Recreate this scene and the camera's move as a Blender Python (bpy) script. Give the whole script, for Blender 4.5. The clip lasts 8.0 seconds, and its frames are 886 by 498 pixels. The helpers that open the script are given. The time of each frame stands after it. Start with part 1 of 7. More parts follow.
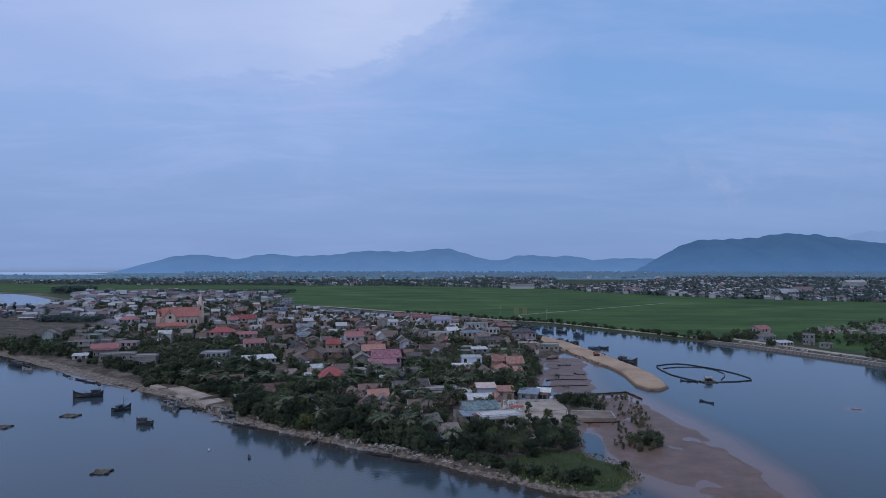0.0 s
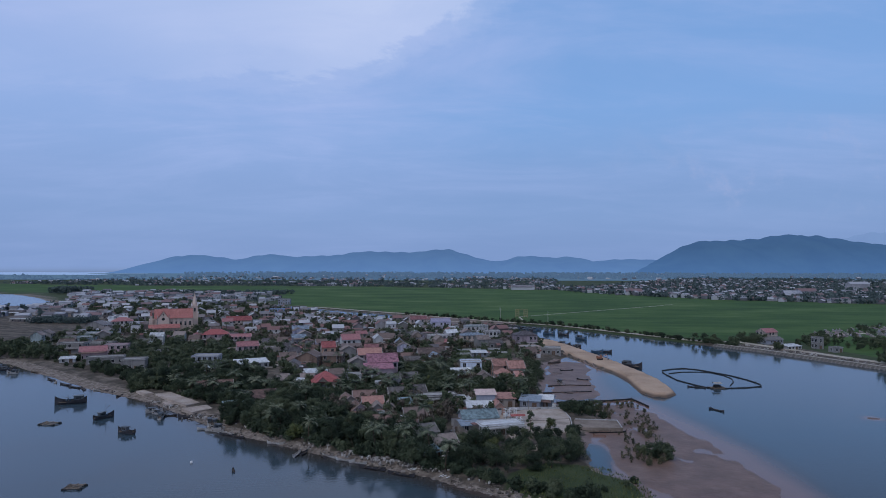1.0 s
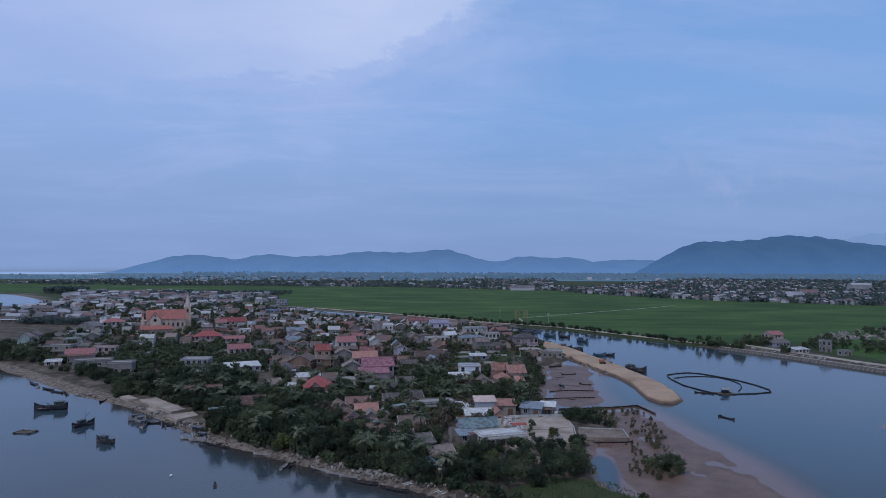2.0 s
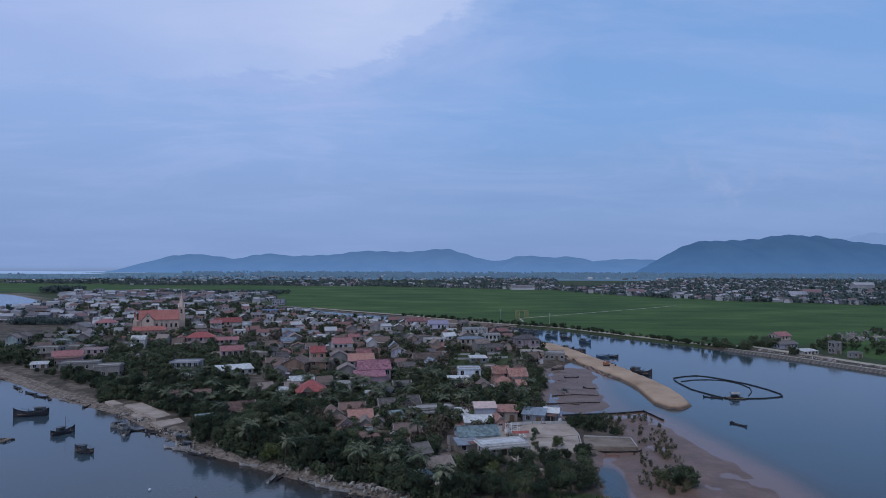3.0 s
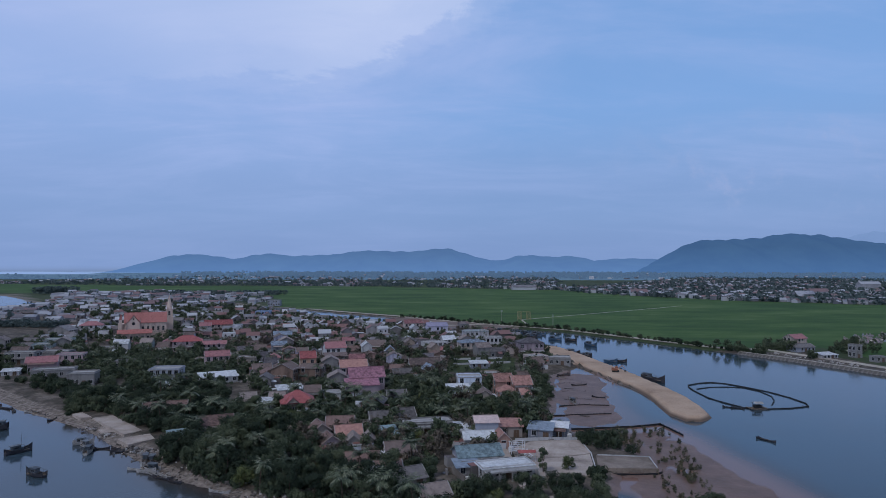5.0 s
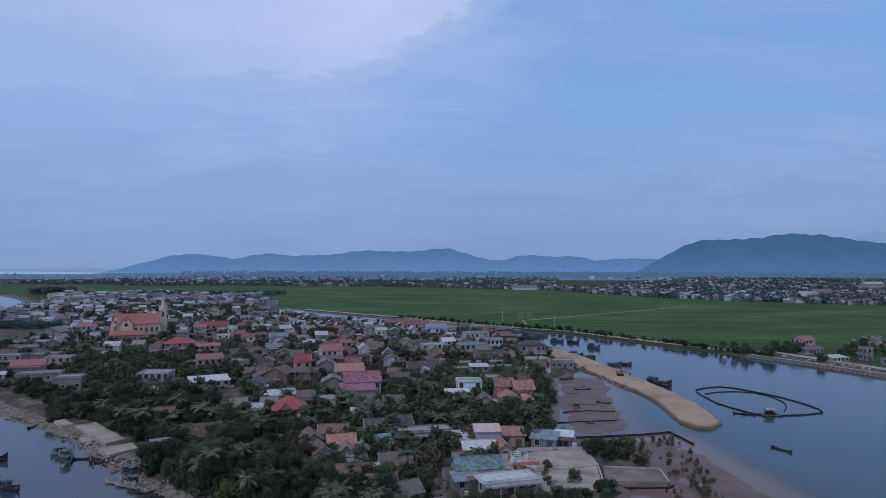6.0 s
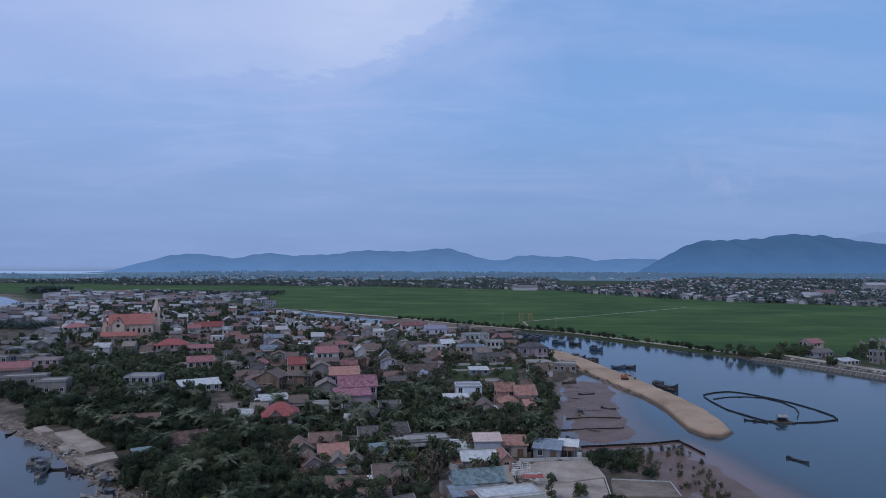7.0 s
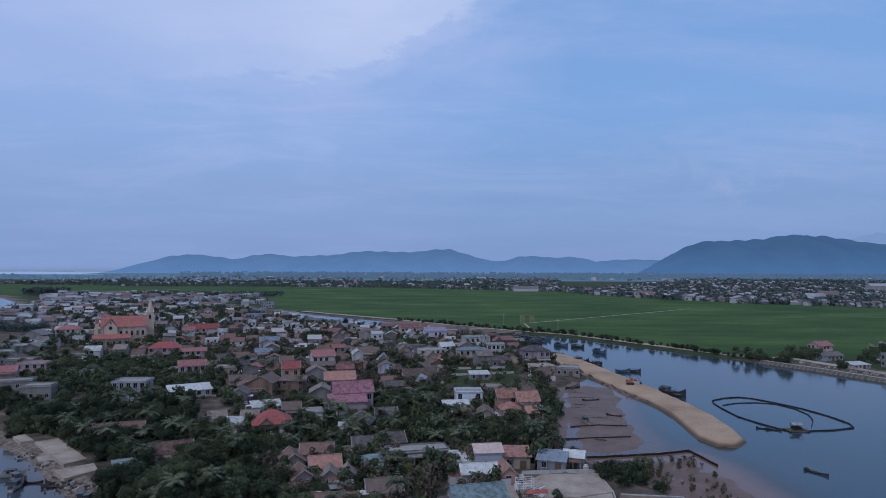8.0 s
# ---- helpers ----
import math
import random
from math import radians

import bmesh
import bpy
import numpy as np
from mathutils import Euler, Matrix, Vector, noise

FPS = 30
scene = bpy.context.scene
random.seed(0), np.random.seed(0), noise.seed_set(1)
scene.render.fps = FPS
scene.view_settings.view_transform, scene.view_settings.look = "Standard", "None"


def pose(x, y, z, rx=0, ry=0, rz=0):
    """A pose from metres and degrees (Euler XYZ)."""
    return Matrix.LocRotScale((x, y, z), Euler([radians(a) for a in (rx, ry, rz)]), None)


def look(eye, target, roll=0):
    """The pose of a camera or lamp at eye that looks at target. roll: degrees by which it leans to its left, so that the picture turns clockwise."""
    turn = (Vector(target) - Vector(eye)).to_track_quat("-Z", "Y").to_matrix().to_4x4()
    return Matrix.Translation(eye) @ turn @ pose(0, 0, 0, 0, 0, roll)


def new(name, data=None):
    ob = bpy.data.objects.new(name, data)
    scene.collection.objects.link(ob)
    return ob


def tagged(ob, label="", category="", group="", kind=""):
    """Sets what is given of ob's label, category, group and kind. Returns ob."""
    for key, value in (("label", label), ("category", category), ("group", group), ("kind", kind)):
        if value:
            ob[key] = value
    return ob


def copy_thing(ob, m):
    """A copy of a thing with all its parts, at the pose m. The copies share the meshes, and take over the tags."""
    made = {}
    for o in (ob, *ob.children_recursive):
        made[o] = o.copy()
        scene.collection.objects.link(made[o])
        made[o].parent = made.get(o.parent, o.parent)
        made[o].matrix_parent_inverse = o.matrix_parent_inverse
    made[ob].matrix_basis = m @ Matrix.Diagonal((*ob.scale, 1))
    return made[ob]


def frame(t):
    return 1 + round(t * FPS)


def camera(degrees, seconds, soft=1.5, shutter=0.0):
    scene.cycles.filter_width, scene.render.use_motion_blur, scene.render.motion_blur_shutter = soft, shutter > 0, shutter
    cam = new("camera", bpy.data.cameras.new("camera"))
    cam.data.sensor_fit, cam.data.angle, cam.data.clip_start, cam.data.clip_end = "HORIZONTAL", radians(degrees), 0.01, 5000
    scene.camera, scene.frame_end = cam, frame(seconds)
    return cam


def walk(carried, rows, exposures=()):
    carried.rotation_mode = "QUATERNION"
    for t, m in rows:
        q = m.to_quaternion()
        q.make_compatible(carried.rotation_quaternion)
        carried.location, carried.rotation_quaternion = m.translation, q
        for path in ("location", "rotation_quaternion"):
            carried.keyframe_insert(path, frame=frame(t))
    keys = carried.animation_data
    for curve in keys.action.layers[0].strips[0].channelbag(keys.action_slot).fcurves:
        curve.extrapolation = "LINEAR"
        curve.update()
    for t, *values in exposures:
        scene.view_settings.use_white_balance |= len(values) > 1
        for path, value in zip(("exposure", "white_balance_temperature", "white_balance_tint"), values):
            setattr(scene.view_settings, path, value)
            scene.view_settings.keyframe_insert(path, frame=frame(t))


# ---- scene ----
cam = camera(70, 8.0, soft=0.9)
PATH = [
    (0, (-2.00, -5.32, 52.22), (-2.47, 44.65, 53.54), 0.00),
    (0.5, (-1.54, -0.07, 52.30), (-2.02, 49.90, 53.62), 0.10),
    (1, (-1.25, 5.06, 52.41), (-1.75, 55.04, 53.79), 0.10),
    (1.5, (-0.96, 10.23, 52.51), (-1.41, 60.21, 53.91), 0.20),
    (3, (-0.18, 25.70, 52.58), (-0.63, 75.67, 53.93), 0.20),
    (3.5, (0.02, 30.64, 52.59), (-0.41, 80.61, 53.91), 0.10),
    (4, (0.24, 35.59, 52.59), (-0.21, 85.56, 53.94), 0.10),
    (4.5, (0.47, 40.44, 52.57), (-0.00, 90.44, 53.90), 0.10),
    (6, (1.24, 54.83, 52.72), (0.72, 104.80, 54.04), 0.10),
    (6.5, (1.48, 59.55, 52.69), (0.95, 109.55, 53.98), 0.20),
    (7, (1.71, 64.24, 52.73), (1.18, 114.21, 54.05), 0.20),
    (7.5, (1.96, 68.69, 52.77), (1.41, 118.69, 54.10), 0.20),
    (8, (2.13, 73.28, 52.86), (1.56, 123.26, 54.24), 0.20),
]
walk(cam, [(t, look(eye, target, roll)) for t, eye, target, roll in PATH])

# ---- world, sun, exposure ----
SUN_EL, SUN_AZ = 52, 215        # degrees; azimuth clockwise from +y
world = bpy.data.worlds.new("sky")
scene.world = world
world.use_nodes = True
wn, wl = world.node_tree.nodes, world.node_tree.links
wn.clear()


def wmath(op, a, b=None, clamp=False):
    n = wn.new("ShaderNodeMath")
    n.operation, n.use_clamp = op, clamp
    for i, x in ((0, a), (1, b)):
        if x is None:
            continue
        if isinstance(x, (int, float)):
            n.inputs[i].default_value = x
        else:
            wl.new(x, n.inputs[i])
    return n.outputs[0]


def wramp(fac, stops):
    n = wn.new("ShaderNodeValToRGB")
    n.color_ramp.interpolation = "EASE"
    e = n.color_ramp.elements
    while len(e) < len(stops):
        e.new(0.5)
    for el, (p, c) in zip(e, stops):
        el.position, el.color = p, (*c, 1) if len(c) == 3 else c
    wl.new(fac, n.inputs[0])
    return n.outputs[0]


def wmix(fac, a, b):
    n = wn.new("ShaderNodeMix")
    n.data_type = "RGBA"
    for sock, x in ((n.inputs[0], fac), (n.inputs[6], a), (n.inputs[7], b)):
        if isinstance(x, (int, float)):
            sock.default_value = x
        elif isinstance(x, tuple):
            sock.default_value = (*x, 1)
        else:
            wl.new(x, sock)
    return n.outputs[2]


def wnoise(vec, scale, detail, rough=0.55, distort=0.0):
    n = wn.new("ShaderNodeTexNoise")
    n.inputs["Scale"].default_value, n.inputs["Detail"].default_value = scale, detail
    n.inputs["Roughness"].default_value, n.inputs["Distortion"].default_value = rough, distort
    wl.new(vec, n.inputs["Vector"])
    return n.outputs[0]


coord = wn.new("ShaderNodeTexCoord")
sep = wn.new("ShaderNodeSeparateXYZ")
wl.new(coord.outputs["Generated"], sep.inputs[0])
dx, dy, dz = sep.outputs
up = wmath("MAXIMUM", dz, 0.0)
high = wmath("ADD", up, 0.16)
cx, cy = wmath("DIVIDE", dx, high), wmath("DIVIDE", dy, high)      # the cloud layer, seen from below
comb = wn.new("ShaderNodeCombineXYZ")
wl.new(cx, comb.inputs[0]), wl.new(cy, comb.inputs[1])
layer = comb.outputs[0]
nish = wn.new("ShaderNodeTexSky")
nish.sky_type = "NISHITA"
nish.sun_disc = False
nish.sun_elevation, nish.sun_rotation = radians(SUN_EL), radians(SUN_AZ)
nish.air_density, nish.dust_density, nish.ozone_density = 1.0, 1.2, 2.0
skyc = wn.new("ShaderNodeVectorMath")
skyc.operation = "SCALE"
wl.new(nish.outputs[0], skyc.inputs[0])
skyc.inputs["Scale"].default_value = 0.11
clear = wmix(0.72, skyc.outputs[0], (0.185, 0.40, 0.82))
# haze towards the horizon
hazef = wramp(up, [(0.0, (1, 1, 1)), (0.10, (0.75, 0.75, 0.75)), (0.26, (0.10, 0.10, 0.10)), (0.45, (0, 0, 0))])
base = wmix(hazef, clear, (0.205, 0.315, 0.585))
# thin veil, thicker towards the west, drawn out in streaks
mpv = wn.new("ShaderNodeMapping")
mpv.inputs["Scale"].default_value, mpv.inputs["Rotation"].default_value = (0.6, 1.25, 1.0), (0, 0, 0.45)
wl.new(layer, mpv.inputs[0])
streaks = wnoise(mpv.outputs[0], 1.6, 7, 0.62, 0.5)
broad = wnoise(layer, 0.8, 5, 0.55, 0.4)
west = wramp(wmath("ADD", wmath("MULTIPLY", cx, -0.45), 0.42, True), [(0.25, (0.12, 0.12, 0.12)), (0.75, (1, 1, 1))])
veilf = wmath("MULTIPLY", wramp(wmath("ADD", wmath("MULTIPLY", streaks, 0.6), wmath("MULTIPLY", broad, 0.4)), [(0.40, (0, 0, 0)), (0.70, (1, 1, 1))]), 0.62)
veilf = wmath("MULTIPLY", veilf, wramp(up, [(0.04, (0.25, 0.25, 0.25)), (0.22, (1, 1, 1))]))
base = wmix(wmath("ADD", wmath("MULTIPLY", west, wramp(up, [(0.03, (0.10, 0.10, 0.10)), (0.34, (0.72, 0.72, 0.72))])), veilf, True), base, (0.36, 0.475, 0.81))
# the bright cloud bank, with a slanting torn edge
warp = wmath("ADD", wmath("MULTIPLY", wmath("SUBTRACT", wnoise(layer, 2.6, 8, 0.66, 0.8), 0.5), 0.70), wmath("MULTIPLY", wmath("SUBTRACT", streaks, 0.5), 0.55))
slant = wmath("MULTIPLY", wmath("MAXIMUM", wmath("ADD", cx, 0.40), 0.0), 1.05)
edge = wmath("ADD", wmath("SUBTRACT", wmath("SUBTRACT", 2.13, cy), slant), warp)
bank = wramp(wmath("ADD", edge, 0.5, True), [(0.28, (0, 0, 0)), (0.48, (0.24, 0.24, 0.24)), (0.57, (0.74, 0.74, 0.74)), (0.90, (1, 1, 1))])
bank = wmath("MULTIPLY", bank, wramp(wmath("ADD", wmath("MULTIPLY", cx, 0.5), 1.0, True), [(0.40, (0.10, 0.10, 0.10)), (0.66, (0.48, 0.48, 0.48)), (0.93, (1, 1, 1))]))
base = wmix(wmath("MULTIPLY", bank, 0.92), base, (0.525, 0.618, 0.885))
# small heaped clouds low in the east
heap = wnoise(coord.outputs["Generated"], 11.0, 6, 0.6, 0.2)
heapf = wmath("MULTIPLY", wramp(heap, [(0.50, (0, 0, 0)), (0.70, (1, 1, 1))]), wramp(up, [(0.05, (0, 0, 0)), (0.12, (1, 1, 1)), (0.17, (0.6, 0.6, 0.6)), (0.24, (0, 0, 0))]))
heapf = wmath("MULTIPLY", heapf, wramp(dx, [(0.15, (0, 0, 0)), (0.50, (1, 1, 1))]))
base = wmix(wmath("MULTIPLY", heapf, 0.75), base, (0.37, 0.44, 0.70))
# darker blue cloud above the view, added to dim and cool the light on land
over = wramp(dz, [(0.44, (0, 0, 0)), (0.70, (1, 1, 1))])
base = wmix(wmath("MULTIPLY", over, 0.8), base, (0.090, 0.148, 0.285))
below = wramp(wmath("ADD", dz, 0.5), [(0.48, (0, 0, 0)), (0.5, (1, 1, 1))])
base = wmix(below, (0.10, 0.13, 0.17), base)
bg = wn.new("ShaderNodeBackground")
wl.new(base, bg.inputs[0])
bg.inputs[1].default_value = 1.0
wout = wn.new("ShaderNodeOutputWorld")
wl.new(bg.outputs[0], wout.inputs[0])

sun_data = bpy.data.lights.new("sun", "SUN")
sun_data.energy, sun_data.angle, sun_data.color = 1.2, radians(6), (0.98, 0.97, 1.0)
sun = new("sun", sun_data)
sun.matrix_world = pose(0, 0, 300, 90 - SUN_EL, 0, 180 - SUN_AZ)
scene.view_settings.exposure = 0.0


# ---- materials ----
def material(name, colours, rough=0.8, scale=0.6, fine=6.0, bump=0.15, metal=0.0, island=0.0, random_tint=0.0, streak=False, ribs=0.0, tiles=False, spec=0.3):
    """A surface with stains and grain: colours from its dark to its light tone."""
    m = bpy.data.materials.new(name)
    m.use_nodes = True
    n, l = m.node_tree.nodes, m.node_tree.links
    b = n["Principled BSDF"]
    tc = n.new("ShaderNodeTexCoord")
    mp = n.new("ShaderNodeMapping")
    l.new(tc.outputs["Object"], mp.inputs[0])
    if streak:
        mp.inputs["Scale"].default_value = (1, 1, 0.25)
    def tex(s, d):
        t = n.new("ShaderNodeTexNoise")
        t.inputs["Scale"].default_value, t.inputs["Detail"].default_value = s, d
        l.new(mp.outputs[0], t.inputs["Vector"])
        return t.outputs[0]
    big, small = tex(scale, 5), tex(fine, 3)
    add = n.new("ShaderNodeMath")
    add.operation = "MULTIPLY_ADD"
    l.new(small, add.inputs[0])
    add.inputs[1].default_value = 0.45
    l.new(big, add.inputs[2])
    fac = add.outputs[0]
    for amount, out in ((island, "geo"), (random_tint, "obj")):
        if amount:
            src = n.new("ShaderNodeNewGeometry").outputs["Random Per Island"] if out == "geo" else n.new("ShaderNodeObjectInfo").outputs["Random"]
            k = n.new("ShaderNodeMath")
            k.operation = "MULTIPLY_ADD"
            l.new(src, k.inputs[0])
            k.inputs[1].default_value = amount
            l.new(fac, k.inputs[2])
            k2 = n.new("ShaderNodeMath")
            k2.operation = "SUBTRACT"
            l.new(k.outputs[0], k2.inputs[0])
            k2.inputs[1].default_value = amount / 2
            fac = k2.outputs[0]
    r = n.new("ShaderNodeValToRGB")
    e = r.color_ramp.elements
    while len(e) < len(colours):
        e.new(0.5)
    for i, (el, c) in enumerate(zip(e, colours)):
        el.position, el.color = 0.45 + 0.55 * i / max(1, len(colours) - 1), (*c, 1)
    l.new(fac, r.inputs[0])
    l.new(r.outputs[0], b.inputs["Base Color"])
    b.inputs["Roughness"].default_value, b.inputs["Metallic"].default_value = rough, metal
    b.inputs["Specular IOR Level"].default_value = spec
    height = small
    if ribs or tiles:
        w = n.new("ShaderNodeTexWave")
        w.wave_type, w.bands_direction = "BANDS", "X"
        w.inputs["Scale"].default_value = ribs if ribs else 1.3
        w.inputs["Distortion"].default_value = 0.4 if tiles else 0.0
        l.new(tc.outputs["Object"], w.inputs["Vector"])
        height = w.outputs[0]
    if bump:
        bp = n.new("ShaderNodeBump")
        bp.inputs["Strength"].default_value = bump
        bp.inputs["Distance"].default_value = 0.06
        l.new(height, bp.inputs["Height"])
        l.new(bp.outputs[0], b.inputs["Normal"])
    return m


def tones(c, lo=0.62, hi=1.12):
    return [tuple(x * lo for x in c), c, tuple(min(0.9, x * hi) for x in c)]


WALLS = {k: material("wall_" + k, tones(c, 0.5, 1.12), 0.85, 0.6, 5, 0.1, streak=True, random_tint=0.25) for k, c in dict(
    cream=(0.46, 0.385, 0.345), white=(0.44, 0.44, 0.45), concrete=(0.215, 0.21, 0.21), bluegrey=(0.27, 0.29, 0.34), pinkw=(0.36, 0.27, 0.29),
    ochre=(0.29, 0.235, 0.195), orange=(0.38, 0.24, 0.175), brick=(0.20, 0.14, 0.115), mauve=(0.29, 0.24, 0.27), blue=(0.25, 0.37, 0.60),
    lav=(0.44, 0.43, 0.53), teal=(0.27, 0.33, 0.34), bluew=(0.52, 0.58, 0.68), orangew=(0.36, 0.23, 0.19), tan=(0.27, 0.24, 0.22),
    shed=(0.18, 0.20, 0.24), church=(0.53, 0.42, 0.36), brickw=(0.44, 0.35, 0.32)).items()}
ROOFS = {k: material("roof_" + k, tones(c, 0.45, 1.28), 0.75, 0.9, 4, 0.5, random_tint=0.3, tiles=k not in ("tin", "bluetin", "tealtin", "slab", "pinkslab"), ribs=2.5 if "tin" in k else 0.0) for k, c in dict(
    red=(0.28, 0.086, 0.086), pink=(0.29, 0.135, 0.14), magenta=(0.33, 0.16, 0.205), orange=(0.35, 0.19, 0.16), salmon=(0.34, 0.135, 0.12), brown=(0.14, 0.105, 0.095),
    greybrown=(0.115, 0.105, 0.115), greytile=(0.13, 0.12, 0.12), rust=(0.185, 0.12, 0.105), tan=(0.23, 0.19, 0.175), grey=(0.20, 0.195, 0.205), lavroof=(0.23, 0.22, 0.30),
    tin=(0.50, 0.52, 0.54), bluetin=(0.22, 0.27, 0.33), tealtin=(0.20, 0.275, 0.30), slab=(0.28, 0.275, 0.27), pinkslab=(0.48, 0.38, 0.36), white=(0.6, 0.6, 0.62)).items()}
GLASS = material("window_glass", [(0.012, 0.014, 0.018), (0.022, 0.026, 0.03)], 0.2, spec=0.5, bump=0)
FRAME = material("painted_frame", [(0.35, 0.35, 0.36), (0.5, 0.5, 0.5)], 0.6)
DOOR = material("door_wood", [(0.07, 0.045, 0.03), (0.15, 0.10, 0.07)], 0.6)
CONCRETE = material("concrete", [(0.24, 0.22, 0.20), (0.40, 0.37, 0.33), (0.48, 0.45, 0.41)], 0.9, 0.25, 3, 0.2)
PAVING = material("paving", [(0.20, 0.165, 0.14), (0.36, 0.305, 0.265), (0.47, 0.41, 0.365)], 0.9, 0.22, 2.5, 0.3)
STEEL = material("steel_tank", [(0.4, 0.42, 0.45), (0.6, 0.62, 0.64)], 0.3, metal=0.9)
BARK = material("bark", [(0.05, 0.035, 0.025), (0.13, 0.10, 0.075)], 0.9, 2, 12, 0.4)
LEAF = material("leaves", [(0.022, 0.034, 0.021), (0.047, 0.064, 0.039), (0.096, 0.115, 0.066)], 0.75, 0.22, 2, 0, island=0.2, random_tint=0.55, spec=0.15)
LEAFY = material("young_leaves", [(0.030, 0.045, 0.015), (0.07, 0.09, 0.028), (0.12, 0.13, 0.045)], 0.65, 0.3, 3, 0, island=0.5, random_tint=0.3)
PALM = material("palm_leaves", [(0.032, 0.047, 0.028), (0.088, 0.108, 0.062), (0.20, 0.215, 0.145)], 0.55, 0.3, 3, 0, island=0.5, random_tint=0.3)
DRYLEAF = material("dry_brown_leaves", [(0.046, 0.039, 0.030), (0.096, 0.080, 0.062), (0.17, 0.142, 0.112)], 0.8, 0.3, 3, 0, island=0.5)
DRY = material("mangrove_leaves", [(0.04, 0.044, 0.024), (0.085, 0.085, 0.046), (0.15, 0.135, 0.08)], 0.7, 0.3, 3, 0, island=0.6, random_tint=0.3)
ROCK = material("rubble_stone", [(0.06, 0.051, 0.044), (0.13, 0.113, 0.10), (0.27, 0.245, 0.225)], 0.9, 0.8, 6, 0.3, island=0.7)
SANDM = material("dredged_sand", [(0.27, 0.185, 0.13), (0.41, 0.295, 0.21), (0.48, 0.36, 0.265)], 0.95, 0.08, 1.5, 0.3)
ROADM = material("pale_dirt_road", [(0.26, 0.23, 0.19), (0.38, 0.345, 0.29), (0.46, 0.42, 0.36)], 0.95, 0.06, 1, 0.1)
HULL = material("tarred_hull", [(0.02, 0.02, 0.024), (0.05, 0.05, 0.06)], 0.55, random_tint=0.3)
HULLB = material("blue_painted_hull", [(0.03, 0.06, 0.10), (0.07, 0.13, 0.20)], 0.5)
DECK = material("weathered_deck", [(0.12, 0.09, 0.07), (0.24, 0.20, 0.16)], 0.8)
CABIN = material("boat_cabin_paint", [(0.05, 0.065, 0.08), (0.16, 0.18, 0.20)], 0.6, random_tint=0.5)
BAMBOO = material("wet_bamboo", [(0.035, 0.03, 0.028), (0.09, 0.075, 0.06)], 0.7)
NETM = material("dark_net", [(0.008, 0.009, 0.011), (0.02, 0.022, 0.026)], 0.7)
FOAM = material("white_foam", [(0.55, 0.57, 0.6), (0.75, 0.76, 0.78)], 0.7)
ORANGE = material("machine_orange", [(0.20, 0.085, 0.05), (0.34, 0.16, 0.10)], 0.6)
YELLOW = material("yellow_steel", [(0.20, 0.18, 0.09), (0.32, 0.29, 0.16)], 0.6)
RUBBER = material("rubber", [(0.015, 0.015, 0.015), (0.03, 0.03, 0.03)], 0.8)
FARWALL = material("far_walls", [(0.11, 0.10, 0.10), (0.19, 0.18, 0.185), (0.28, 0.275, 0.28), (0.46, 0.46, 0.475)], 0.85, 0.01, 0.3, 0, island=1.2)
FARROOF = material("far_roofs", [(0.20, 0.115, 0.11), (0.12, 0.10, 0.10), (0.16, 0.145, 0.145), (0.20, 0.19, 0.195), (0.19, 0.205, 0.235), (0.40, 0.41, 0.43)], 0.85, 0.01, 0.3, 0, island=1.4)
# the blue in this far foliage colour is painted distance haze
HAZYLEAF = material("haze_tinted_leaves", [(0.034, 0.054, 0.056), (0.054, 0.080, 0.080), (0.074, 0.104, 0.102)], 0.8, 0.02, 0.3, 0, island=0.9)


def wet_foot(m, dark, z0, z1):
    """Wet sand near the waterline."""
    n, l = m.node_tree.nodes, m.node_tree.links
    b = n["Principled BSDF"]
    src = b.inputs["Base Color"].links[0].from_socket
    tc = n.new("ShaderNodeTexCoord")
    sp = n.new("ShaderNodeSeparateXYZ")
    l.new(tc.outputs["Object"], sp.inputs[0])
    mr = n.new("ShaderNodeMapRange")
    mr.inputs[1].default_value, mr.inputs[2].default_value = z0, z1
    l.new(sp.outputs[2], mr.inputs[0])
    mx = n.new("ShaderNodeMix")
    mx.data_type = "RGBA"
    l.new(mr.outputs[0], mx.inputs[0])
    mx.inputs[6].default_value = (*dark, 1)
    l.new(src, mx.inputs[7])
    l.new(mx.outputs[2], b.inputs["Base Color"])


wet_foot(SANDM, (0.12, 0.085, 0.065), 0.5, 1.3)


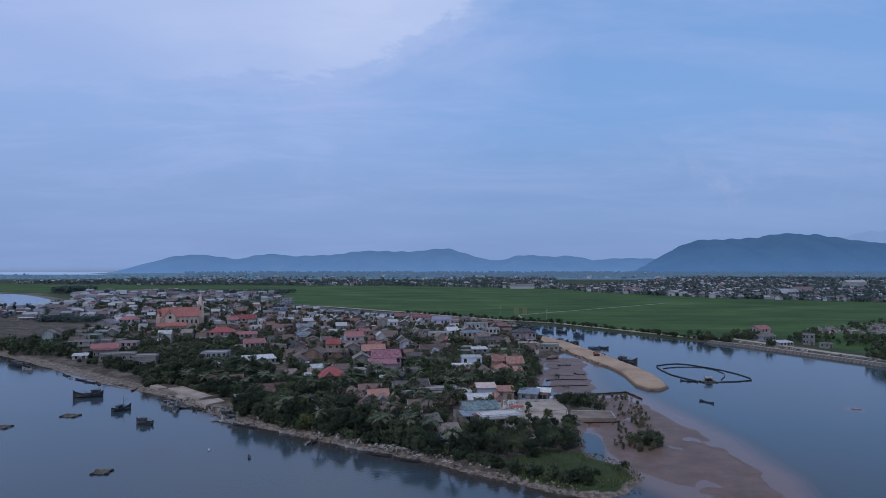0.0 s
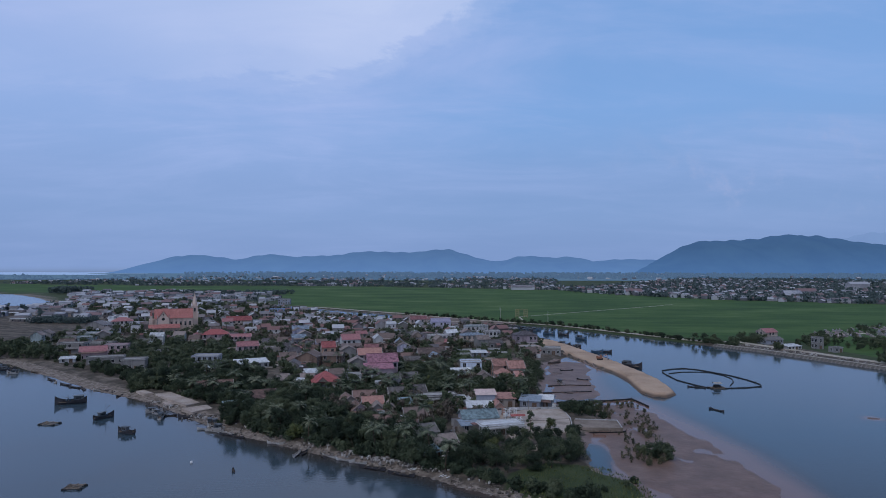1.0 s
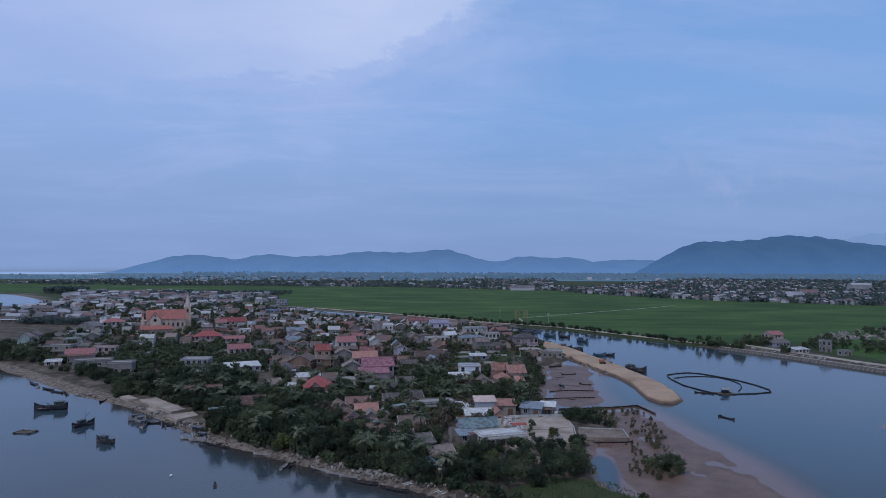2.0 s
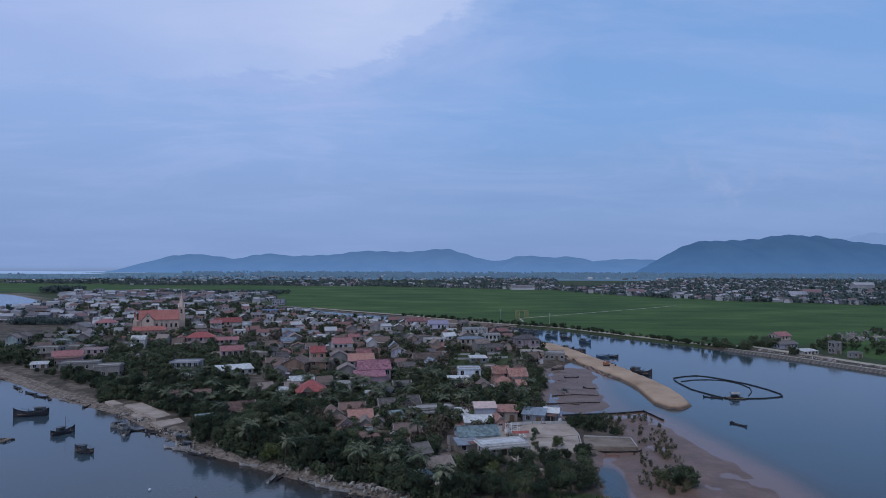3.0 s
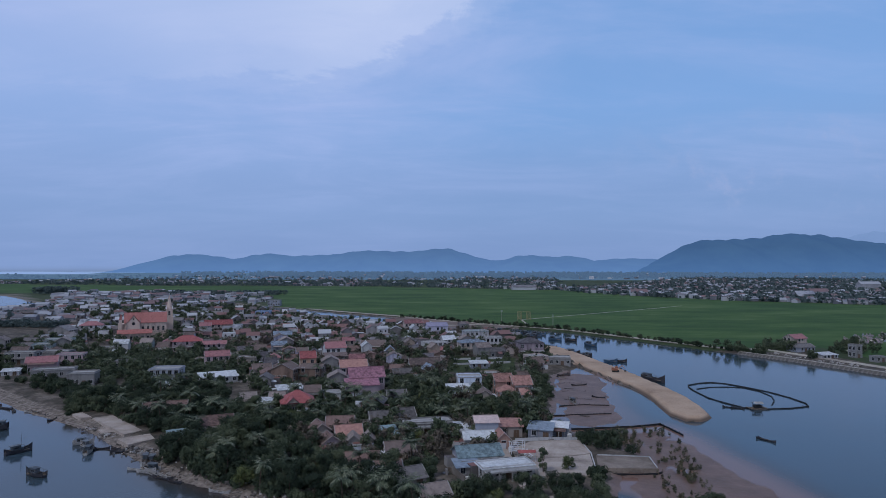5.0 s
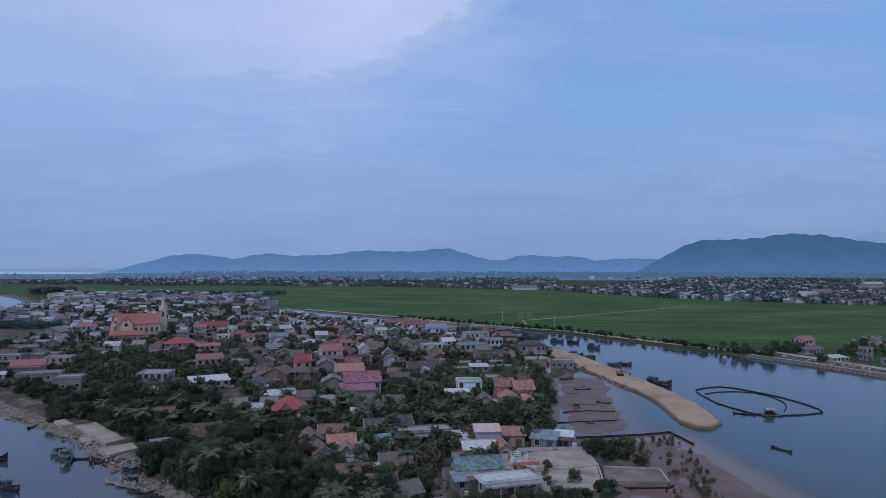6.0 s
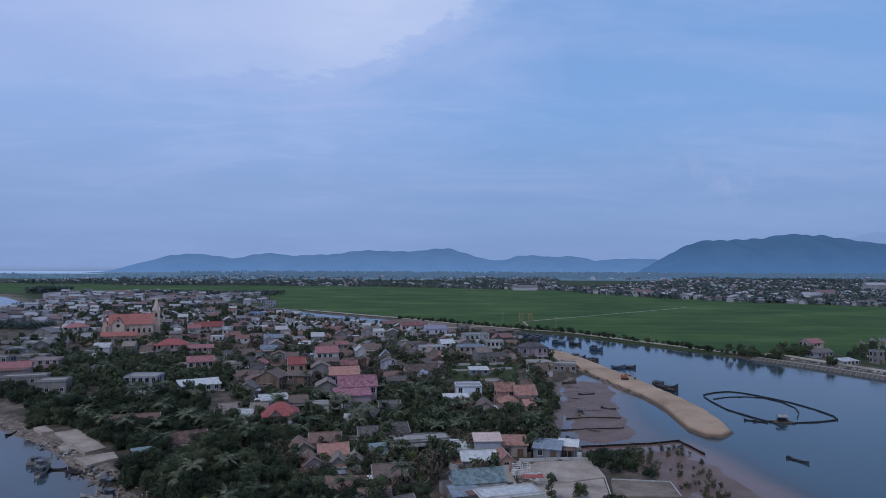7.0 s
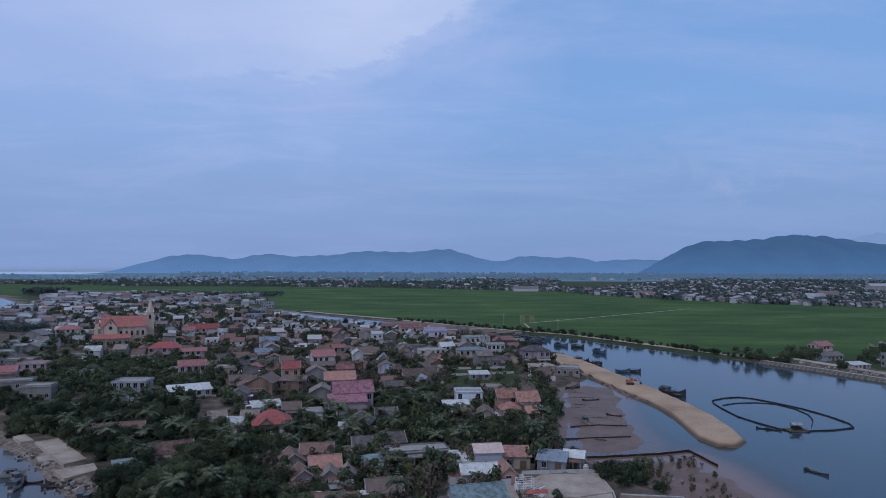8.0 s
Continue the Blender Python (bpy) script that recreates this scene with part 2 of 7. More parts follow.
def ground_material():
    m = bpy.data.materials.new("ground_cover")
    m.use_nodes = True
    n, l = m.node_tree.nodes, m.node_tree.links
    b = n["Principled BSDF"]
    tc = n.new("ShaderNodeTexCoord")
    def noise_at(scale, detail, rough=0.6, stretch=(1, 1, 1)):
        mp = n.new("ShaderNodeMapping")
        mp.inputs["Scale"].default_value = stretch
        l.new(tc.outputs["Object"], mp.inputs[0])
        t = n.new("ShaderNodeTexNoise")
        t.inputs["Scale"].default_value, t.inputs["Detail"].default_value, t.inputs["Roughness"].default_value = scale, detail, rough
        l.new(mp.outputs[0], t.inputs["Vector"])
        return t.outputs[0]
    def ramp(fac, stops):
        r = n.new("ShaderNodeValToRGB")
        e = r.color_ramp.elements
        while len(e) < len(stops):
            e.new(0.5)
        for el, (p, c) in zip(e, stops):
            el.position, el.color = p, (*c, 1)
        l.new(fac, r.inputs[0])
        return r.outputs[0]
    def mix(f, a, c):
        x = n.new("ShaderNodeMix")
        x.data_type = "RGBA"
        l.new(f, x.inputs[0]), l.new(a, x.inputs[6]), l.new(c, x.inputs[7])
        return x.outputs[2]
    def mask(name, wobble, amount=0.5):
        a = n.new("ShaderNodeAttribute")
        a.attribute_name = name
        k = n.new("ShaderNodeMath")
        k.operation = "MULTIPLY_ADD"
        l.new(wobble, k.inputs[0])
        k.inputs[1].default_value = amount
        l.new(a.outputs["Fac"], k.inputs[2])
        return ramp(k.outputs[0], [(0.45 + amount * 0.5 - 0.1, (0, 0, 0)), (0.45 + amount * 0.5 + 0.1, (1, 1, 1))])
    mid, fine = noise_at(0.16, 7, 0.68), noise_at(0.7, 5)
    earth = ramp(mid, [(0.3, (0.030, 0.030, 0.021)), (0.46, (0.066, 0.056, 0.044)), (0.58, (0.125, 0.103, 0.084)), (0.66, (0.19, 0.16, 0.135)), (0.74, (0.04, 0.045, 0.026))])
    grass = ramp(mid, [(0.3, (0.028, 0.042, 0.018)), (0.55, (0.044, 0.064, 0.026)), (0.75, (0.075, 0.082, 0.045))])
    plots = noise_at(0.013, 9, 0.68, (0.6, 1.3, 1))
    field = ramp(plots, [(0.30, (0.020, 0.054, 0.013)), (0.46, (0.035, 0.082, 0.018)), (0.56, (0.056, 0.108, 0.026)), (0.68, (0.105, 0.150, 0.052))])
    mud = ramp(mid, [(0.35, (0.125, 0.080, 0.063)), (0.55, (0.172, 0.112, 0.090)), (0.72, (0.215, 0.150, 0.124))])
    shore = ramp(fine, [(0.35, (0.085, 0.069, 0.057)), (0.5, (0.172, 0.143, 0.120)), (0.66, (0.27, 0.232, 0.20))])
    col = mix(mask("grass", mid), earth, grass)
    col = mix(mask("shore", fine), col, shore)
    col = mix(mask("field", mid, 0.1), col, field)
    mk = mask("mud", mid, 0.3)
    col = mix(mk, col, mud)
    l.new(col, b.inputs["Base Color"])
    rr = n.new("ShaderNodeMapRange")
    l.new(mk, rr.inputs[0])
    rr.inputs[3].default_value, rr.inputs[4].default_value = 0.95, 0.50
    l.new(rr.outputs[0], b.inputs["Roughness"])
    b.inputs["Specular IOR Level"].default_value = 0.25
    bp = n.new("ShaderNodeBump")
    bp.inputs["Strength"].default_value, bp.inputs["Distance"].default_value = 0.4, 0.3
    l.new(fine, bp.inputs["Height"])
    l.new(bp.outputs[0], b.inputs["Normal"])
    return m


def water_material():
    m = bpy.data.materials.new("river_water")
    m.use_nodes = True
    n, l = m.node_tree.nodes, m.node_tree.links
    b = n["Principled BSDF"]
    a = n.new("ShaderNodeAttribute")
    a.attribute_name = "silt"
    tc = n.new("ShaderNodeTexCoord")
    t = n.new("ShaderNodeTexNoise")
    t.inputs["Scale"].default_value, t.inputs["Detail"].default_value = 0.05, 5
    l.new(tc.outputs["Object"], t.inputs["Vector"])
    k = n.new("ShaderNodeMath")
    k.operation = "MULTIPLY_ADD"
    l.new(t.outputs[0], k.inputs[0])
    k.inputs[1].default_value = 0.35
    l.new(a.outputs["Fac"], k.inputs[2])
    r = n.new("ShaderNodeValToRGB")
    e = r.color_ramp.elements
    e.new(0.5)
    for el, (p, c) in zip(e, [(0.16, (0.040, 0.066, 0.086)), (0.52, (0.050, 0.048, 0.047)), (1.0, (0.185, 0.108, 0.084))]):
        el.position, el.color = p, (*c, 1)
    l.new(k.outputs[0], r.inputs[0])
    l.new(r.outputs[0], b.inputs["Base Color"])
    b.inputs["Roughness"].default_value = 0.10
    b.inputs["IOR"].default_value = 1.33
    w = n.new("ShaderNodeTexNoise")
    w.inputs["Scale"].default_value, w.inputs["Detail"].default_value = 0.9, 3
    l.new(tc.outputs["Object"], w.inputs["Vector"])
    bp = n.new("ShaderNodeBump")
    bp.inputs["Strength"].default_value, bp.inputs["Distance"].default_value = 0.20, 0.10
    l.new(w.outputs[0], bp.inputs["Height"])
    l.new(bp.outputs[0], b.inputs["Normal"])
    return m


# Far backdrop surface: blue haze is put into its emission, paler at the foot.
def haze_glow_material(name, leaf, air_haze):
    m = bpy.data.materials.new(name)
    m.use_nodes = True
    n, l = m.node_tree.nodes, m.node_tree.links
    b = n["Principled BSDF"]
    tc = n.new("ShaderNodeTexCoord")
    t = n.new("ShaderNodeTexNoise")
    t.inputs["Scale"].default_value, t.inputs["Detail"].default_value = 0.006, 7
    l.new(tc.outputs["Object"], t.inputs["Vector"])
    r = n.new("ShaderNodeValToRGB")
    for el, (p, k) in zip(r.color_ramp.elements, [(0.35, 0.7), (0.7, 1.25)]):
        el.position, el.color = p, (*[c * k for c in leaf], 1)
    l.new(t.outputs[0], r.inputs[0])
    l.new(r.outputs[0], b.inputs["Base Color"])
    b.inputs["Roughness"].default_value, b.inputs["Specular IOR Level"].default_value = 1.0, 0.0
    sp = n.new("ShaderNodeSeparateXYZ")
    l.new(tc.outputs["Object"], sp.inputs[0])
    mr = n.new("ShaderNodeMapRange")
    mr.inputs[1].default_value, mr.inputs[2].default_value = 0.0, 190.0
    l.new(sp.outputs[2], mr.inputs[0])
    foot_haze = n.new("ShaderNodeMix")
    foot_haze.data_type = "RGBA"
    l.new(mr.outputs[0], foot_haze.inputs[0])
    foot_haze.inputs[6].default_value, foot_haze.inputs[7].default_value = (*[c * 1.42 for c in air_haze], 1), (*air_haze, 1)
    l.new(foot_haze.outputs[2], b.inputs["Emission Color"])
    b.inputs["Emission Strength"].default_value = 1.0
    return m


GROUND, WATER = ground_material(), water_material()


# ---- tools ----
def part(name, bm, mat, parent=None, label="", kind=""):
    me = bpy.data.meshes.new(name)
    bm.to_mesh(me)
    bm.free()
    me.materials.append(mat)
    ob = new(name, me)
    if parent is not None:
        ob.parent = parent
    return tagged(ob, label, kind=kind)


def shared(name, me, parent, m=None):
    ob = new(name, me)
    ob.parent = parent
    if m is not None:
        ob.matrix_basis = m
    return ob


def mesh_of(name, verts, faces, mat, smooth=False):
    me = bpy.data.meshes.new(name)
    me.from_pydata(verts, [], faces)
    me.materials.append(mat)
    if smooth:
        me.polygons.foreach_set("use_smooth", [True] * len(me.polygons))
    return me


def box(bm, x0, x1, y0, y1, z0, z1, m=None):
    vs = [bm.verts.new((x, y, z)) for z in (z0, z1) for x, y in ((x0, y0), (x1, y0), (x1, y1), (x0, y1))]
    if m is not None:
        for v in vs:
            v.co = m @ v.co
    for f in ((3, 2, 1, 0), (4, 5, 6, 7), (0, 1, 5, 4), (1, 2, 6, 5), (2, 3, 7, 6), (3, 0, 4, 7)):
        bm.faces.new([vs[i] for i in f])
    return vs


def prism(bm, outline, z0, z1):
    lo, hi = [bm.verts.new((x, y, z0)) for x, y in outline], [bm.verts.new((x, y, z1)) for x, y in outline]
    k = len(outline)
    for i in range(k):
        bm.faces.new((lo[i], lo[(i + 1) % k], hi[(i + 1) % k], hi[i]))
    bm.faces.new(hi)
    bm.faces.new(lo[::-1])


def rod(bm, a, b, r, sides=6, r2=None):
    a, b = Vector(a), Vector(b)
    q = (b - a).to_track_quat("Z", "Y").to_matrix()
    r2 = r if r2 is None else r2
    ring = [[bm.verts.new(p + q @ Vector((rr * math.cos(i * math.tau / sides), rr * math.sin(i * math.tau / sides), 0))) for i in range(sides)] for p, rr in ((a, r), (b, r2))]
    for i in range(sides):
        j = (i + 1) % sides
        bm.faces.new((ring[0][i], ring[0][j], ring[1][j], ring[1][i]))
    bm.faces.new(ring[0][::-1])
    bm.faces.new(ring[1])


def thing(name, m, label, category, group=""):
    ob = new(name)
    ob.matrix_basis = m
    return tagged(ob, label, category, group)


def inside(px, py, poly):
    px, py = np.asarray(px, float), np.asarray(py, float)
    res = np.zeros(px.shape, bool)
    for (x0, y0), (x1, y1) in zip(poly, poly[1:] + poly[:1]):
        if y0 != y1:
            res ^= ((y0 > py) != (y1 > py)) & (px < (x1 - x0) * (py - y0) / (y1 - y0) + x0)
    return res


def signed(px, py, poly, closed=True):
    """Distance to a polygon's edge, positive inside."""
    px, py = np.asarray(px, float), np.asarray(py, float)
    d = np.full(px.shape, 1e9)
    for (x0, y0), (x1, y1) in zip(poly, poly[1:] + (poly[:1] if closed else [])):
        ex, ey = x1 - x0, y1 - y0
        t = np.clip(((px - x0) * ex + (py - y0) * ey) / (ex * ex + ey * ey + 1e-9), 0, 1)
        d = np.minimum(d, np.hypot(px - x0 - t * ex, py - y0 - t * ey))
    return np.where(inside(px, py, poly), d, -d) if closed else d


def step(x, a, b):
    t = np.clip((x - a) / (b - a), 0, 1)
    return t * t * (3 - 2 * t)


def wave(px, py, s=1.0):
    """Uneven ground, a few sines."""
    return (np.sin(px * 0.31 * s + 1.3 * np.sin(py * 0.17 * s)) + np.sin(py * 0.37 * s + 1.1 * np.sin(px * 0.23 * s + 2))
            + 0.6 * np.sin(px * 0.83 * s + py * 0.71 * s + np.sin(px * 0.4 * s))) / 2.6


def along(line, t):
    k = min(int(t), len(line) - 2)
    (x0, y0), (x1, y1) = line[k], line[k + 1]
    return x0 + (x1 - x0) * (t - k), y0 + (y1 - y0) * (t - k)


# ---- the large structure: ground, water, spit, hills ----
SHORE_WEST = [(-5000, 1600), (-1500, 900), (-600, 600), (-340, 424), (-262, 361), (-221, 329), (-184, 299), (-154, 274), (-131, 258.5), (-111, 244), (-97, 230),
              (-81, 214), (-67, 202), (-54, 194), (-44, 186.5), (-33, 179.5), (-23, 173.5), (-12, 167), (-3, 161), (6, 154), (15, 147), (22, 142), (31, 139)]
SHORE_EAST = [(37, 140), (45, 150), (44, 158), (38, 168), (38, 189), (44, 206), (53, 206), (56, 218), (49, 231), (40, 247), (36, 263), (40, 280), (44, 300), (47, 330),
              (52, 350), (62, 366), (70, 380), (70, 410), (66, 429), (59, 464), (53, 500), (46, 525), (28, 535), (4, 566), (-43, 597), (-74, 619), (-124, 672), (-178, 753), (-250, 850), (-330, 930)]
BANK_NORTH = [(-322, 942), (-238, 862), (-166, 786), (-86, 713), (-50, 683), (-1, 630), (40, 590), (89, 552), (136, 484), (173, 428), (189, 399), (203, 369), (223, 323),
              (240, 285), (300, 180), (420, 60), (900, -300), (5000, -1500), (5000, -5000), (-5000, -5000)]
RIVER = SHORE_WEST + SHORE_EAST + BANK_NORTH
LAGOON = [(-1500, 1330), (-842, 1180), (-770, 1125), (-690, 1050), (-560, 905), (-520, 790), (-590, 800), (-900, 880), (-1700, 1150)]
FAR_LAKE = [(-1960, 3640), (-2270, 3560), (-2900, 3640), (-3900, 4800), (-3300, 5000), (-2750, 4850), (-2500, 4300)]
SPIT = [(57, 436), (62, 410), (69, 373), (74.5, 342), (79, 322), (80.5, 302), (79.3, 284), (78, 271), (81, 262), (86, 261), (92, 267), (94, 278), (95, 294), (94, 313), (91.3, 337), (87.5, 362), (82.5, 392), (76.5, 428), (69, 452), (60, 458)]
MUD_NEAR = [(38, 168), (44, 152), (50, 144), (60, 118), (72, 122), (79, 150), (81, 168), (80, 190), (77, 214), (75, 238), (71, 254), (60, 251), (40, 249), (44, 230), (50, 215), (40, 200)]
MUD_INNER = [(36, 256), (48, 251), (60, 254), (66, 268), (67, 288), (70, 310), (75, 334), (74, 356), (62, 364), (48, 345), (40, 300)]
MANGROVE = [(50, 246), (69, 250), (70, 236), (66, 212), (62, 190), (58, 176), (50, 172), (46, 178), (50, 200), (56, 215), (52, 232)]
FIELD_EDGE = [(-5000, 1900), (-1262, 1761), (-793, 1615), (-430, 1618), (-49, 1535), (247, 1356), (320, 1142), (436, 970), (597, 869), (900, 720), (2500, 300)]
FIELDS = FIELD_EDGE + [(2500, -1000), (420, 90), (300, 205), (262, 285), (245, 330), (236, 400), (235, 445), (200, 440), (170, 455), (146, 490), (97, 562), (45, 602), (0, 642), (-50, 696), (-86, 725),
                       (-166, 800), (-240, 880), (-250, 985), (-345, 1190), (-520, 1225), (-860, 1235), (-1500, 1400), (-5000, 1700)]


def height(px, py):
    px, py = np.asarray(px, float), np.asarray(py, float)
    land = -signed(px, py, RIVER)
    near = step(-np.hypot(px, py - 300), -1200, -700)
    rough = wave(px, py) * 0.5 * near
    z = np.where(land > 0, np.minimum(1.5, np.where((px < -72) & (py < 430), 0.17, 0.30) * np.maximum(land + 2.0 * rough, 0.02)), np.maximum(-2.5, 0.12 * land))
    z += np.where(land > 3, 0.10 * wave(px, py, 2.1) * near, 0)
    for lake in (LAGOON,):
        s = signed(px, py, lake)
        z = np.where(s > -12, np.minimum(z, -0.05 * s - 0.1), z)
    for flat, level in ((MUD_NEAR, 0.045), (MUD_INNER, 0.07)):
        s = signed(px, py, flat) + 2.0 * wave(px, py, 0.9)
        z = np.maximum(z, np.minimum(level + 0.05 * wave(px, py, 0.55) + 0.03 * wave(px, py, 1.6), -0.25 + 0.06 * s))
    s = signed(px, py, SPIT) + 0.25 * wave(px, py, 0.8)
    z = np.maximum(z, np.where(s > -3, np.minimum(1.7 + 0.2 * wave(px, py, 0.6), 0.9 * s), -3))
    shoal = 1 - ((px - 145.8) / 3.2) ** 2 - ((py - 227.5) / 2.6) ** 2
    z = np.where(shoal > 0, np.maximum(z, -0.06 + 0.16 * shoal), z)
    pool = 1 - ((px - 39.6 - 0.10 * (py - 180)) / 3.4) ** 2 - ((py - 180) / 14.5) ** 2
    z = np.where(pool > 0, np.minimum(z, -0.3 * pool), z)
    return z


def ground_z(x, y):
    return float(height(np.array([x]), np.array([y]))[0])


def spread(lo, hi, d, far_lo, far_hi, grow):
    mid = list(np.arange(lo, hi + 0.01, d))
    out, s = [], d
    a = lo
    while a > far_lo:
        s *= grow
        a -= s
        out.append(max(a, far_lo))
    out2, s, a = [], d, hi
    while a < far_hi:
        s *= grow
        a += s
        out2.append(min(a, far_hi))
    return np.array(out[::-1] + mid + out2)


def sheet(name, xs, ys, zf, mat, attributes):
    X, Y = np.meshgrid(xs, ys)
    Z = zf(X, Y)
    v = np.stack([X, Y, Z], -1).reshape(-1, 3)
    nx, ny = len(xs), len(ys)
    i = (np.arange(ny - 1)[:, None] * nx + np.arange(nx - 1)[None, :]).reshape(-1)
    f = np.stack([i, i + 1, i + nx + 1, i + nx], -1)
    me = bpy.data.meshes.new(name)
    me.vertices.add(len(v))
    me.vertices.foreach_set("co", v.reshape(-1))
    me.loops.add(f.size)
    me.loops.foreach_set("vertex_index", f.reshape(-1).astype(np.int32))
    me.polygons.add(len(f))
    me.polygons.foreach_set("loop_start", np.arange(0, f.size, 4, dtype=np.int32))
    me.polygons.foreach_set("use_smooth", np.ones(len(f), bool))
    me.update(calc_edges=True)
    for k, fun in attributes.items():
        at = me.attributes.new(k, "FLOAT", "POINT")
        at.data.foreach_set("value", fun(X, Y, Z).reshape(-1).astype(np.float32))
    me.materials.append(mat)
    return new(name, me)


gx = spread(-300, 240, 2.0, -5600, 5600, 1.09)
gy = spread(110, 480, 2.0, -3000, 4995, 1.07)
GREENS = [[(0, 354), (10, 344), (31, 350), (37, 398), (2, 404)], [(12, 152), (22, 143), (34, 140), (45, 147), (44, 158), (38, 168), (24, 170), (14, 162)], [(228, 330), (300, 250), (330, 330), (260, 420), (232, 410)]]


def green_weight(X, Y, Z):
    g = np.zeros(X.shape)
    for p in GREENS:
        g = np.maximum(g, step(signed(X, Y, p), -4, 3))
    far = step(Y, 600, 900)
    near_trees = step(-signed(X, Y, RIVER), 3, 7) * (Y < 330) * 0.22
    north = 0.75 * (signed(X, Y, FIELDS) > -16) * (X > -40) * (Y < 760)
    return np.maximum(np.maximum(g, north), np.maximum(0.8 * far, near_trees))


ground = sheet("ground", gx, gy, height, GROUND, dict(
    field=lambda X, Y, Z: step(signed(X, Y, FIELDS), -2, 2),
    grass=green_weight,
    shore=lambda X, Y, Z: np.where(X > -12, step(-Z, -0.7, -0.35), np.maximum(step(-Z, -1.2, -0.7), 0.8 * step(signed(X, Y, RIVER), -9, -4) * (X < -72) * (Y < 420))) * (X < 60),
    mud=lambda X, Y, Z: np.maximum(step(signed(X, Y, MUD_NEAR), -6, 2), step(signed(X, Y, MUD_INNER), -5, 2)) * (Z < 0.5) + (np.hypot(X - 145.8, Y - 227.5) < 7)))
tagged(ground, "village earth, grass and green rice fields beside a river", "ground", kind="structure")


def silt(X, Y, Z):
    s = step(signed(X, Y, MUD_NEAR), -16, 5) * 0.97
    s = np.maximum(s, 0.6 * step(signed(X, Y, MUD_INNER), -10, 2))
    s = np.maximum(s, 0.8 * np.clip(1.6 - ((X - 145.8) / 4.0) ** 2 - ((Y - 227.5) / 3.4) ** 2, 0, 1))
    shallow = 0.42 * step(height(X, Y), -1.3, 0.1) * (X < 40) * (Y < 420)
    south = 0.30 * step(-Y, -215, -120) * step(X, 30, 75)
    pool = np.clip(1.4 - ((X - 39.6 - 0.10 * (Y - 180)) / 3.4) ** 2 - ((Y - 180) / 14.5) ** 2, 0, 1)
    return np.maximum(np.maximum(s, shallow), south) * (1 - pool)


water = sheet("water", spread(-260, 240, 2.5, -5600, 5600, 1.12), spread(60, 480, 2.5, -3000, 4990, 1.10), lambda X, Y: X * 0.0, WATER, dict(silt=silt))
tagged(water, "calm grey-blue river water, muddy over the shallows", "water", kind="structure")

# the dredged sand bar lies over the ground sheet as a thin heap of its own
sx, sy = np.arange(50, 100, 1.0), np.arange(250, 464, 1.0)
sand_bar = sheet("sand_bar", sx, sy, lambda X, Y: np.where(signed(X, Y, SPIT) > -2.0, height(X, Y) + 0.06, -1.0), SANDM, {})
tagged(sand_bar, "long bar of pale brown dredged sand in the river", "sand bar", kind="structure")


def ridge(name, profile, y, base_y, mat, label, seed):
    """A range of hills whose crest follows the profile (x, height at that place)."""
    xs = np.arange(profile[0][0], profile[-1][0] + 1, 25.0)
    ys = np.linspace(base_y, y, 12)
    hx, hz = [p[0] for p in profile], [p[1] for p in profile]
    crest = np.interp(xs, hx, hz)
    k = np.array([0.25, 0.5, 0.25])
    for _ in range(2):
        crest = np.convolve(np.pad(crest, 1, "edge"), k, "valid")
    def zf(X, Y):
        t = np.clip((Y - base_y) / (y - base_y), 0, 1)
        c = np.interp(X, xs, crest)
        spur = 0.10 * np.sin(X * 0.011 + 3 * t + seed) * np.sin(math.pi * t) + 0.02 * np.sin(X * 0.05 + seed) * t
        return c * (np.sin(t * math.pi / 2) ** 0.9 + spur) - 2
    ob = sheet(name, xs, ys, zf, mat, {})
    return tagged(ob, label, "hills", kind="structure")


def crest_of(rows, y):
    return [((u - 794) / 1119.7 * y, max(0.0, (470 - v) / 1119.7 * y + 52)) for u, v in rows]


# The second colour of each is blue haze, given off as emission.
HILL = haze_glow_material("hazed_forest_hill_far", (0.025, 0.04, 0.03), (0.066, 0.137, 0.308))
HILL2 = haze_glow_material("hazed_forest_hill", (0.02, 0.035, 0.03), (0.041, 0.097, 0.232))
HILL3 = haze_glow_material("hazed_forest_hill_faint", (0.03, 0.05, 0.04), (0.175, 0.275, 0.53))
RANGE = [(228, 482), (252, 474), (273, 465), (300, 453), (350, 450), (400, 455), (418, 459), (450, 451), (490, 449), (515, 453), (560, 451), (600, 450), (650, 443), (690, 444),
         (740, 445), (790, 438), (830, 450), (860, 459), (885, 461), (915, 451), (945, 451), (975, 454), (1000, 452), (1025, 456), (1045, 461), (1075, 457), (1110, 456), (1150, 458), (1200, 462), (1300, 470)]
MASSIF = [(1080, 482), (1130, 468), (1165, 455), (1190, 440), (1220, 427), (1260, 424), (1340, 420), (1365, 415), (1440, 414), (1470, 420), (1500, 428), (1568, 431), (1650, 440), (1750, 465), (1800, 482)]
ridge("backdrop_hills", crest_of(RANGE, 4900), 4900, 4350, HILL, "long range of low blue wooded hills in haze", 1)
ridge("backdrop_hill_massif", crest_of(MASSIF, 4700), 4700, 4150, HILL2, "broad flat-topped wooded hill, blue with haze", 4)
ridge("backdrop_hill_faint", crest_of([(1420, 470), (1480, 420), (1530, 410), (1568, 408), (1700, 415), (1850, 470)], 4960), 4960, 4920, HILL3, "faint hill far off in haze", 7)


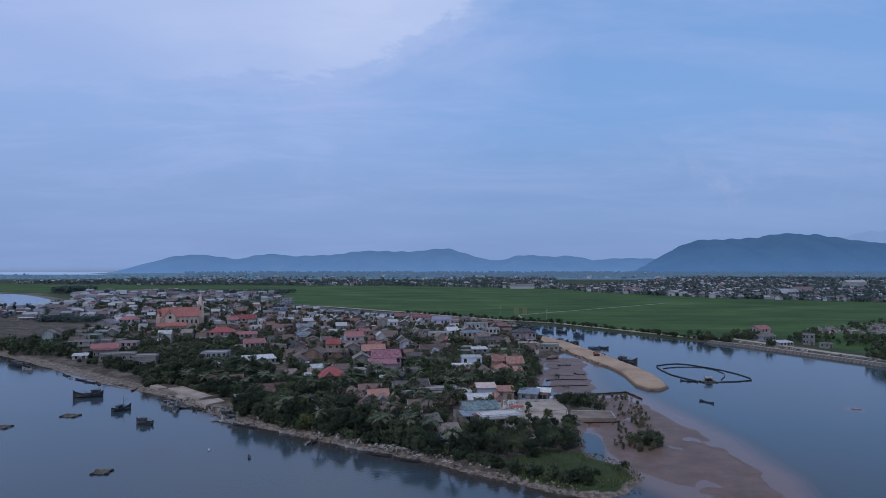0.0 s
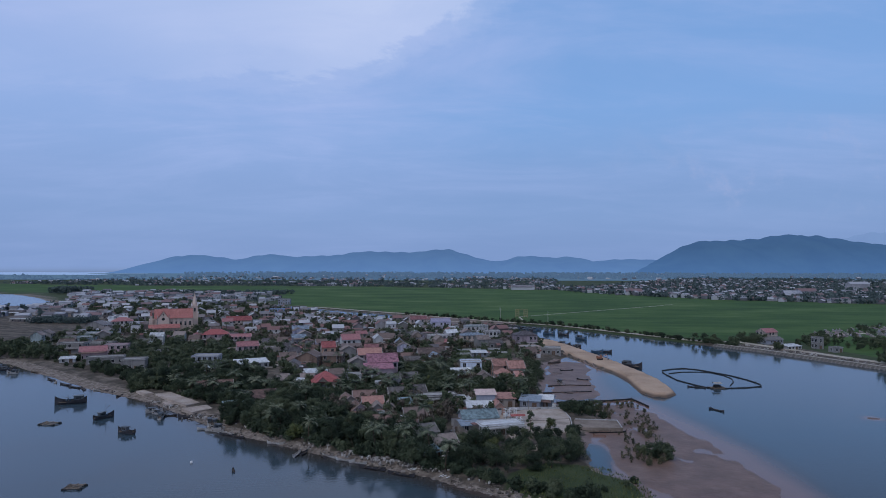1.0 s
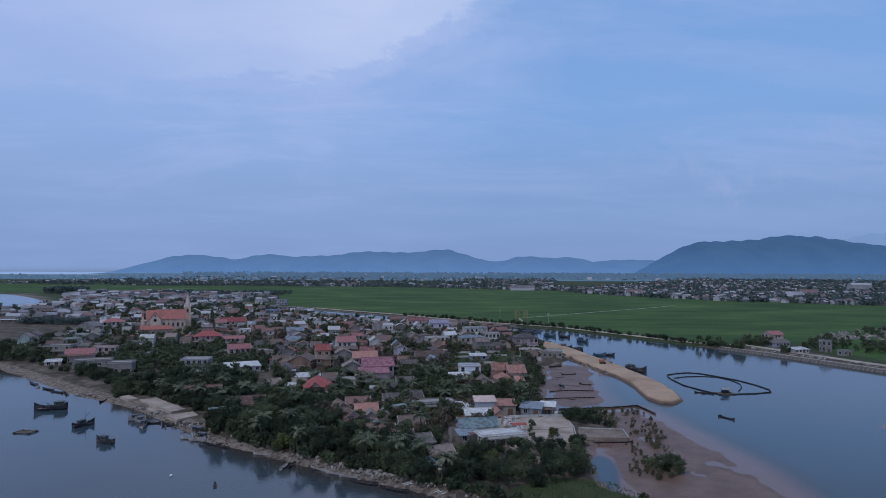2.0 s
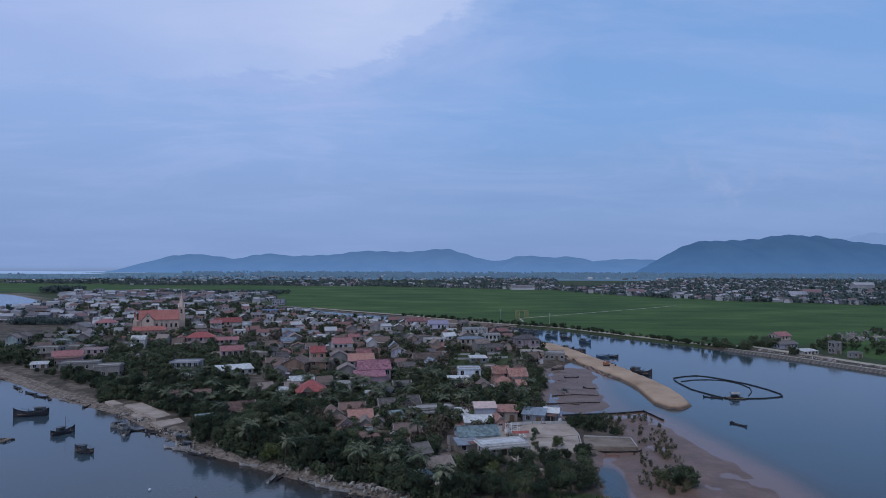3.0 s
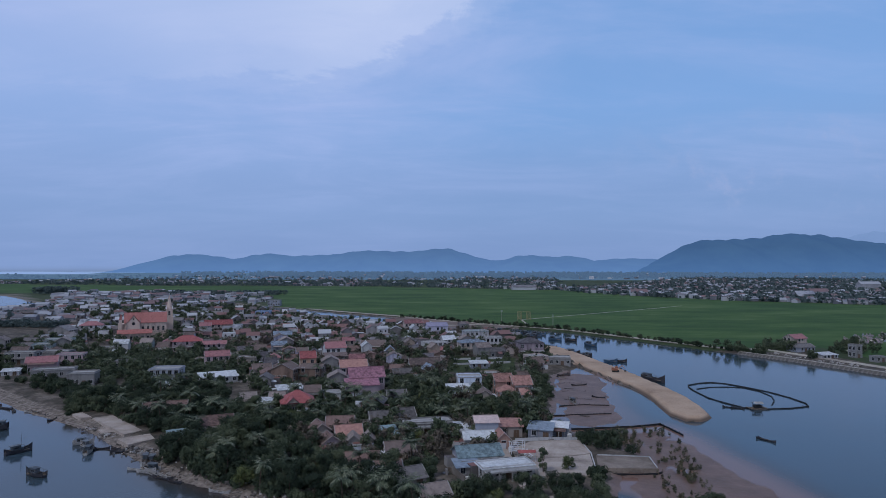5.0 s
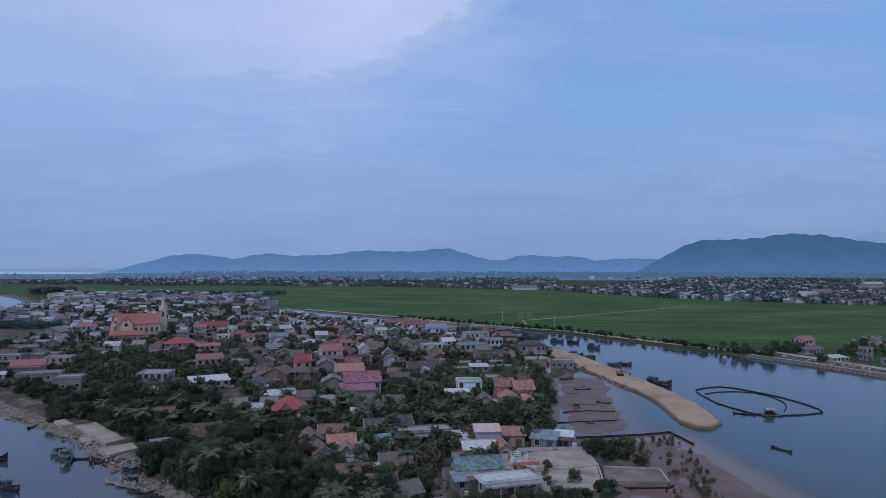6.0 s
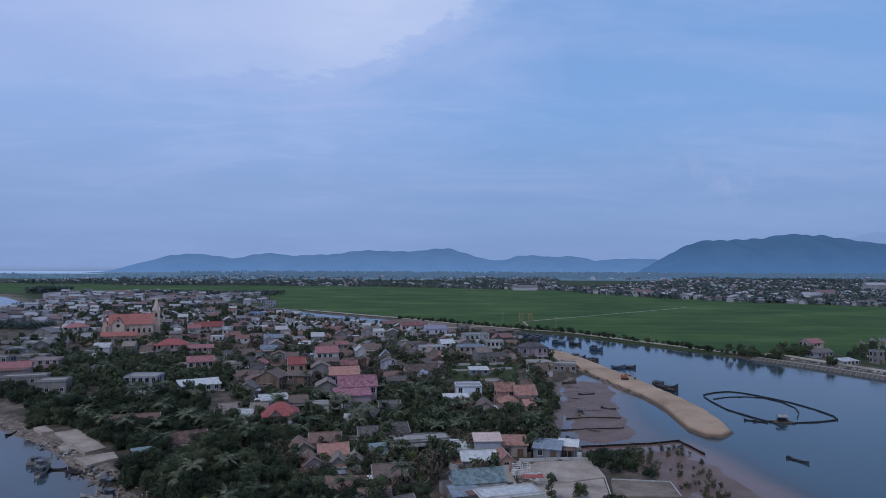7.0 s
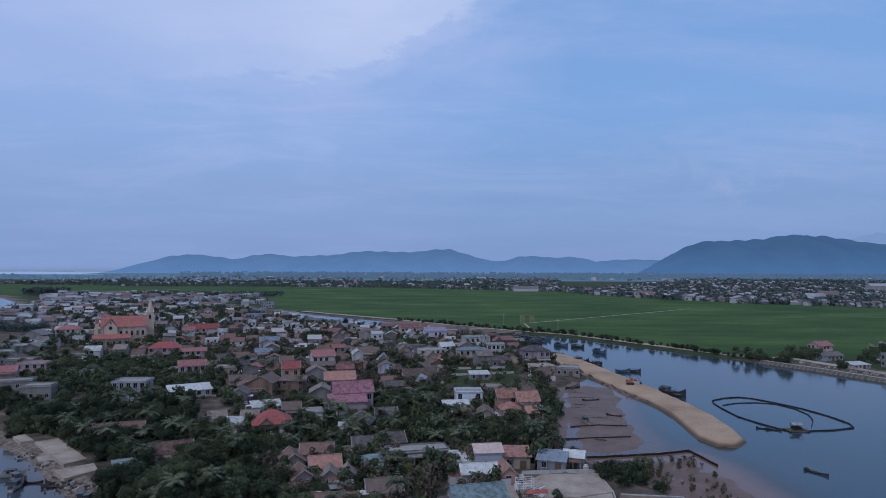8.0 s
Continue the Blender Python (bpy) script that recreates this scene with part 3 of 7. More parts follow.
def ribbon(name, pts, width, z, mat, label, category, thick=0.3):
    bm = bmesh.new()
    rows = []
    for i, p in enumerate(pts):
        a, b = Vector(pts[max(0, i - 1)]), Vector(pts[min(len(pts) - 1, i + 1)])
        d = (b - a).normalized()
        nrm = Vector((-d.y, d.x)) * width / 2
        zz = z if isinstance(z, (int, float)) else z[i]
        rows.append([bm.verts.new((p[0] + s * nrm.x * k, p[1] + s * nrm.y * k, zz - dz)) for s, k, dz in ((-1, 1.15, thick), (-1, 1, 0), (1, 1, 0), (1, 1.15, thick))])
    for r, q in zip(rows, rows[1:]):
        for i in range(3):
            bm.faces.new((r[i], r[i + 1], q[i + 1], q[i]))
    bmesh.ops.recalc_face_normals(bm, faces=bm.faces)
    return tagged(part(name, bm, mat), label, category, kind="structure")


ribbon("road", [(-166, 793), (-86, 720), (-50, 689), (0, 636), (43, 596), (93, 557), (140, 489), (176, 436), (194, 440), (205, 410), (222, 365), (240, 325)], 5, 1.72, ROADM, "pale dirt road along the river bank", "road")
ribbon("path", [(69, 585), (69.4, 648.7), (110, 686), (151.7, 724.7), (203, 772), (255.5, 820), (300, 865)], 1.9, 1.60, ROADM, "pale dirt path across the rice fields", "path")
ribbon("path", [(236, 420), (262, 460), (300, 490), (330, 500)], 4, 1.72, ROADM, "pale dirt path to the houses on the bank", "path")

# the plain beyond the last hedge, with a pale sheet of water on it; both emit blue haze
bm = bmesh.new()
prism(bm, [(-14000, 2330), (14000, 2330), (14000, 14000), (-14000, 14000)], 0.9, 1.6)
tagged(part("backdrop_plain", bm, haze_glow_material("hazy_plain", (0.05, 0.075, 0.055), (0.045, 0.083, 0.158))), "flat grey-green plain far off in blue haze", "plain", kind="structure")
FARWATER = haze_glow_material("hazy_water", (0.10, 0.13, 0.16), (0.145, 0.22, 0.395))
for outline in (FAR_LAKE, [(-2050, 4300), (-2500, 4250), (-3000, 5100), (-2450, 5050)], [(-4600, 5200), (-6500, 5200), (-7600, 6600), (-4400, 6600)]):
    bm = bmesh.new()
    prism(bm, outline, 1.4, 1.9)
    tagged(part("backdrop_water", bm, FARWATER), "sheet of water far off on the plain, pale with haze glow", "lake", kind="structure")


# ---- houses ----
GROUND_LEVEL = 1.45
WINDOWS = {}
TRIM = material("pale_plaster_trim", [(0.20, 0.19, 0.185), (0.38, 0.365, 0.355)], 0.8, 0.5, 2)


def window_meshes(w, h):
    if (w, h) not in WINDOWS:
        bm = bmesh.new()
        for x0, x1, z0, z1, y in ((-w / 2 - 0.09, -w / 2, 0, h, 0.06), (w / 2, w / 2 + 0.09, 0, h, 0.06), (-w / 2 - 0.09, w / 2 + 0.09, h, h + 0.1, 0.06), (-w / 2 - 0.15, w / 2 + 0.15, -0.1, 0, 0.14), (-0.03, 0.03, 0, h, 0.045)):
            box(bm, x0, x1, -y, 0.02, z0, z1)
        fr = bpy.data.meshes.new("window")
        bm.to_mesh(fr), bm.free()
        fr.materials.append(FRAME)
        bm = bmesh.new()
        box(bm, -w / 2, w / 2, -0.02, 0.02, 0, h)
        pn = bpy.data.meshes.new("pane")
        bm.to_mesh(pn), bm.free()
        pn.materials.append(GLASS)
        WINDOWS[(w, h)] = (fr, pn)
    return WINDOWS[(w, h)]


DOORS = {}


def door_mesh(w, h):
    if (w, h) not in DOORS:
        bm = bmesh.new()
        box(bm, -w / 2 - 0.1, -w / 2, -0.07, 0.02, 0, h + 0.1), box(bm, w / 2, w / 2 + 0.1, -0.07, 0.02, 0, h + 0.1), box(bm, -w / 2, w / 2, -0.07, 0.02, h, h + 0.1)
        box(bm, -w / 2, -0.02, -0.03, 0.02, 0.02, h), box(bm, 0.02, w / 2, -0.03, 0.02, 0.02, h)
        me = bpy.data.meshes.new("door")
        bm.to_mesh(me), bm.free()
        me.materials.append(DOOR)
        DOORS[(w, h)] = me
    return DOORS[(w, h)]


def slab(bm, pts, t):
    top = [bm.verts.new(p) for p in pts]
    low = [bm.verts.new((p[0], p[1], p[2] - t)) for p in pts]
    k = len(pts)
    bm.faces.new(top)
    bm.faces.new(low[::-1])
    for i in range(k):
        bm.faces.new((top[i], low[i], low[(i + 1) % k], top[(i + 1) % k]))


def tank(parent, x, y, z):
    bm = bmesh.new()
    rod(bm, (x - 0.8, y, z + 0.75), (x + 0.8, y, z + 0.75), 0.5, 12)
    for k in (-0.5, 0.5):
        box(bm, x + k - 0.06, x + k + 0.06, y - 0.4, y + 0.4, z, z + 0.4)
    part("water_tank", bm, STEEL, parent, "steel water tank")


def roof_mesh(bm, kind, w, d, h, rise, over=0.45, t=0.16):
    a, b = w / 2 + over, d / 2 + over
    k = rise / (d / 2)
    lo = h - over * k
    if kind == "gable":
        slab(bm, [(-a, -b, lo), (a, -b, lo), (a, 0, h + rise), (-a, 0, h + rise)], t)
        slab(bm, [(a, b, lo), (-a, b, lo), (-a, 0, h + rise + 0.004), (a, 0, h + rise + 0.004)], t)
        box(bm, -a, a, -0.14, 0.14, h + rise - 0.06, h + rise + 0.1)
    elif kind == "hip":
        r = max(0.2, w / 2 - d / 2) if w > d else 0.2
        p, q = (-r, 0, h + rise), (r, 0, h + rise)
        c = [(-a, -b, lo), (a, -b, lo), (a, b, lo), (-a, b, lo)]
        slab(bm, [c[0], c[1], q, p], t), slab(bm, [c[2], c[3], p, q], t), slab(bm, [c[1], c[2], q], t), slab(bm, [c[3], c[0], p], t)
        box(bm, -r, r, -0.12, 0.12, h + rise - 0.05, h + rise + 0.1)
    elif kind == "shed":
        slab(bm, [(-a, -b, h - 0.05), (a, -b, h - 0.05), (a, b, h + rise), (-a, b, h + rise)], t)
    else:
        slab(bm, [(-a + 0.15, -b + 0.15, h + 0.15), (a - 0.15, -b + 0.15, h + 0.15), (a - 0.15, b - 0.15, h + 0.15), (-a + 0.15, b - 0.15, h + 0.15)], 0.2)


def house(x, y, rot, w, d, eave, roof, rise, wall, cover, name="house", label="", category="house", limit=10, base=GROUND_LEVEL, rng=random, tanks=None, group=""):
    h = eave - base
    front_gable = roof == "gablef"
    porch_gable = roof == "hipg"
    if front_gable:
        roof, rot, w, d = "gable", rot + 90, d, w
    if porch_gable:
        roof = "hip"
    if not label:
        storeys = "two-storey" if h > 5.6 else "single-storey"
        tint = dict(cream="cream", white="white", concrete="bare grey concrete", bluegrey="blue-grey", pinkw="pink", ochre="ochre", orange="orange", brick="brown brick", mauve="mauve", blue="blue",
                    lav="lavender", teal="grey-green", bluew="pale blue", orangew="terracotta", tan="tan", shed="shade-dark", brickw="faded brick")[wall]
        over = dict(red="red tiled roof", pink="pink tiled roof", magenta="magenta metal roof", orange="orange tiled roof", brown="brown tiled roof", greybrown="grey-brown roof", greytile="grey tiled roof",
                    rust="rusty tiled roof", tan="pale tan roof", grey="grey roof", lavroof="lavender roof", tin="pale sheet-metal roof", bluetin="blue sheet-metal roof", tealtin="teal sheet-metal roof",
                    slab="flat concrete roof", pinkslab="pinkish flat roof", white="white roof")[cover]
        label = f"{storeys} {tint} house with a {over}"
    ob = thing(name, pose(x, y, base, 0, 0, rot), label, category, group)
    bm = bmesh.new()
    zb = -0.8
    a, b = w / 2, d / 2
    if roof == "gable":
        vs = [bm.verts.new(p) for p in ((-a, -b, zb), (a, -b, zb), (a, b, zb), (-a, b, zb), (-a, -b, h - 0.1), (a, -b, h - 0.1), (a, b, h - 0.1), (-a, b, h - 0.1), (-a, 0, h + rise - 0.12), (a, 0, h + rise - 0.12))]
        for f in ((0, 1, 5, 4), (2, 3, 7, 6), (1, 2, 6, 9, 5), (3, 0, 4, 8, 7), (4, 5, 9, 8), (6, 7, 8, 9)):
            bm.faces.new([vs[i] for i in f])
    elif roof == "shed":
        vs = [bm.verts.new(p) for p in ((-a, -b, zb), (a, -b, zb), (a, b, zb), (-a, b, zb), (-a, -b, h - 0.14), (a, -b, h - 0.14), (a, b, h + rise - 0.2), (-a, b, h + rise - 0.2))]
        for f in ((0, 1, 5, 4), (1, 2, 6, 5), (2, 3, 7, 6), (3, 0, 4, 7), (4, 5, 6, 7)):
            bm.faces.new([vs[i] for i in f])
    else:
        box(bm, -a, a, -b, b, zb, h - 0.02)
    if h > 5.4:        # a string course between the storeys
        box(bm, -a - 0.06, a + 0.06, -b - 0.06, b + 0.06, h / 2 - 0.08, h / 2 + 0.08)
    body = part("wall", bm, WALLS[wall], ob)
    bm = bmesh.new()
    roof_mesh(bm, roof, w, d, h, rise)
    part("roof", bm, ROOFS[cover], ob)
    if roof == "gable" and cover in ("pink", "magenta", "orange", "rust", "brown", "tan", "greytile", "red") and rng.random() < (0.8 if limit > 5 else 0.3):
        for s in (-1, 1):
            bm = bmesh.new()
            xe = s * (a + 0.40)
            for yy in (-1, 1):
                rod(bm, (xe, yy * (b + 0.46), h - 0.45 * rise / b + 0.02), (xe, 0, h + rise + 0.06), 0.11, 4)
            part("verge", bm, TRIM, ob, "pale plastered verge")
    if porch_gable:
        bm = bmesh.new()
        roof_mesh(bm, "gable", 4.5, 4.6, h, rise * 0.62, 0.3)
        r = part("porch_roof", bm, ROOFS[cover], ob)
        r.matrix_basis = pose(-w * 0.18, -b + 0.6, 0, 0, 0, 90)
        bm = bmesh.new()
        vs = [bm.verts.new(p) for p in ((-2.2, 0, h), (2.2, 0, h), (0, 0, h + rise * 0.6))]
        bm.faces.new(vs)
        bmesh.ops.solidify(bm, geom=bm.faces[:], thickness=0.2)
        g = part("porch_gable", bm, WALLS["cream"], ob)
        g.matrix_basis = pose(-w * 0.18, -b - 1.6, 0)
    if roof == "flat":
        bm = bmesh.new()
        p = max(0.35, rise)
        for x0, x1, y0, y1 in ((-a, a, -b, -b + 0.15), (-a, a, b - 0.15, b), (-a, -a + 0.15, -b + 0.15, b - 0.15), (a - 0.15, a, -b + 0.15, b - 0.15)):
            box(bm, x0, x1, y0, y1, h + 0.15, h + 0.15 + p)
        part("parapet", bm, WALLS[wall], ob)
        if w > 6 and (tanks if tanks is not None else rng.random() < 0.45):
            tank(ob, rng.uniform(-a + 1.6, a - 1.6), rng.uniform(0, b - 1), h + 0.15)
    if h > 5.4 and roof != "shed" and w > 6 and rng.random() < 0.6:      # a balcony with its balustrade
        bm = bmesh.new()
        z, bw_ = h / 2 + 0.1, w * rng.uniform(0.5, 0.95)
        box(bm, -bw_ / 2, bw_ / 2, -b - 1.3, -b - 0.004, z, z + 0.16), box(bm, -bw_ / 2, bw_ / 2, -b - 1.3, -b - 1.2, z + 0.9, z + 1.0)
        for i in range(int(bw_ / 0.5) + 1):
            box(bm, -bw_ / 2 + i * 0.5, -bw_ / 2 + i * 0.5 + 0.1, -b - 1.29, -b - 1.21, z + 0.16, z + 0.9)
        part("balcony", bm, TRIM, ob, "pale balcony with a balustrade")
    elif h < 5.4 and roof in ("gable", "hip") and d > 4.5 and rng.random() < 0.62:      # a lean-to porch roof on posts
        bm = bmesh.new()
        k, f = rng.uniform(1.6, 2.4), w / 2 * rng.uniform(0.7, 1.0)
        slab(bm, [(-f, -b - k, h - 0.95), (f, -b - k, h - 0.95), (f, -b - 0.02, h - 0.42), (-f, -b - 0.02, h - 0.42)], 0.1)
        part("porch_roof", bm, ROOFS[rng.choice([cover, "rust", "tan", "greytile", "tin"])], ob)
        bm = bmesh.new()
        box(bm, -0.1, 0.1, -0.1, 0.1, -0.5, h - 1.02)
        me = bpy.data.meshes.new("porch_post")
        bm.to_mesh(me), bm.free()
        me.materials.append(TRIM)
        for i in range(3):
            shared("porch_post", me, ob, pose((i - 1) * (f - 0.2), -b - k + 0.25, 0))
    made = 0
    rows = 2 if h > 5.4 else 1
    for side, length, depth in ((0, w, b), (90, d, a), (-90, d, a)):
        n = max(1, min(5, int(length / 2.5)))
        for s in range(rows):
            for i in range(n):
                if made >= limit:
                    continue
                u = (i + 0.5) * length / n - length / 2
                m = pose(0, 0, 0, 0, 0, side) @ pose(u, -depth - 0.004, 0)
                z0 = s * h / rows
                if s == 0 and side == 0 and i == n // 2:
                    shared("door", door_mesh(1.4, 2.1), ob, m)
                    made += 1
                    continue
                if rng.random() < 0.12:
                    continue
                fr, pn = window_meshes(*((1.4, 1.9) if rows == 2 else (1.25, 1.45)))
                win = shared("window", fr, ob, m @ pose(0, 0, z0 + min(1.0, h / rows - 1.7)))
                shared("pane", pn, win)
                made += 1
    return ob


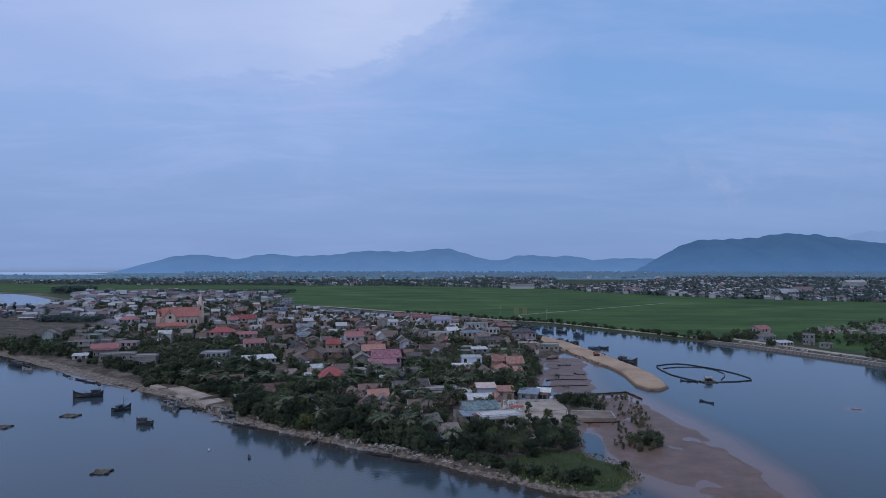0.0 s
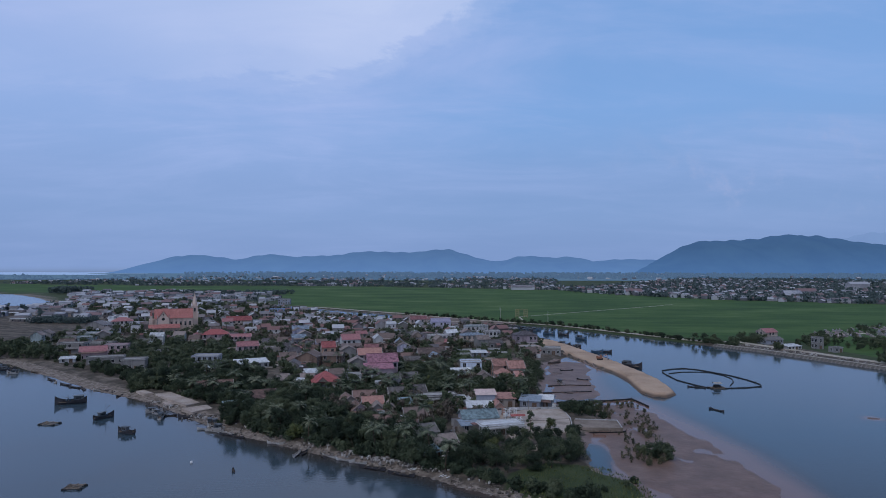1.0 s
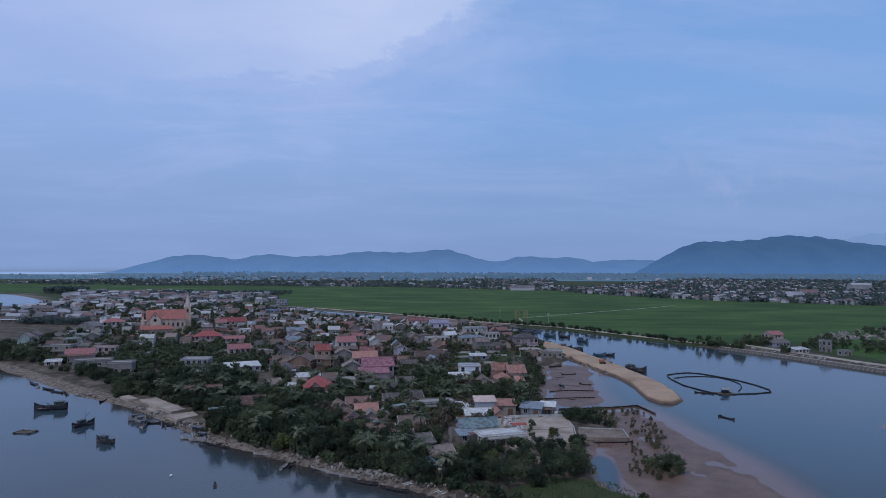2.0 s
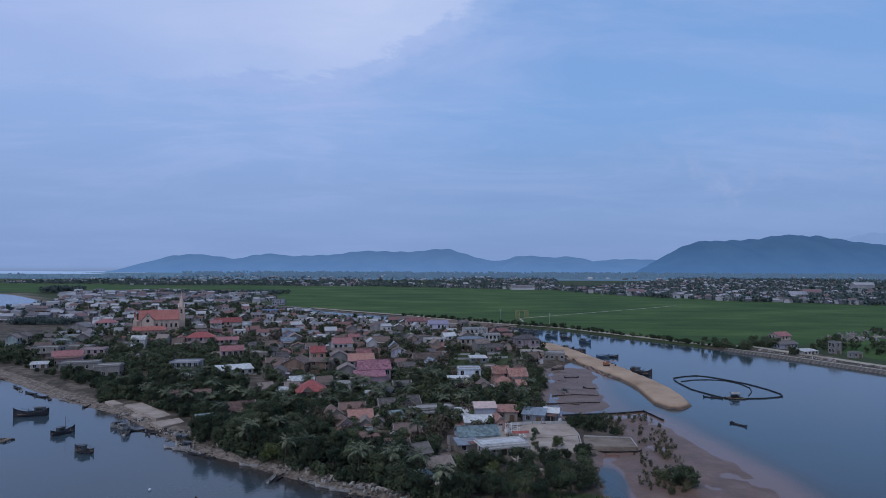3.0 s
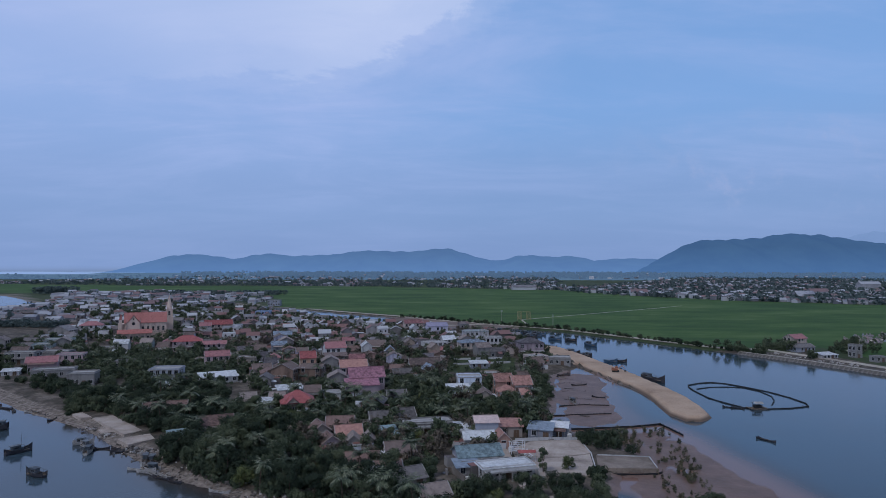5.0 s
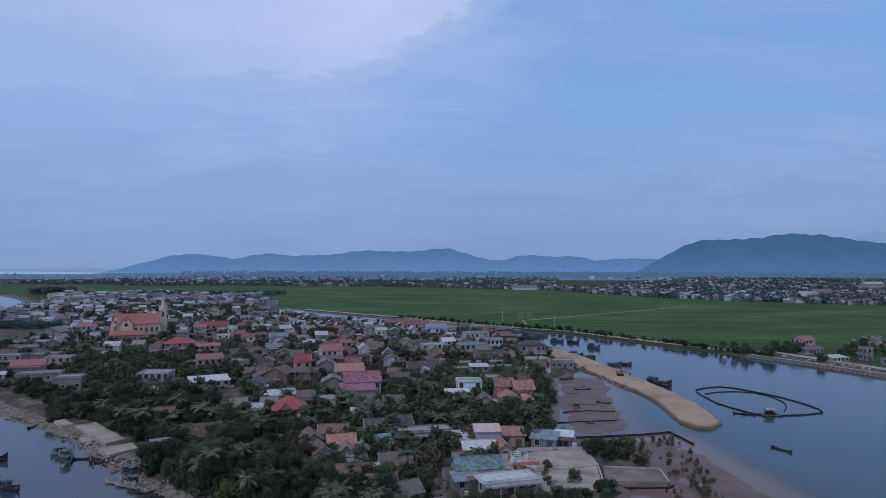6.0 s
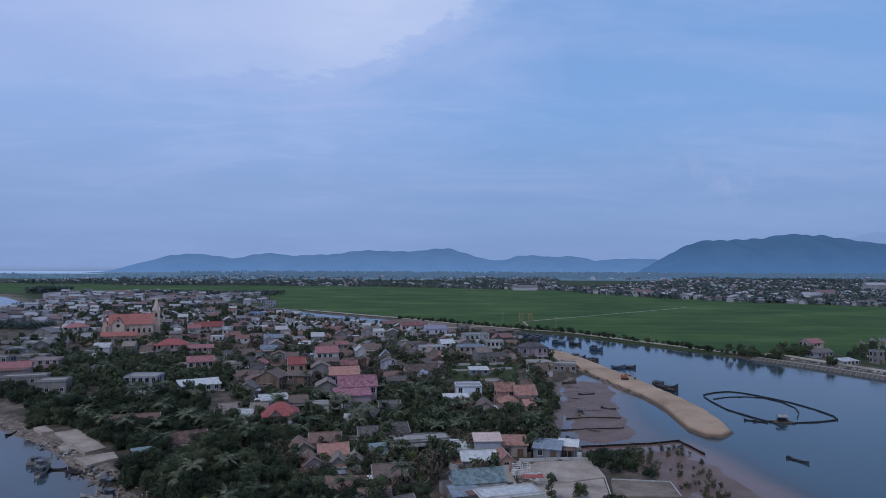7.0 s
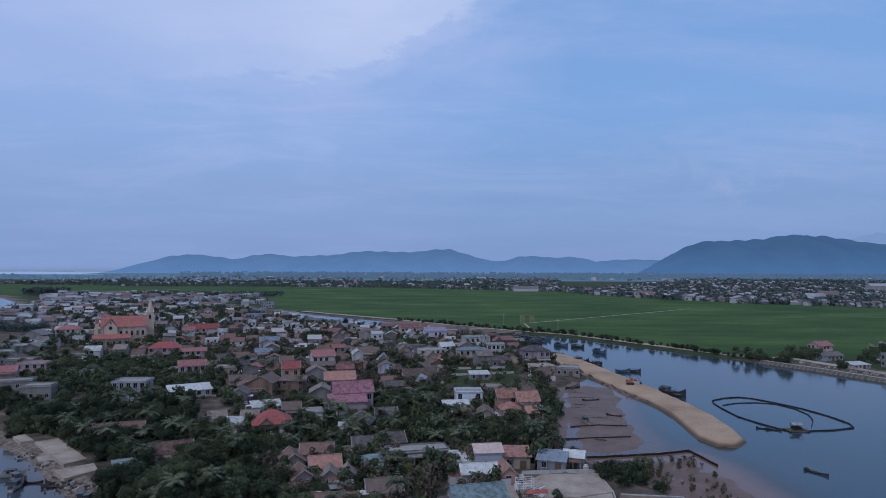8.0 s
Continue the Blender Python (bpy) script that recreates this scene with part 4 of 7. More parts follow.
HOUSES = [
    (-267.7, 519.7, 24, 15.4, 9.0, 8.0, "hip", 2.5, "white", "pink"),
    (-270.0, 488.4, -6, 15.2, 10.0, 7.5, "gablef", 3.0, "concrete", "grey"),
    (-237.2, 416.4, 20, 11.0, 10.0, 6.0, "flat", 0.6, "teal", "slab"),
    (-213.5, 390.5, 7, 15.4, 8.0, 5.5, "flat", 0.6, "concrete", "slab"),
    (-156.4, 317.1, 12, 10.8, 7.0, 6.5, "flat", 0.5, "concrete", "slab"),
    (-122.6, 322.2, 7, 12.7, 9.0, 7.5, "flat", 0.5, "bluegrey", "slab"),
    (-115.8, 302.7, 23, 5.0, 6.0, 4.5, "gablef", 1.6, "white", "tin"),
    (-155.7, 423.6, 20, 16.4, 10.0, 8.0, "hip", 2.8, "pinkw", "red"),
    (-169.1, 427.7, 22, 5.5, 7.0, 7.0, "hip", 1.6, "ochre", "pink"),
    (-137.2, 416.9, 19, 13.3, 8.0, 7.0, "gable", 1.5, "pinkw", "pink"),
    (-114.1, 358.7, 25, 11.3, 8.0, 8.5, "gable", 2.0, "pinkw", "pink"),
    (-100.7, 323.4, 28, 15.6, 9.0, 4.5, "shed", 1.0, "white", "tin"),
    (-177.6, 507.5, 23, 7.6, 7.0, 9.0, "gable", 2.0, "white", "pink"),
    (-66.5, 346.6, 18, 7.2, 8.0, 9.5, "gable", 2.5, "orange", "red"),
    (-71.9, 328.1, -9, 10.0, 9.0, 7.0, "gablef", 2.4, "brick", "brown"),
    (-60.7, 331.6, -5, 9.9, 8.0, 7.0, "gable", 1.5, "brick", "brown"),
    (-41.4, 323.9, 14, 11.6, 8.0, 9.0, "gable", 2.5, "pinkw", "orange"),
    (-32.5, 299.2, 16, 13.7, 8.0, 9.0, "gable", 3.2, "mauve", "magenta"),
    (-33.1, 292.2, 16, 12.6, 5.0, 6.6, "shed", 2.0, "mauve", "magenta"),
    (-61.0, 387.4, 20, 10.9, 9.0, 9.0, "gable", 2.6, "white", "pink"),
    (-58.1, 375.1, 17, 11.3, 6.0, 6.0, "shed", 1.2, "concrete", "brown"),
    (-99.2, 417.4, 18, 8.5, 8.0, 6.5, "gable", 1.8, "bluegrey", "bluetin"),
    (-108.1, 459.9, 13, 11.3, 9.0, 8.0, "gable", 1.8, "bluegrey", "bluetin"),
    (-179.1, 659.2, 3, 14.1, 8.0, 8.0, "flat", 0.6, "blue", "slab"),
    (-222.2, 853.4, 4, 15.6, 10.0, 8.0, "flat", 0.6, "bluegrey", "slab"),
    (-114.9, 617.2, 3, 14.0, 8.0, 7.0, "flat", 0.5, "concrete", "slab"),
    (-27.2, 533.7, 15, 14.2, 9.0, 9.0, "gable", 2.2, "cream", "pink"),
    (-8.3, 505.0, 13, 14.7, 9.0, 9.5, "gable", 2.2, "lav", "lavroof"),
    (-8.1, 423.8, 15, 14.2, 8.0, 7.0, "flat", 0.5, "white", "slab"),
    (-11.3, 354.4, 11, 15.0, 9.0, 5.5, "gable", 2.4, "white", "brown"),
    (-44.5, 423.4, 8, 14.2, 9.0, 6.0, "gable", 2.4, "brick", "brown"),
    (18.4, 474.8, 14, 16.4, 9.0, 8.5, "flat", 0.6, "white", "tealtin"),
    (14.0, 416.6, 11, 15.9, 9.0, 8.5, "hip", 1.2, "cream", "bluetin"),
    (28.4, 441.2, 2, 10.0, 8.0, 8.0, "flat", 0.6, "white", "slab"),
    (46.7, 408.8, 9, 13.7, 10.0, 9.5, "hip", 2.2, "mauve", "greybrown"),
    # open pavilion: its dark wall colour stands for the shade under the roof
    (15.5, 364.5, 8, 8.6, 6.0, 4.2, "shed", 0.7, "shed", "tin"),
    (46.2, 379.3, 18, 10.2, 9.0, 5.5, "flat", 0.4, "cream", "slab"),
    (58.4, 378.0, -8, 11.0, 9.0, 5.0, "flat", 0.4, "concrete", "slab"),
    (8.8, 303.2, 4, 9.6, 7.0, 8.0, "flat", 0.5, "bluew", "slab"),
    (4.2, 296.0, 8, 8.6, 5.0, 4.8, "shed", 1.0, "bluew", "tin"),
    (21.8, 298.9, 12, 7.1, 7.0, 7.5, "gable", 2.4, "orangew", "orange"),
    (28.8, 296.5, 9, 7.4, 8.0, 6.8, "gable", 2.6, "orangew", "orange"),
    (22.8, 291.1, 2, 6.9, 6.0, 5.0, "hip", 1.8, "orangew", "orange"),
    (29.3, 288.5, 13, 3.6, 5.0, 4.4, "gable", 1.6, "white", "orange"),
    (14.1, 287.0, 2, 5.5, 7.0, 4.2, "gablef", 1.8, "tan", "brown"),
    (11.5, 234.4, 6, 6.7, 7.0, 7.2, "gable", 1.1, "bluegrey", "pinkslab"),
    (5.2, 234.6, 6, 5.2, 6.0, 4.8, "shed", 0.8, "white", "tin"),
    (19.0, 238.6, 1, 7.2, 6.0, 4.8, "shed", 1.0, "tan", "orange"),
    (9.0, 226.6, 9, 8.6, 6.0, 4.4, "gable", 1.4, "white", "tin"),
    (15.6, 226.2, 9, 3.6, 6.0, 4.4, "gablef", 1.6, "orangew", "orange"),
    # open canopy on posts: solid dark walls stand in for the shade beneath
    (28.4, 236.6, -16, 7.0, 6.0, 4.4, "shed", 1.0, "shed", "bluetin"),
    (34.4, 238.6, -16, 4.8, 5.0, 4.6, "gable", 1.0, "shed", "tin"),
    (8.0, 209.4, 14, 11.4, 7.0, 4.9, "gable", 1.8, "bluegrey", "tealtin"),
    (5.0, 202.6, 14, 5.7, 4.4, 3.9, "shed", 0.7, "concrete", "bluetin"),
    (14.4, 201.6, 17, 13.4, 5.6, 4.2, "flat", 0.3, "white", "tin"),
    (-52.7, 269.0, 19, 11.3, 10.0, 5.6, "hipg", 3.2, "ochre", "red"),
    (-62.5, 279.6, 10, 5.3, 7.0, 4.6, "gable", 1.6, "tan", "tan"),
    (-66.0, 270.6, 1, 6.7, 7.0, 4.2, "shed", 1.0, "white", "tin"),
    (-28.2, 228.0, 17, 7.3, 5.6, 5.0, "gable", 2.0, "white", "orange"),
    (-37.6, 233.5, 24, 5.2, 7.0, 4.7, "gablef", 1.8, "tan", "rust"),
    (-32.5, 239.5, 10, 8.1, 7.0, 4.9, "gable", 1.9, "tan", "rust"),
    (-32.4, 221.6, 25, 5.0, 6.0, 4.5, "gablef", 1.7, "mauve", "rust"),
    (-25.9, 222.4, 11, 3.8, 5.0, 4.5, "gablef", 1.6, "concrete", "tan"),
    (-21.8, 223.2, 11, 3.8, 5.0, 4.5, "gablef", 1.6, "concrete", "tan"),
    (-22.0, 207.4, 6, 9.6, 6.0, 3.8, "gable", 1.6, "white", "rust"),
    (-14.2, 200.3, 14, 6.2, 6.0, 3.8, "gable", 1.6, "brick", "rust"),
    (-21.4, 247.5, 15, 6.2, 6.0, 4.7, "gable", 1.8, "concrete", "greytile"),
    (-13.9, 251.0, 18, 6.1, 7.0, 4.8, "gable", 2.0, "concrete", "greytile"),
    (-6.6, 242.2, 14, 16.2, 6.0, 4.6, "flat", 0.4, "concrete", "slab"),
    (-25.9, 270.1, -4, 7.7, 8.0, 5.0, "gablef", 2.4, "brick", "greytile"),
    (-19.2, 285.0, 13, 7.0, 7.0, 4.6, "gable", 1.4, "concrete", "greytile"),
    (-17.9, 231.9, 21, 6.9, 5.0, 3.8, "shed", 1.4, "white", "tealtin"),
    (-62.0, 295.0, 26, 9.6, 6.0, 4.5, "shed", 1.0, "white", "tin"),
    (-51.8, 289.3, 16, 5.8, 7.0, 5.0, "gable", 1.8, "brick", "brown"),
    (-43.3, 284.0, 15, 6.3, 6.0, 5.0, "flat", 0.4, "white", "slab"),
    (-96.2, 262.1, 20, 13.5, 7.0, 4.4, "gable", 1.8, "tan", "rust"),
    (-70.9, 239.9, 26, 10.0, 7.0, 4.8, "gable", 2.0, "brickw", "rust"),
    (-78.4, 232.2, 33, 6.4, 3.4, 3.3, "shed", 0.8, "white", "tealtin"),
    (-73.4, 279.1, 25, 5.2, 7.0, 4.4, "gable", 1.6, "white", "tan"),
    (-195.5, 350.3, 25, 13.2, 8.0, 6.5, "gable", 2.2, "pinkw", "pink"),
    (-221.2, 374.4, 5, 14.6, 8.0, 7.0, "flat", 0.6, "concrete", "slab"),
    (-203.0, 339.4, 22, 7.0, 5.0, 3.6, "shed", 0.8, "white", "tin"),
    (-180.0, 334.8, 20, 17.4, 7.0, 5.0, "flat", 0.5, "concrete", "slab"),
    (-246.3, 441.7, 8, 20.1, 9.0, 6.0, "flat", 0.5, "teal", "slab"),
    (-192.0, 368.0, 15, 12.4, 8.0, 7.0, "flat", 0.6, "pinkw", "slab"),
    (-3.0, 184.0, 24, 6.5, 6.0, 3.8, "gable", 1.7, "tan", "tan"),
    (-9.0, 194.0, 30, 7.0, 6.0, 4.0, "gable", 1.8, "tan", "greytile"),
    (-6.5, 176.0, 35, 5.0, 4.0, 3.2, "shed", 0.8, "teal", "tealtin"),
    (-12.5, 214.0, 15, 7.5, 6.5, 4.4, "gable", 1.9, "brick", "brown"),
    (220.4, 450.3, 22, 11.0, 8.0, 7.5, "gable", 2.2, "cream", "pink"),
    (212.6, 430.1, 15, 13.1, 8.0, 4.5, "gable", 1.6, "bluegrey", "greytile"),
    (211.5, 402.5, 17, 10.5, 6.0, 3.6, "shed", 0.8, "white", "tin"),
    (229.0, 404.5, 15, 4.6, 5.0, 8.2, "flat", 0.6, "concrete", "slab"),
    (230.6, 388.5, 15, 6.0, 4.5, 4.3, "flat", 0.4, "concrete", "slab"),
]
hrng = random.Random(5)
def veranda(ob, w, d, top, depth, mat):
    """A flat-roofed porch on slim columns along the front."""
    bm = bmesh.new()
    box(bm, -w / 2, w / 2, -d / 2 - depth, -d / 2 - 0.01, top - 0.18, top)
    box(bm, -w / 2, w / 2, -d / 2 - depth, -d / 2 - depth + 0.15, top - 0.4, top - 0.184)
    part("veranda_roof", bm, mat, ob, "flat veranda roof")
    n = max(2, int(w / 2.7))
    bm = bmesh.new()
    box(bm, -0.13, 0.13, -0.13, 0.13, -0.5, top - 0.404), box(bm, -0.2, 0.2, -0.2, 0.2, -0.5, 0.35)
    me = bpy.data.meshes.new("column")
    bm.to_mesh(me), bm.free()
    me.materials.append(TRIM)
    for i in range(n + 1):
        shared("column", me, ob, pose(-w / 2 + 0.2 + i * (w - 0.4) / n, -d / 2 - depth + 0.2, 0))


VERANDAS = {(-6.6, 242.2): (2.6, 2.2), (14.4, 201.6): (2.6, 2.2), (8.0, 209.4): (2.9, 2.0), (46.7, 408.8): (3.4, 2.0), (14.0, 416.6): (3.4, 2.0), (-155.7, 423.6): (3.4, 2.5), (-137.2, 416.9): (3.3, 2.0),
            (-114.1, 358.7): (3.5, 2.0), (-61.0, 387.4): (3.5, 2.0), (-66.5, 346.6): (3.6, 1.8), (8.8, 303.2): (3.3, 1.5), (18.4, 474.8): (3.4, 2.0), (-41.4, 323.9): (3.5, 2.0)}
for row in HOUSES:
    made = house(*row, limit=16 if row[1] < 460 else 8, rng=hrng, base=GROUND_LEVEL, tanks=False, group="houses of the village")
    top, depth = VERANDAS.get((row[0], row[1]), (0, 0))
    if top:
        veranda(made, row[3], row[4], top, depth, ROOFS["slab"])


def church():
    ob = thing("church", pose(-211.4, 486.8, 1.4, 0, 0, 26), "cream church with red tiled roofs and a pale pointed spire", "church")
    bm = bmesh.new()
    box(bm, -13, 13, -6, 6, -1, 12.3)
    for x0, x1 in ((-13, 13),):
        vs = [bm.verts.new(p) for p in ((x0, -6, 12.3), (x0, 6, 12.3), (x0, 0, 18.2), (x1, -6, 12.3), (x1, 6, 12.3), (x1, 0, 18.2))]
        bm.faces.new((vs[0], vs[1], vs[2])), bm.faces.new((vs[3], vs[5], vs[4]))
    nave = part("nave_wall", bm, WALLS["church"], ob)
    bm = bmesh.new()
    box(bm, -0.3, 0.3, -6.6, -6.004, -1, 8)
    me = bpy.data.meshes.new("buttress")
    bm.to_mesh(me), bm.free()
    me.materials.append(WALLS["church"])
    for i in range(9):
        shared("buttress", me, ob, pose(-12.8 + i * 3.2, 0, 0))
    bm = bmesh.new()
    roof_mesh(bm, "gable", 26, 12, 12.3, 6.1, 0.5, 0.2)
    part("nave_roof", bm, ROOFS["salmon"], ob)
    bm = bmesh.new()
    vs = [bm.verts.new(p) for p in ((-11.5, -9, -1), (-3.5, -9, -1), (-3.5, -9, 11.5), (-7.5, -9, 16.8), (-11.5, -9, 11.5))]
    back = [bm.verts.new((v.co.x, -2, v.co.z)) for v in vs]
    bm.faces.new(vs)
    for i in range(5):
        bm.faces.new((vs[i], back[i], back[(i + 1) % 5], vs[(i + 1) % 5]))
    part("transept_wall", bm, WALLS["church"], ob)
    bm = bmesh.new()
    slab(bm, [(-12.0, -9.3, 11.3), (-7.5, -9.3, 17.2), (-7.5, -1, 17.2), (-12.0, -1, 11.3)], 0.2)
    slab(bm, [(-7.5, -9.3, 17.204), (-3.0, -9.3, 11.304), (-3.0, -1, 11.304), (-7.5, -1, 17.204)], 0.2)
    part("transept_roof", bm, ROOFS["salmon"], ob)
    bm = bmesh.new()
    box(bm, -17, -13.05, -5, 5, -1, 11), box(bm, -16.5, -14.8, -6.4, -5.02, -1, 14), box(bm, -16.5, -14.8, 5.02, 6.4, -1, 14)
    part("facade", bm, WALLS["church"], ob)
    bm = bmesh.new()
    box(bm, -17, 3.5, -12.2, -9.1, -1, 5.0)
    part("porch_wall", bm, WALLS["church"], ob)
    bm = bmesh.new()
    slab(bm, [(-17.6, -13.2, 5.1), (4.2, -13.2, 5.1), (4.2, -9.0, 7.6), (-17.6, -9.0, 7.6)], 0.18)
    part("porch_roof", bm, ROOFS["salmon"], ob)
    bm = bmesh.new()
    rod(bm, (-7.5, -9.12, 11.4), (-7.5, -8.9, 11.4), 1.1, 16)
    part("rose_window", bm, GLASS, ob)
    fr, pn = window_meshes(1.25, 2.9)
    for i in range(8):
        for sgn, y in ((1, -6.01), (-1, 6.01)):
            if sgn == 1 and i in (1, 2):
                continue
            w = shared("window", fr, ob, pose(0, 0, 0, 0, 0, 0 if sgn == 1 else 180) @ pose(-11.2 + i * 3.2, -6.01, 6.2))
            shared("pane", pn, w)
    bm = bmesh.new()
    for x0, x1 in ((-11.75, -11.25), (-3.75, -3.25)):
        box(bm, x0, x1, -9.35, -9.004, -1, 13.2)
        rod(bm, ((x0 + x1) / 2, -9.18, 13.2), ((x0 + x1) / 2, -9.18, 14.6), 0.34, 6, 0.03)
    part("gable_pilaster", bm, TRIM, ob, "pale plastered pilasters with pointed caps")
    bm = bmesh.new()
    rod(bm, (-7.5, -9.2, 14.6), (-7.5, -8.95, 14.6), 0.5, 12)
    part("gable_window", bm, GLASS, ob)
    for y in (-5.7, 5.7):
        bm = bmesh.new()
        rod(bm, (-15.65, y, 14), (-15.65, y, 17.6), 1.0, 8, 0.05)
        part("turret_cap", bm, ROOFS["salmon"], ob)
    bm = bmesh.new()
    box(bm, -13.1, 13.1, -6.14, -6.004, 11.7, 12.0), box(bm, -13.1, 13.1, -6.12, -6.004, 5.2, 5.4)
    part("string_course", bm, TRIM, ob)
    fr, pn = window_meshes(1.4, 2.4)
    for i in range(6):
        w = shared("window", fr, ob, pose(-15.5 + i * 3.4, -12.21, 0.8))
        shared("pane", pn, w)
    tx, ty = 15.4, 9.0
    bm = bmesh.new()
    box(bm, tx - 2.6, tx + 2.6, ty - 2.6, ty + 2.6, -1, 14), box(bm, tx - 2.2, tx + 2.2, ty - 2.2, ty + 2.2, 14, 19.5)
    box(bm, tx - 2.8, tx + 2.8, ty - 2.8, ty + 2.8, 13.8, 14.3), box(bm, tx - 2.45, tx + 2.45, ty - 2.45, ty + 2.45, 19.5, 20)
    tower = part("tower", bm, WALLS["church"], ob)
    for sx_ in (-1, 1):
        for sy_ in (-1, 1):
            bm = bmesh.new()
            rod(bm, (tx + sx_ * 2.1, ty + sy_ * 2.1, 20), (tx + sx_ * 2.1, ty + sy_ * 2.1, 22.4), 0.4, 6, 0.03)
            part("pinnacle", bm, ROOFS["white"], tower)
    fr, pn = window_meshes(1.25, 2.9)
    for side in (0, 90, 180, 270):
        w = shared("belfry_window", fr, tower, pose(tx, ty, 15.4) @ pose(0, 0, 0, 0, 0, side) @ pose(0, -2.21, 0))
        shared("pane", pn, w)
    bm = bmesh.new()
    rod(bm, (tx, ty, 20), (tx, ty, 30.0), 2.3, 8, 0.08)
    part("spire", bm, WALLS["church"], ob, "pale pointed spire")
    bm = bmesh.new()
    box(bm, tx - 0.06, tx + 0.06, ty - 0.06, ty + 0.06, 29.9, 31.4), box(bm, tx - 0.45, tx + 0.45, ty - 0.06, ty + 0.06, 30.7, 30.85)
    part("cross", bm, STEEL, ob)


church()
house(-176, 530, 22, 20, 10, 8.0, "gable", 3.0, "cream", "red", name="school", label="long cream hall with a red tiled roof beside the church", category="hall", rng=hrng)

# the many further houses of the village: a few kinds, repeated
VILLAGE = [(-235, 395), (-175, 360), (-135, 335), (-95, 330), (-75, 300), (-62, 250), (-42, 215), (-22, 200), (0, 186), (22, 200), (34, 250), (38, 300), (42, 345), (56, 385), (58, 420), (48, 498), (26, 524),
           (-4, 552), (-49, 584), (-130, 652), (-188, 735), (-262, 825), (-420, 930), (-520, 860), (-430, 740), (-335, 615), (-300, 560), (-284, 500), (-280, 420)]
GARDEN = [(-190, 352), (-150, 318), (-108, 300), (-92, 312), (-92, 345), (-104, 398), (-150, 408), (-205, 400)]
PARK = [(-3, 330), (38, 326), (40, 398), (2, 404)]
COURT = [(14, 232), (18, 204), (60, 200), (62, 240), (40, 246)]
BELT = [(-138, 270), (-118, 252), (-90, 228), (-76, 210), (-54, 196), (-30, 182), (0, 163), (6, 176), (-6, 182), (-14, 200), (-30, 205), (-44, 222), (-52, 252), (-80, 276), (-90, 300), (-112, 300), (-132, 296)]
TIP = [(3, 166), (14, 162), (24, 165), (34, 174), (37, 190), (30, 196), (12, 192), (4, 182)]
GROVE = [(-6, 252), (36, 252), (42, 270), (44, 292), (47, 335), (38, 345), (34, 300), (31, 285), (-6, 285)]
DARKWOOD = [(-22, 262), (0, 262), (2, 330), (-20, 332)]
LEFTWOOD = [(-290, 372), (-232, 348), (-214, 352), (-225, 366), (-262, 392), (-300, 400)]
taken = [(r[0], r[1], max(r[3], r[4]) / 2 + 1.0) for r in HOUSES] + [(-209, 487, 17), (-196, 496, 8), (-176, 530, 11), (-215, 472, 14), (-206, 458, 14), (-222, 452, 12), (-195, 470, 12), (-212, 438, 13), (-195, 450, 12), (-231, 462, 9)] + [(-92, 232, 8), (-106, 246, 7), (-116, 257, 6), (-124, 262, 6), (-98, 239, 7), (-111, 252, 6)]
prng = random.Random(11)
KINDS = []
for i in range(30):
    big = prng.random()
    w, d = prng.uniform(4.5, 9), prng.uniform(5, 8)
    roof = prng.choices(["gable", "gablef", "hip", "flat", "shed"], [5, 2, 1, 3, 1])[0]
    two = prng.random() < 0.22
    eave = 1.45 + (prng.uniform(6.0, 7.0) if two else prng.uniform(3.0, 3.9))
    cover = prng.choices(["brown", "greytile", "greybrown", "rust", "pink", "red", "tin", "bluetin", "tan", "grey"], [9, 7, 5, 6, 4, 1, 1, 1, 5, 2])[0]
    if roof == "flat":
        cover = "slab"
    wall = prng.choices(["concrete", "white", "tan", "cream", "bluegrey", "brick", "pinkw", "lav", "teal", "ochre"], [5, 2, 7, 3, 1, 4, 2, 1, 1, 4])[0]
    KINDS.append((w, d, eave, roof, prng.uniform(1.5, 2.4) if roof != "flat" else 0.5, wall, cover))
placed, protos, beyond = [], {}, []
cells = [(x, y) for y in np.arange(190, 740, 9.0) for x in np.arange(-440, 70, 9.0)]
prng.shuffle(cells)
for x, y in cells:
    x, y = x + prng.uniform(-3.5, 3.5), y + prng.uniform(-3.5, 3.5)
    if len(placed) >= 900 or not inside([x], [y], VILLAGE)[0] or inside([x], [y], PARK)[0] or any(inside([x], [y], z)[0] for z in (COURT, GROVE, BELT, DARKWOOD)):
        continue
    if inside([x], [y], GARDEN)[0] and prng.random() < 0.9:
        continue
    if y < 268 or y < 300 and prng.random() < 0.9 or math.hypot(x + 4, y - 225) < 12:
        continue
    if x < -185 and prng.random() < 0.45 or y > 335 and prng.random() < 0.46:
        continue
    if y < 340 and prng.random() < 0.6:
        continue
    k = prng.randrange(len(KINDS))
    kind = KINDS[k]
    r = max(kind[0], kind[1]) / 2
    if any((x - a) ** 2 + (y - b) ** 2 < (r * 0.92 + c * 0.92) ** 2 for a, b, c in taken):
        continue
    taken.append((x, y, r))
    placed.append((x, y, r))
    rot = 16 + prng.uniform(-9, 9) + (90 if prng.random() < 0.2 else 0)
    if y > 455:
        beyond.append((x, y, rot, kind))
        continue
    extra = 90 if kind[3] == "gablef" else 0
    if k in protos:
        copy_thing(protos[k], pose(x, y, GROUND_LEVEL, 0, 0, rot + extra))
    else:
        protos[k] = house(x, y, rot, *kind, limit=5, rng=prng, tanks=prng.random() < 0.4, group="houses of the village")


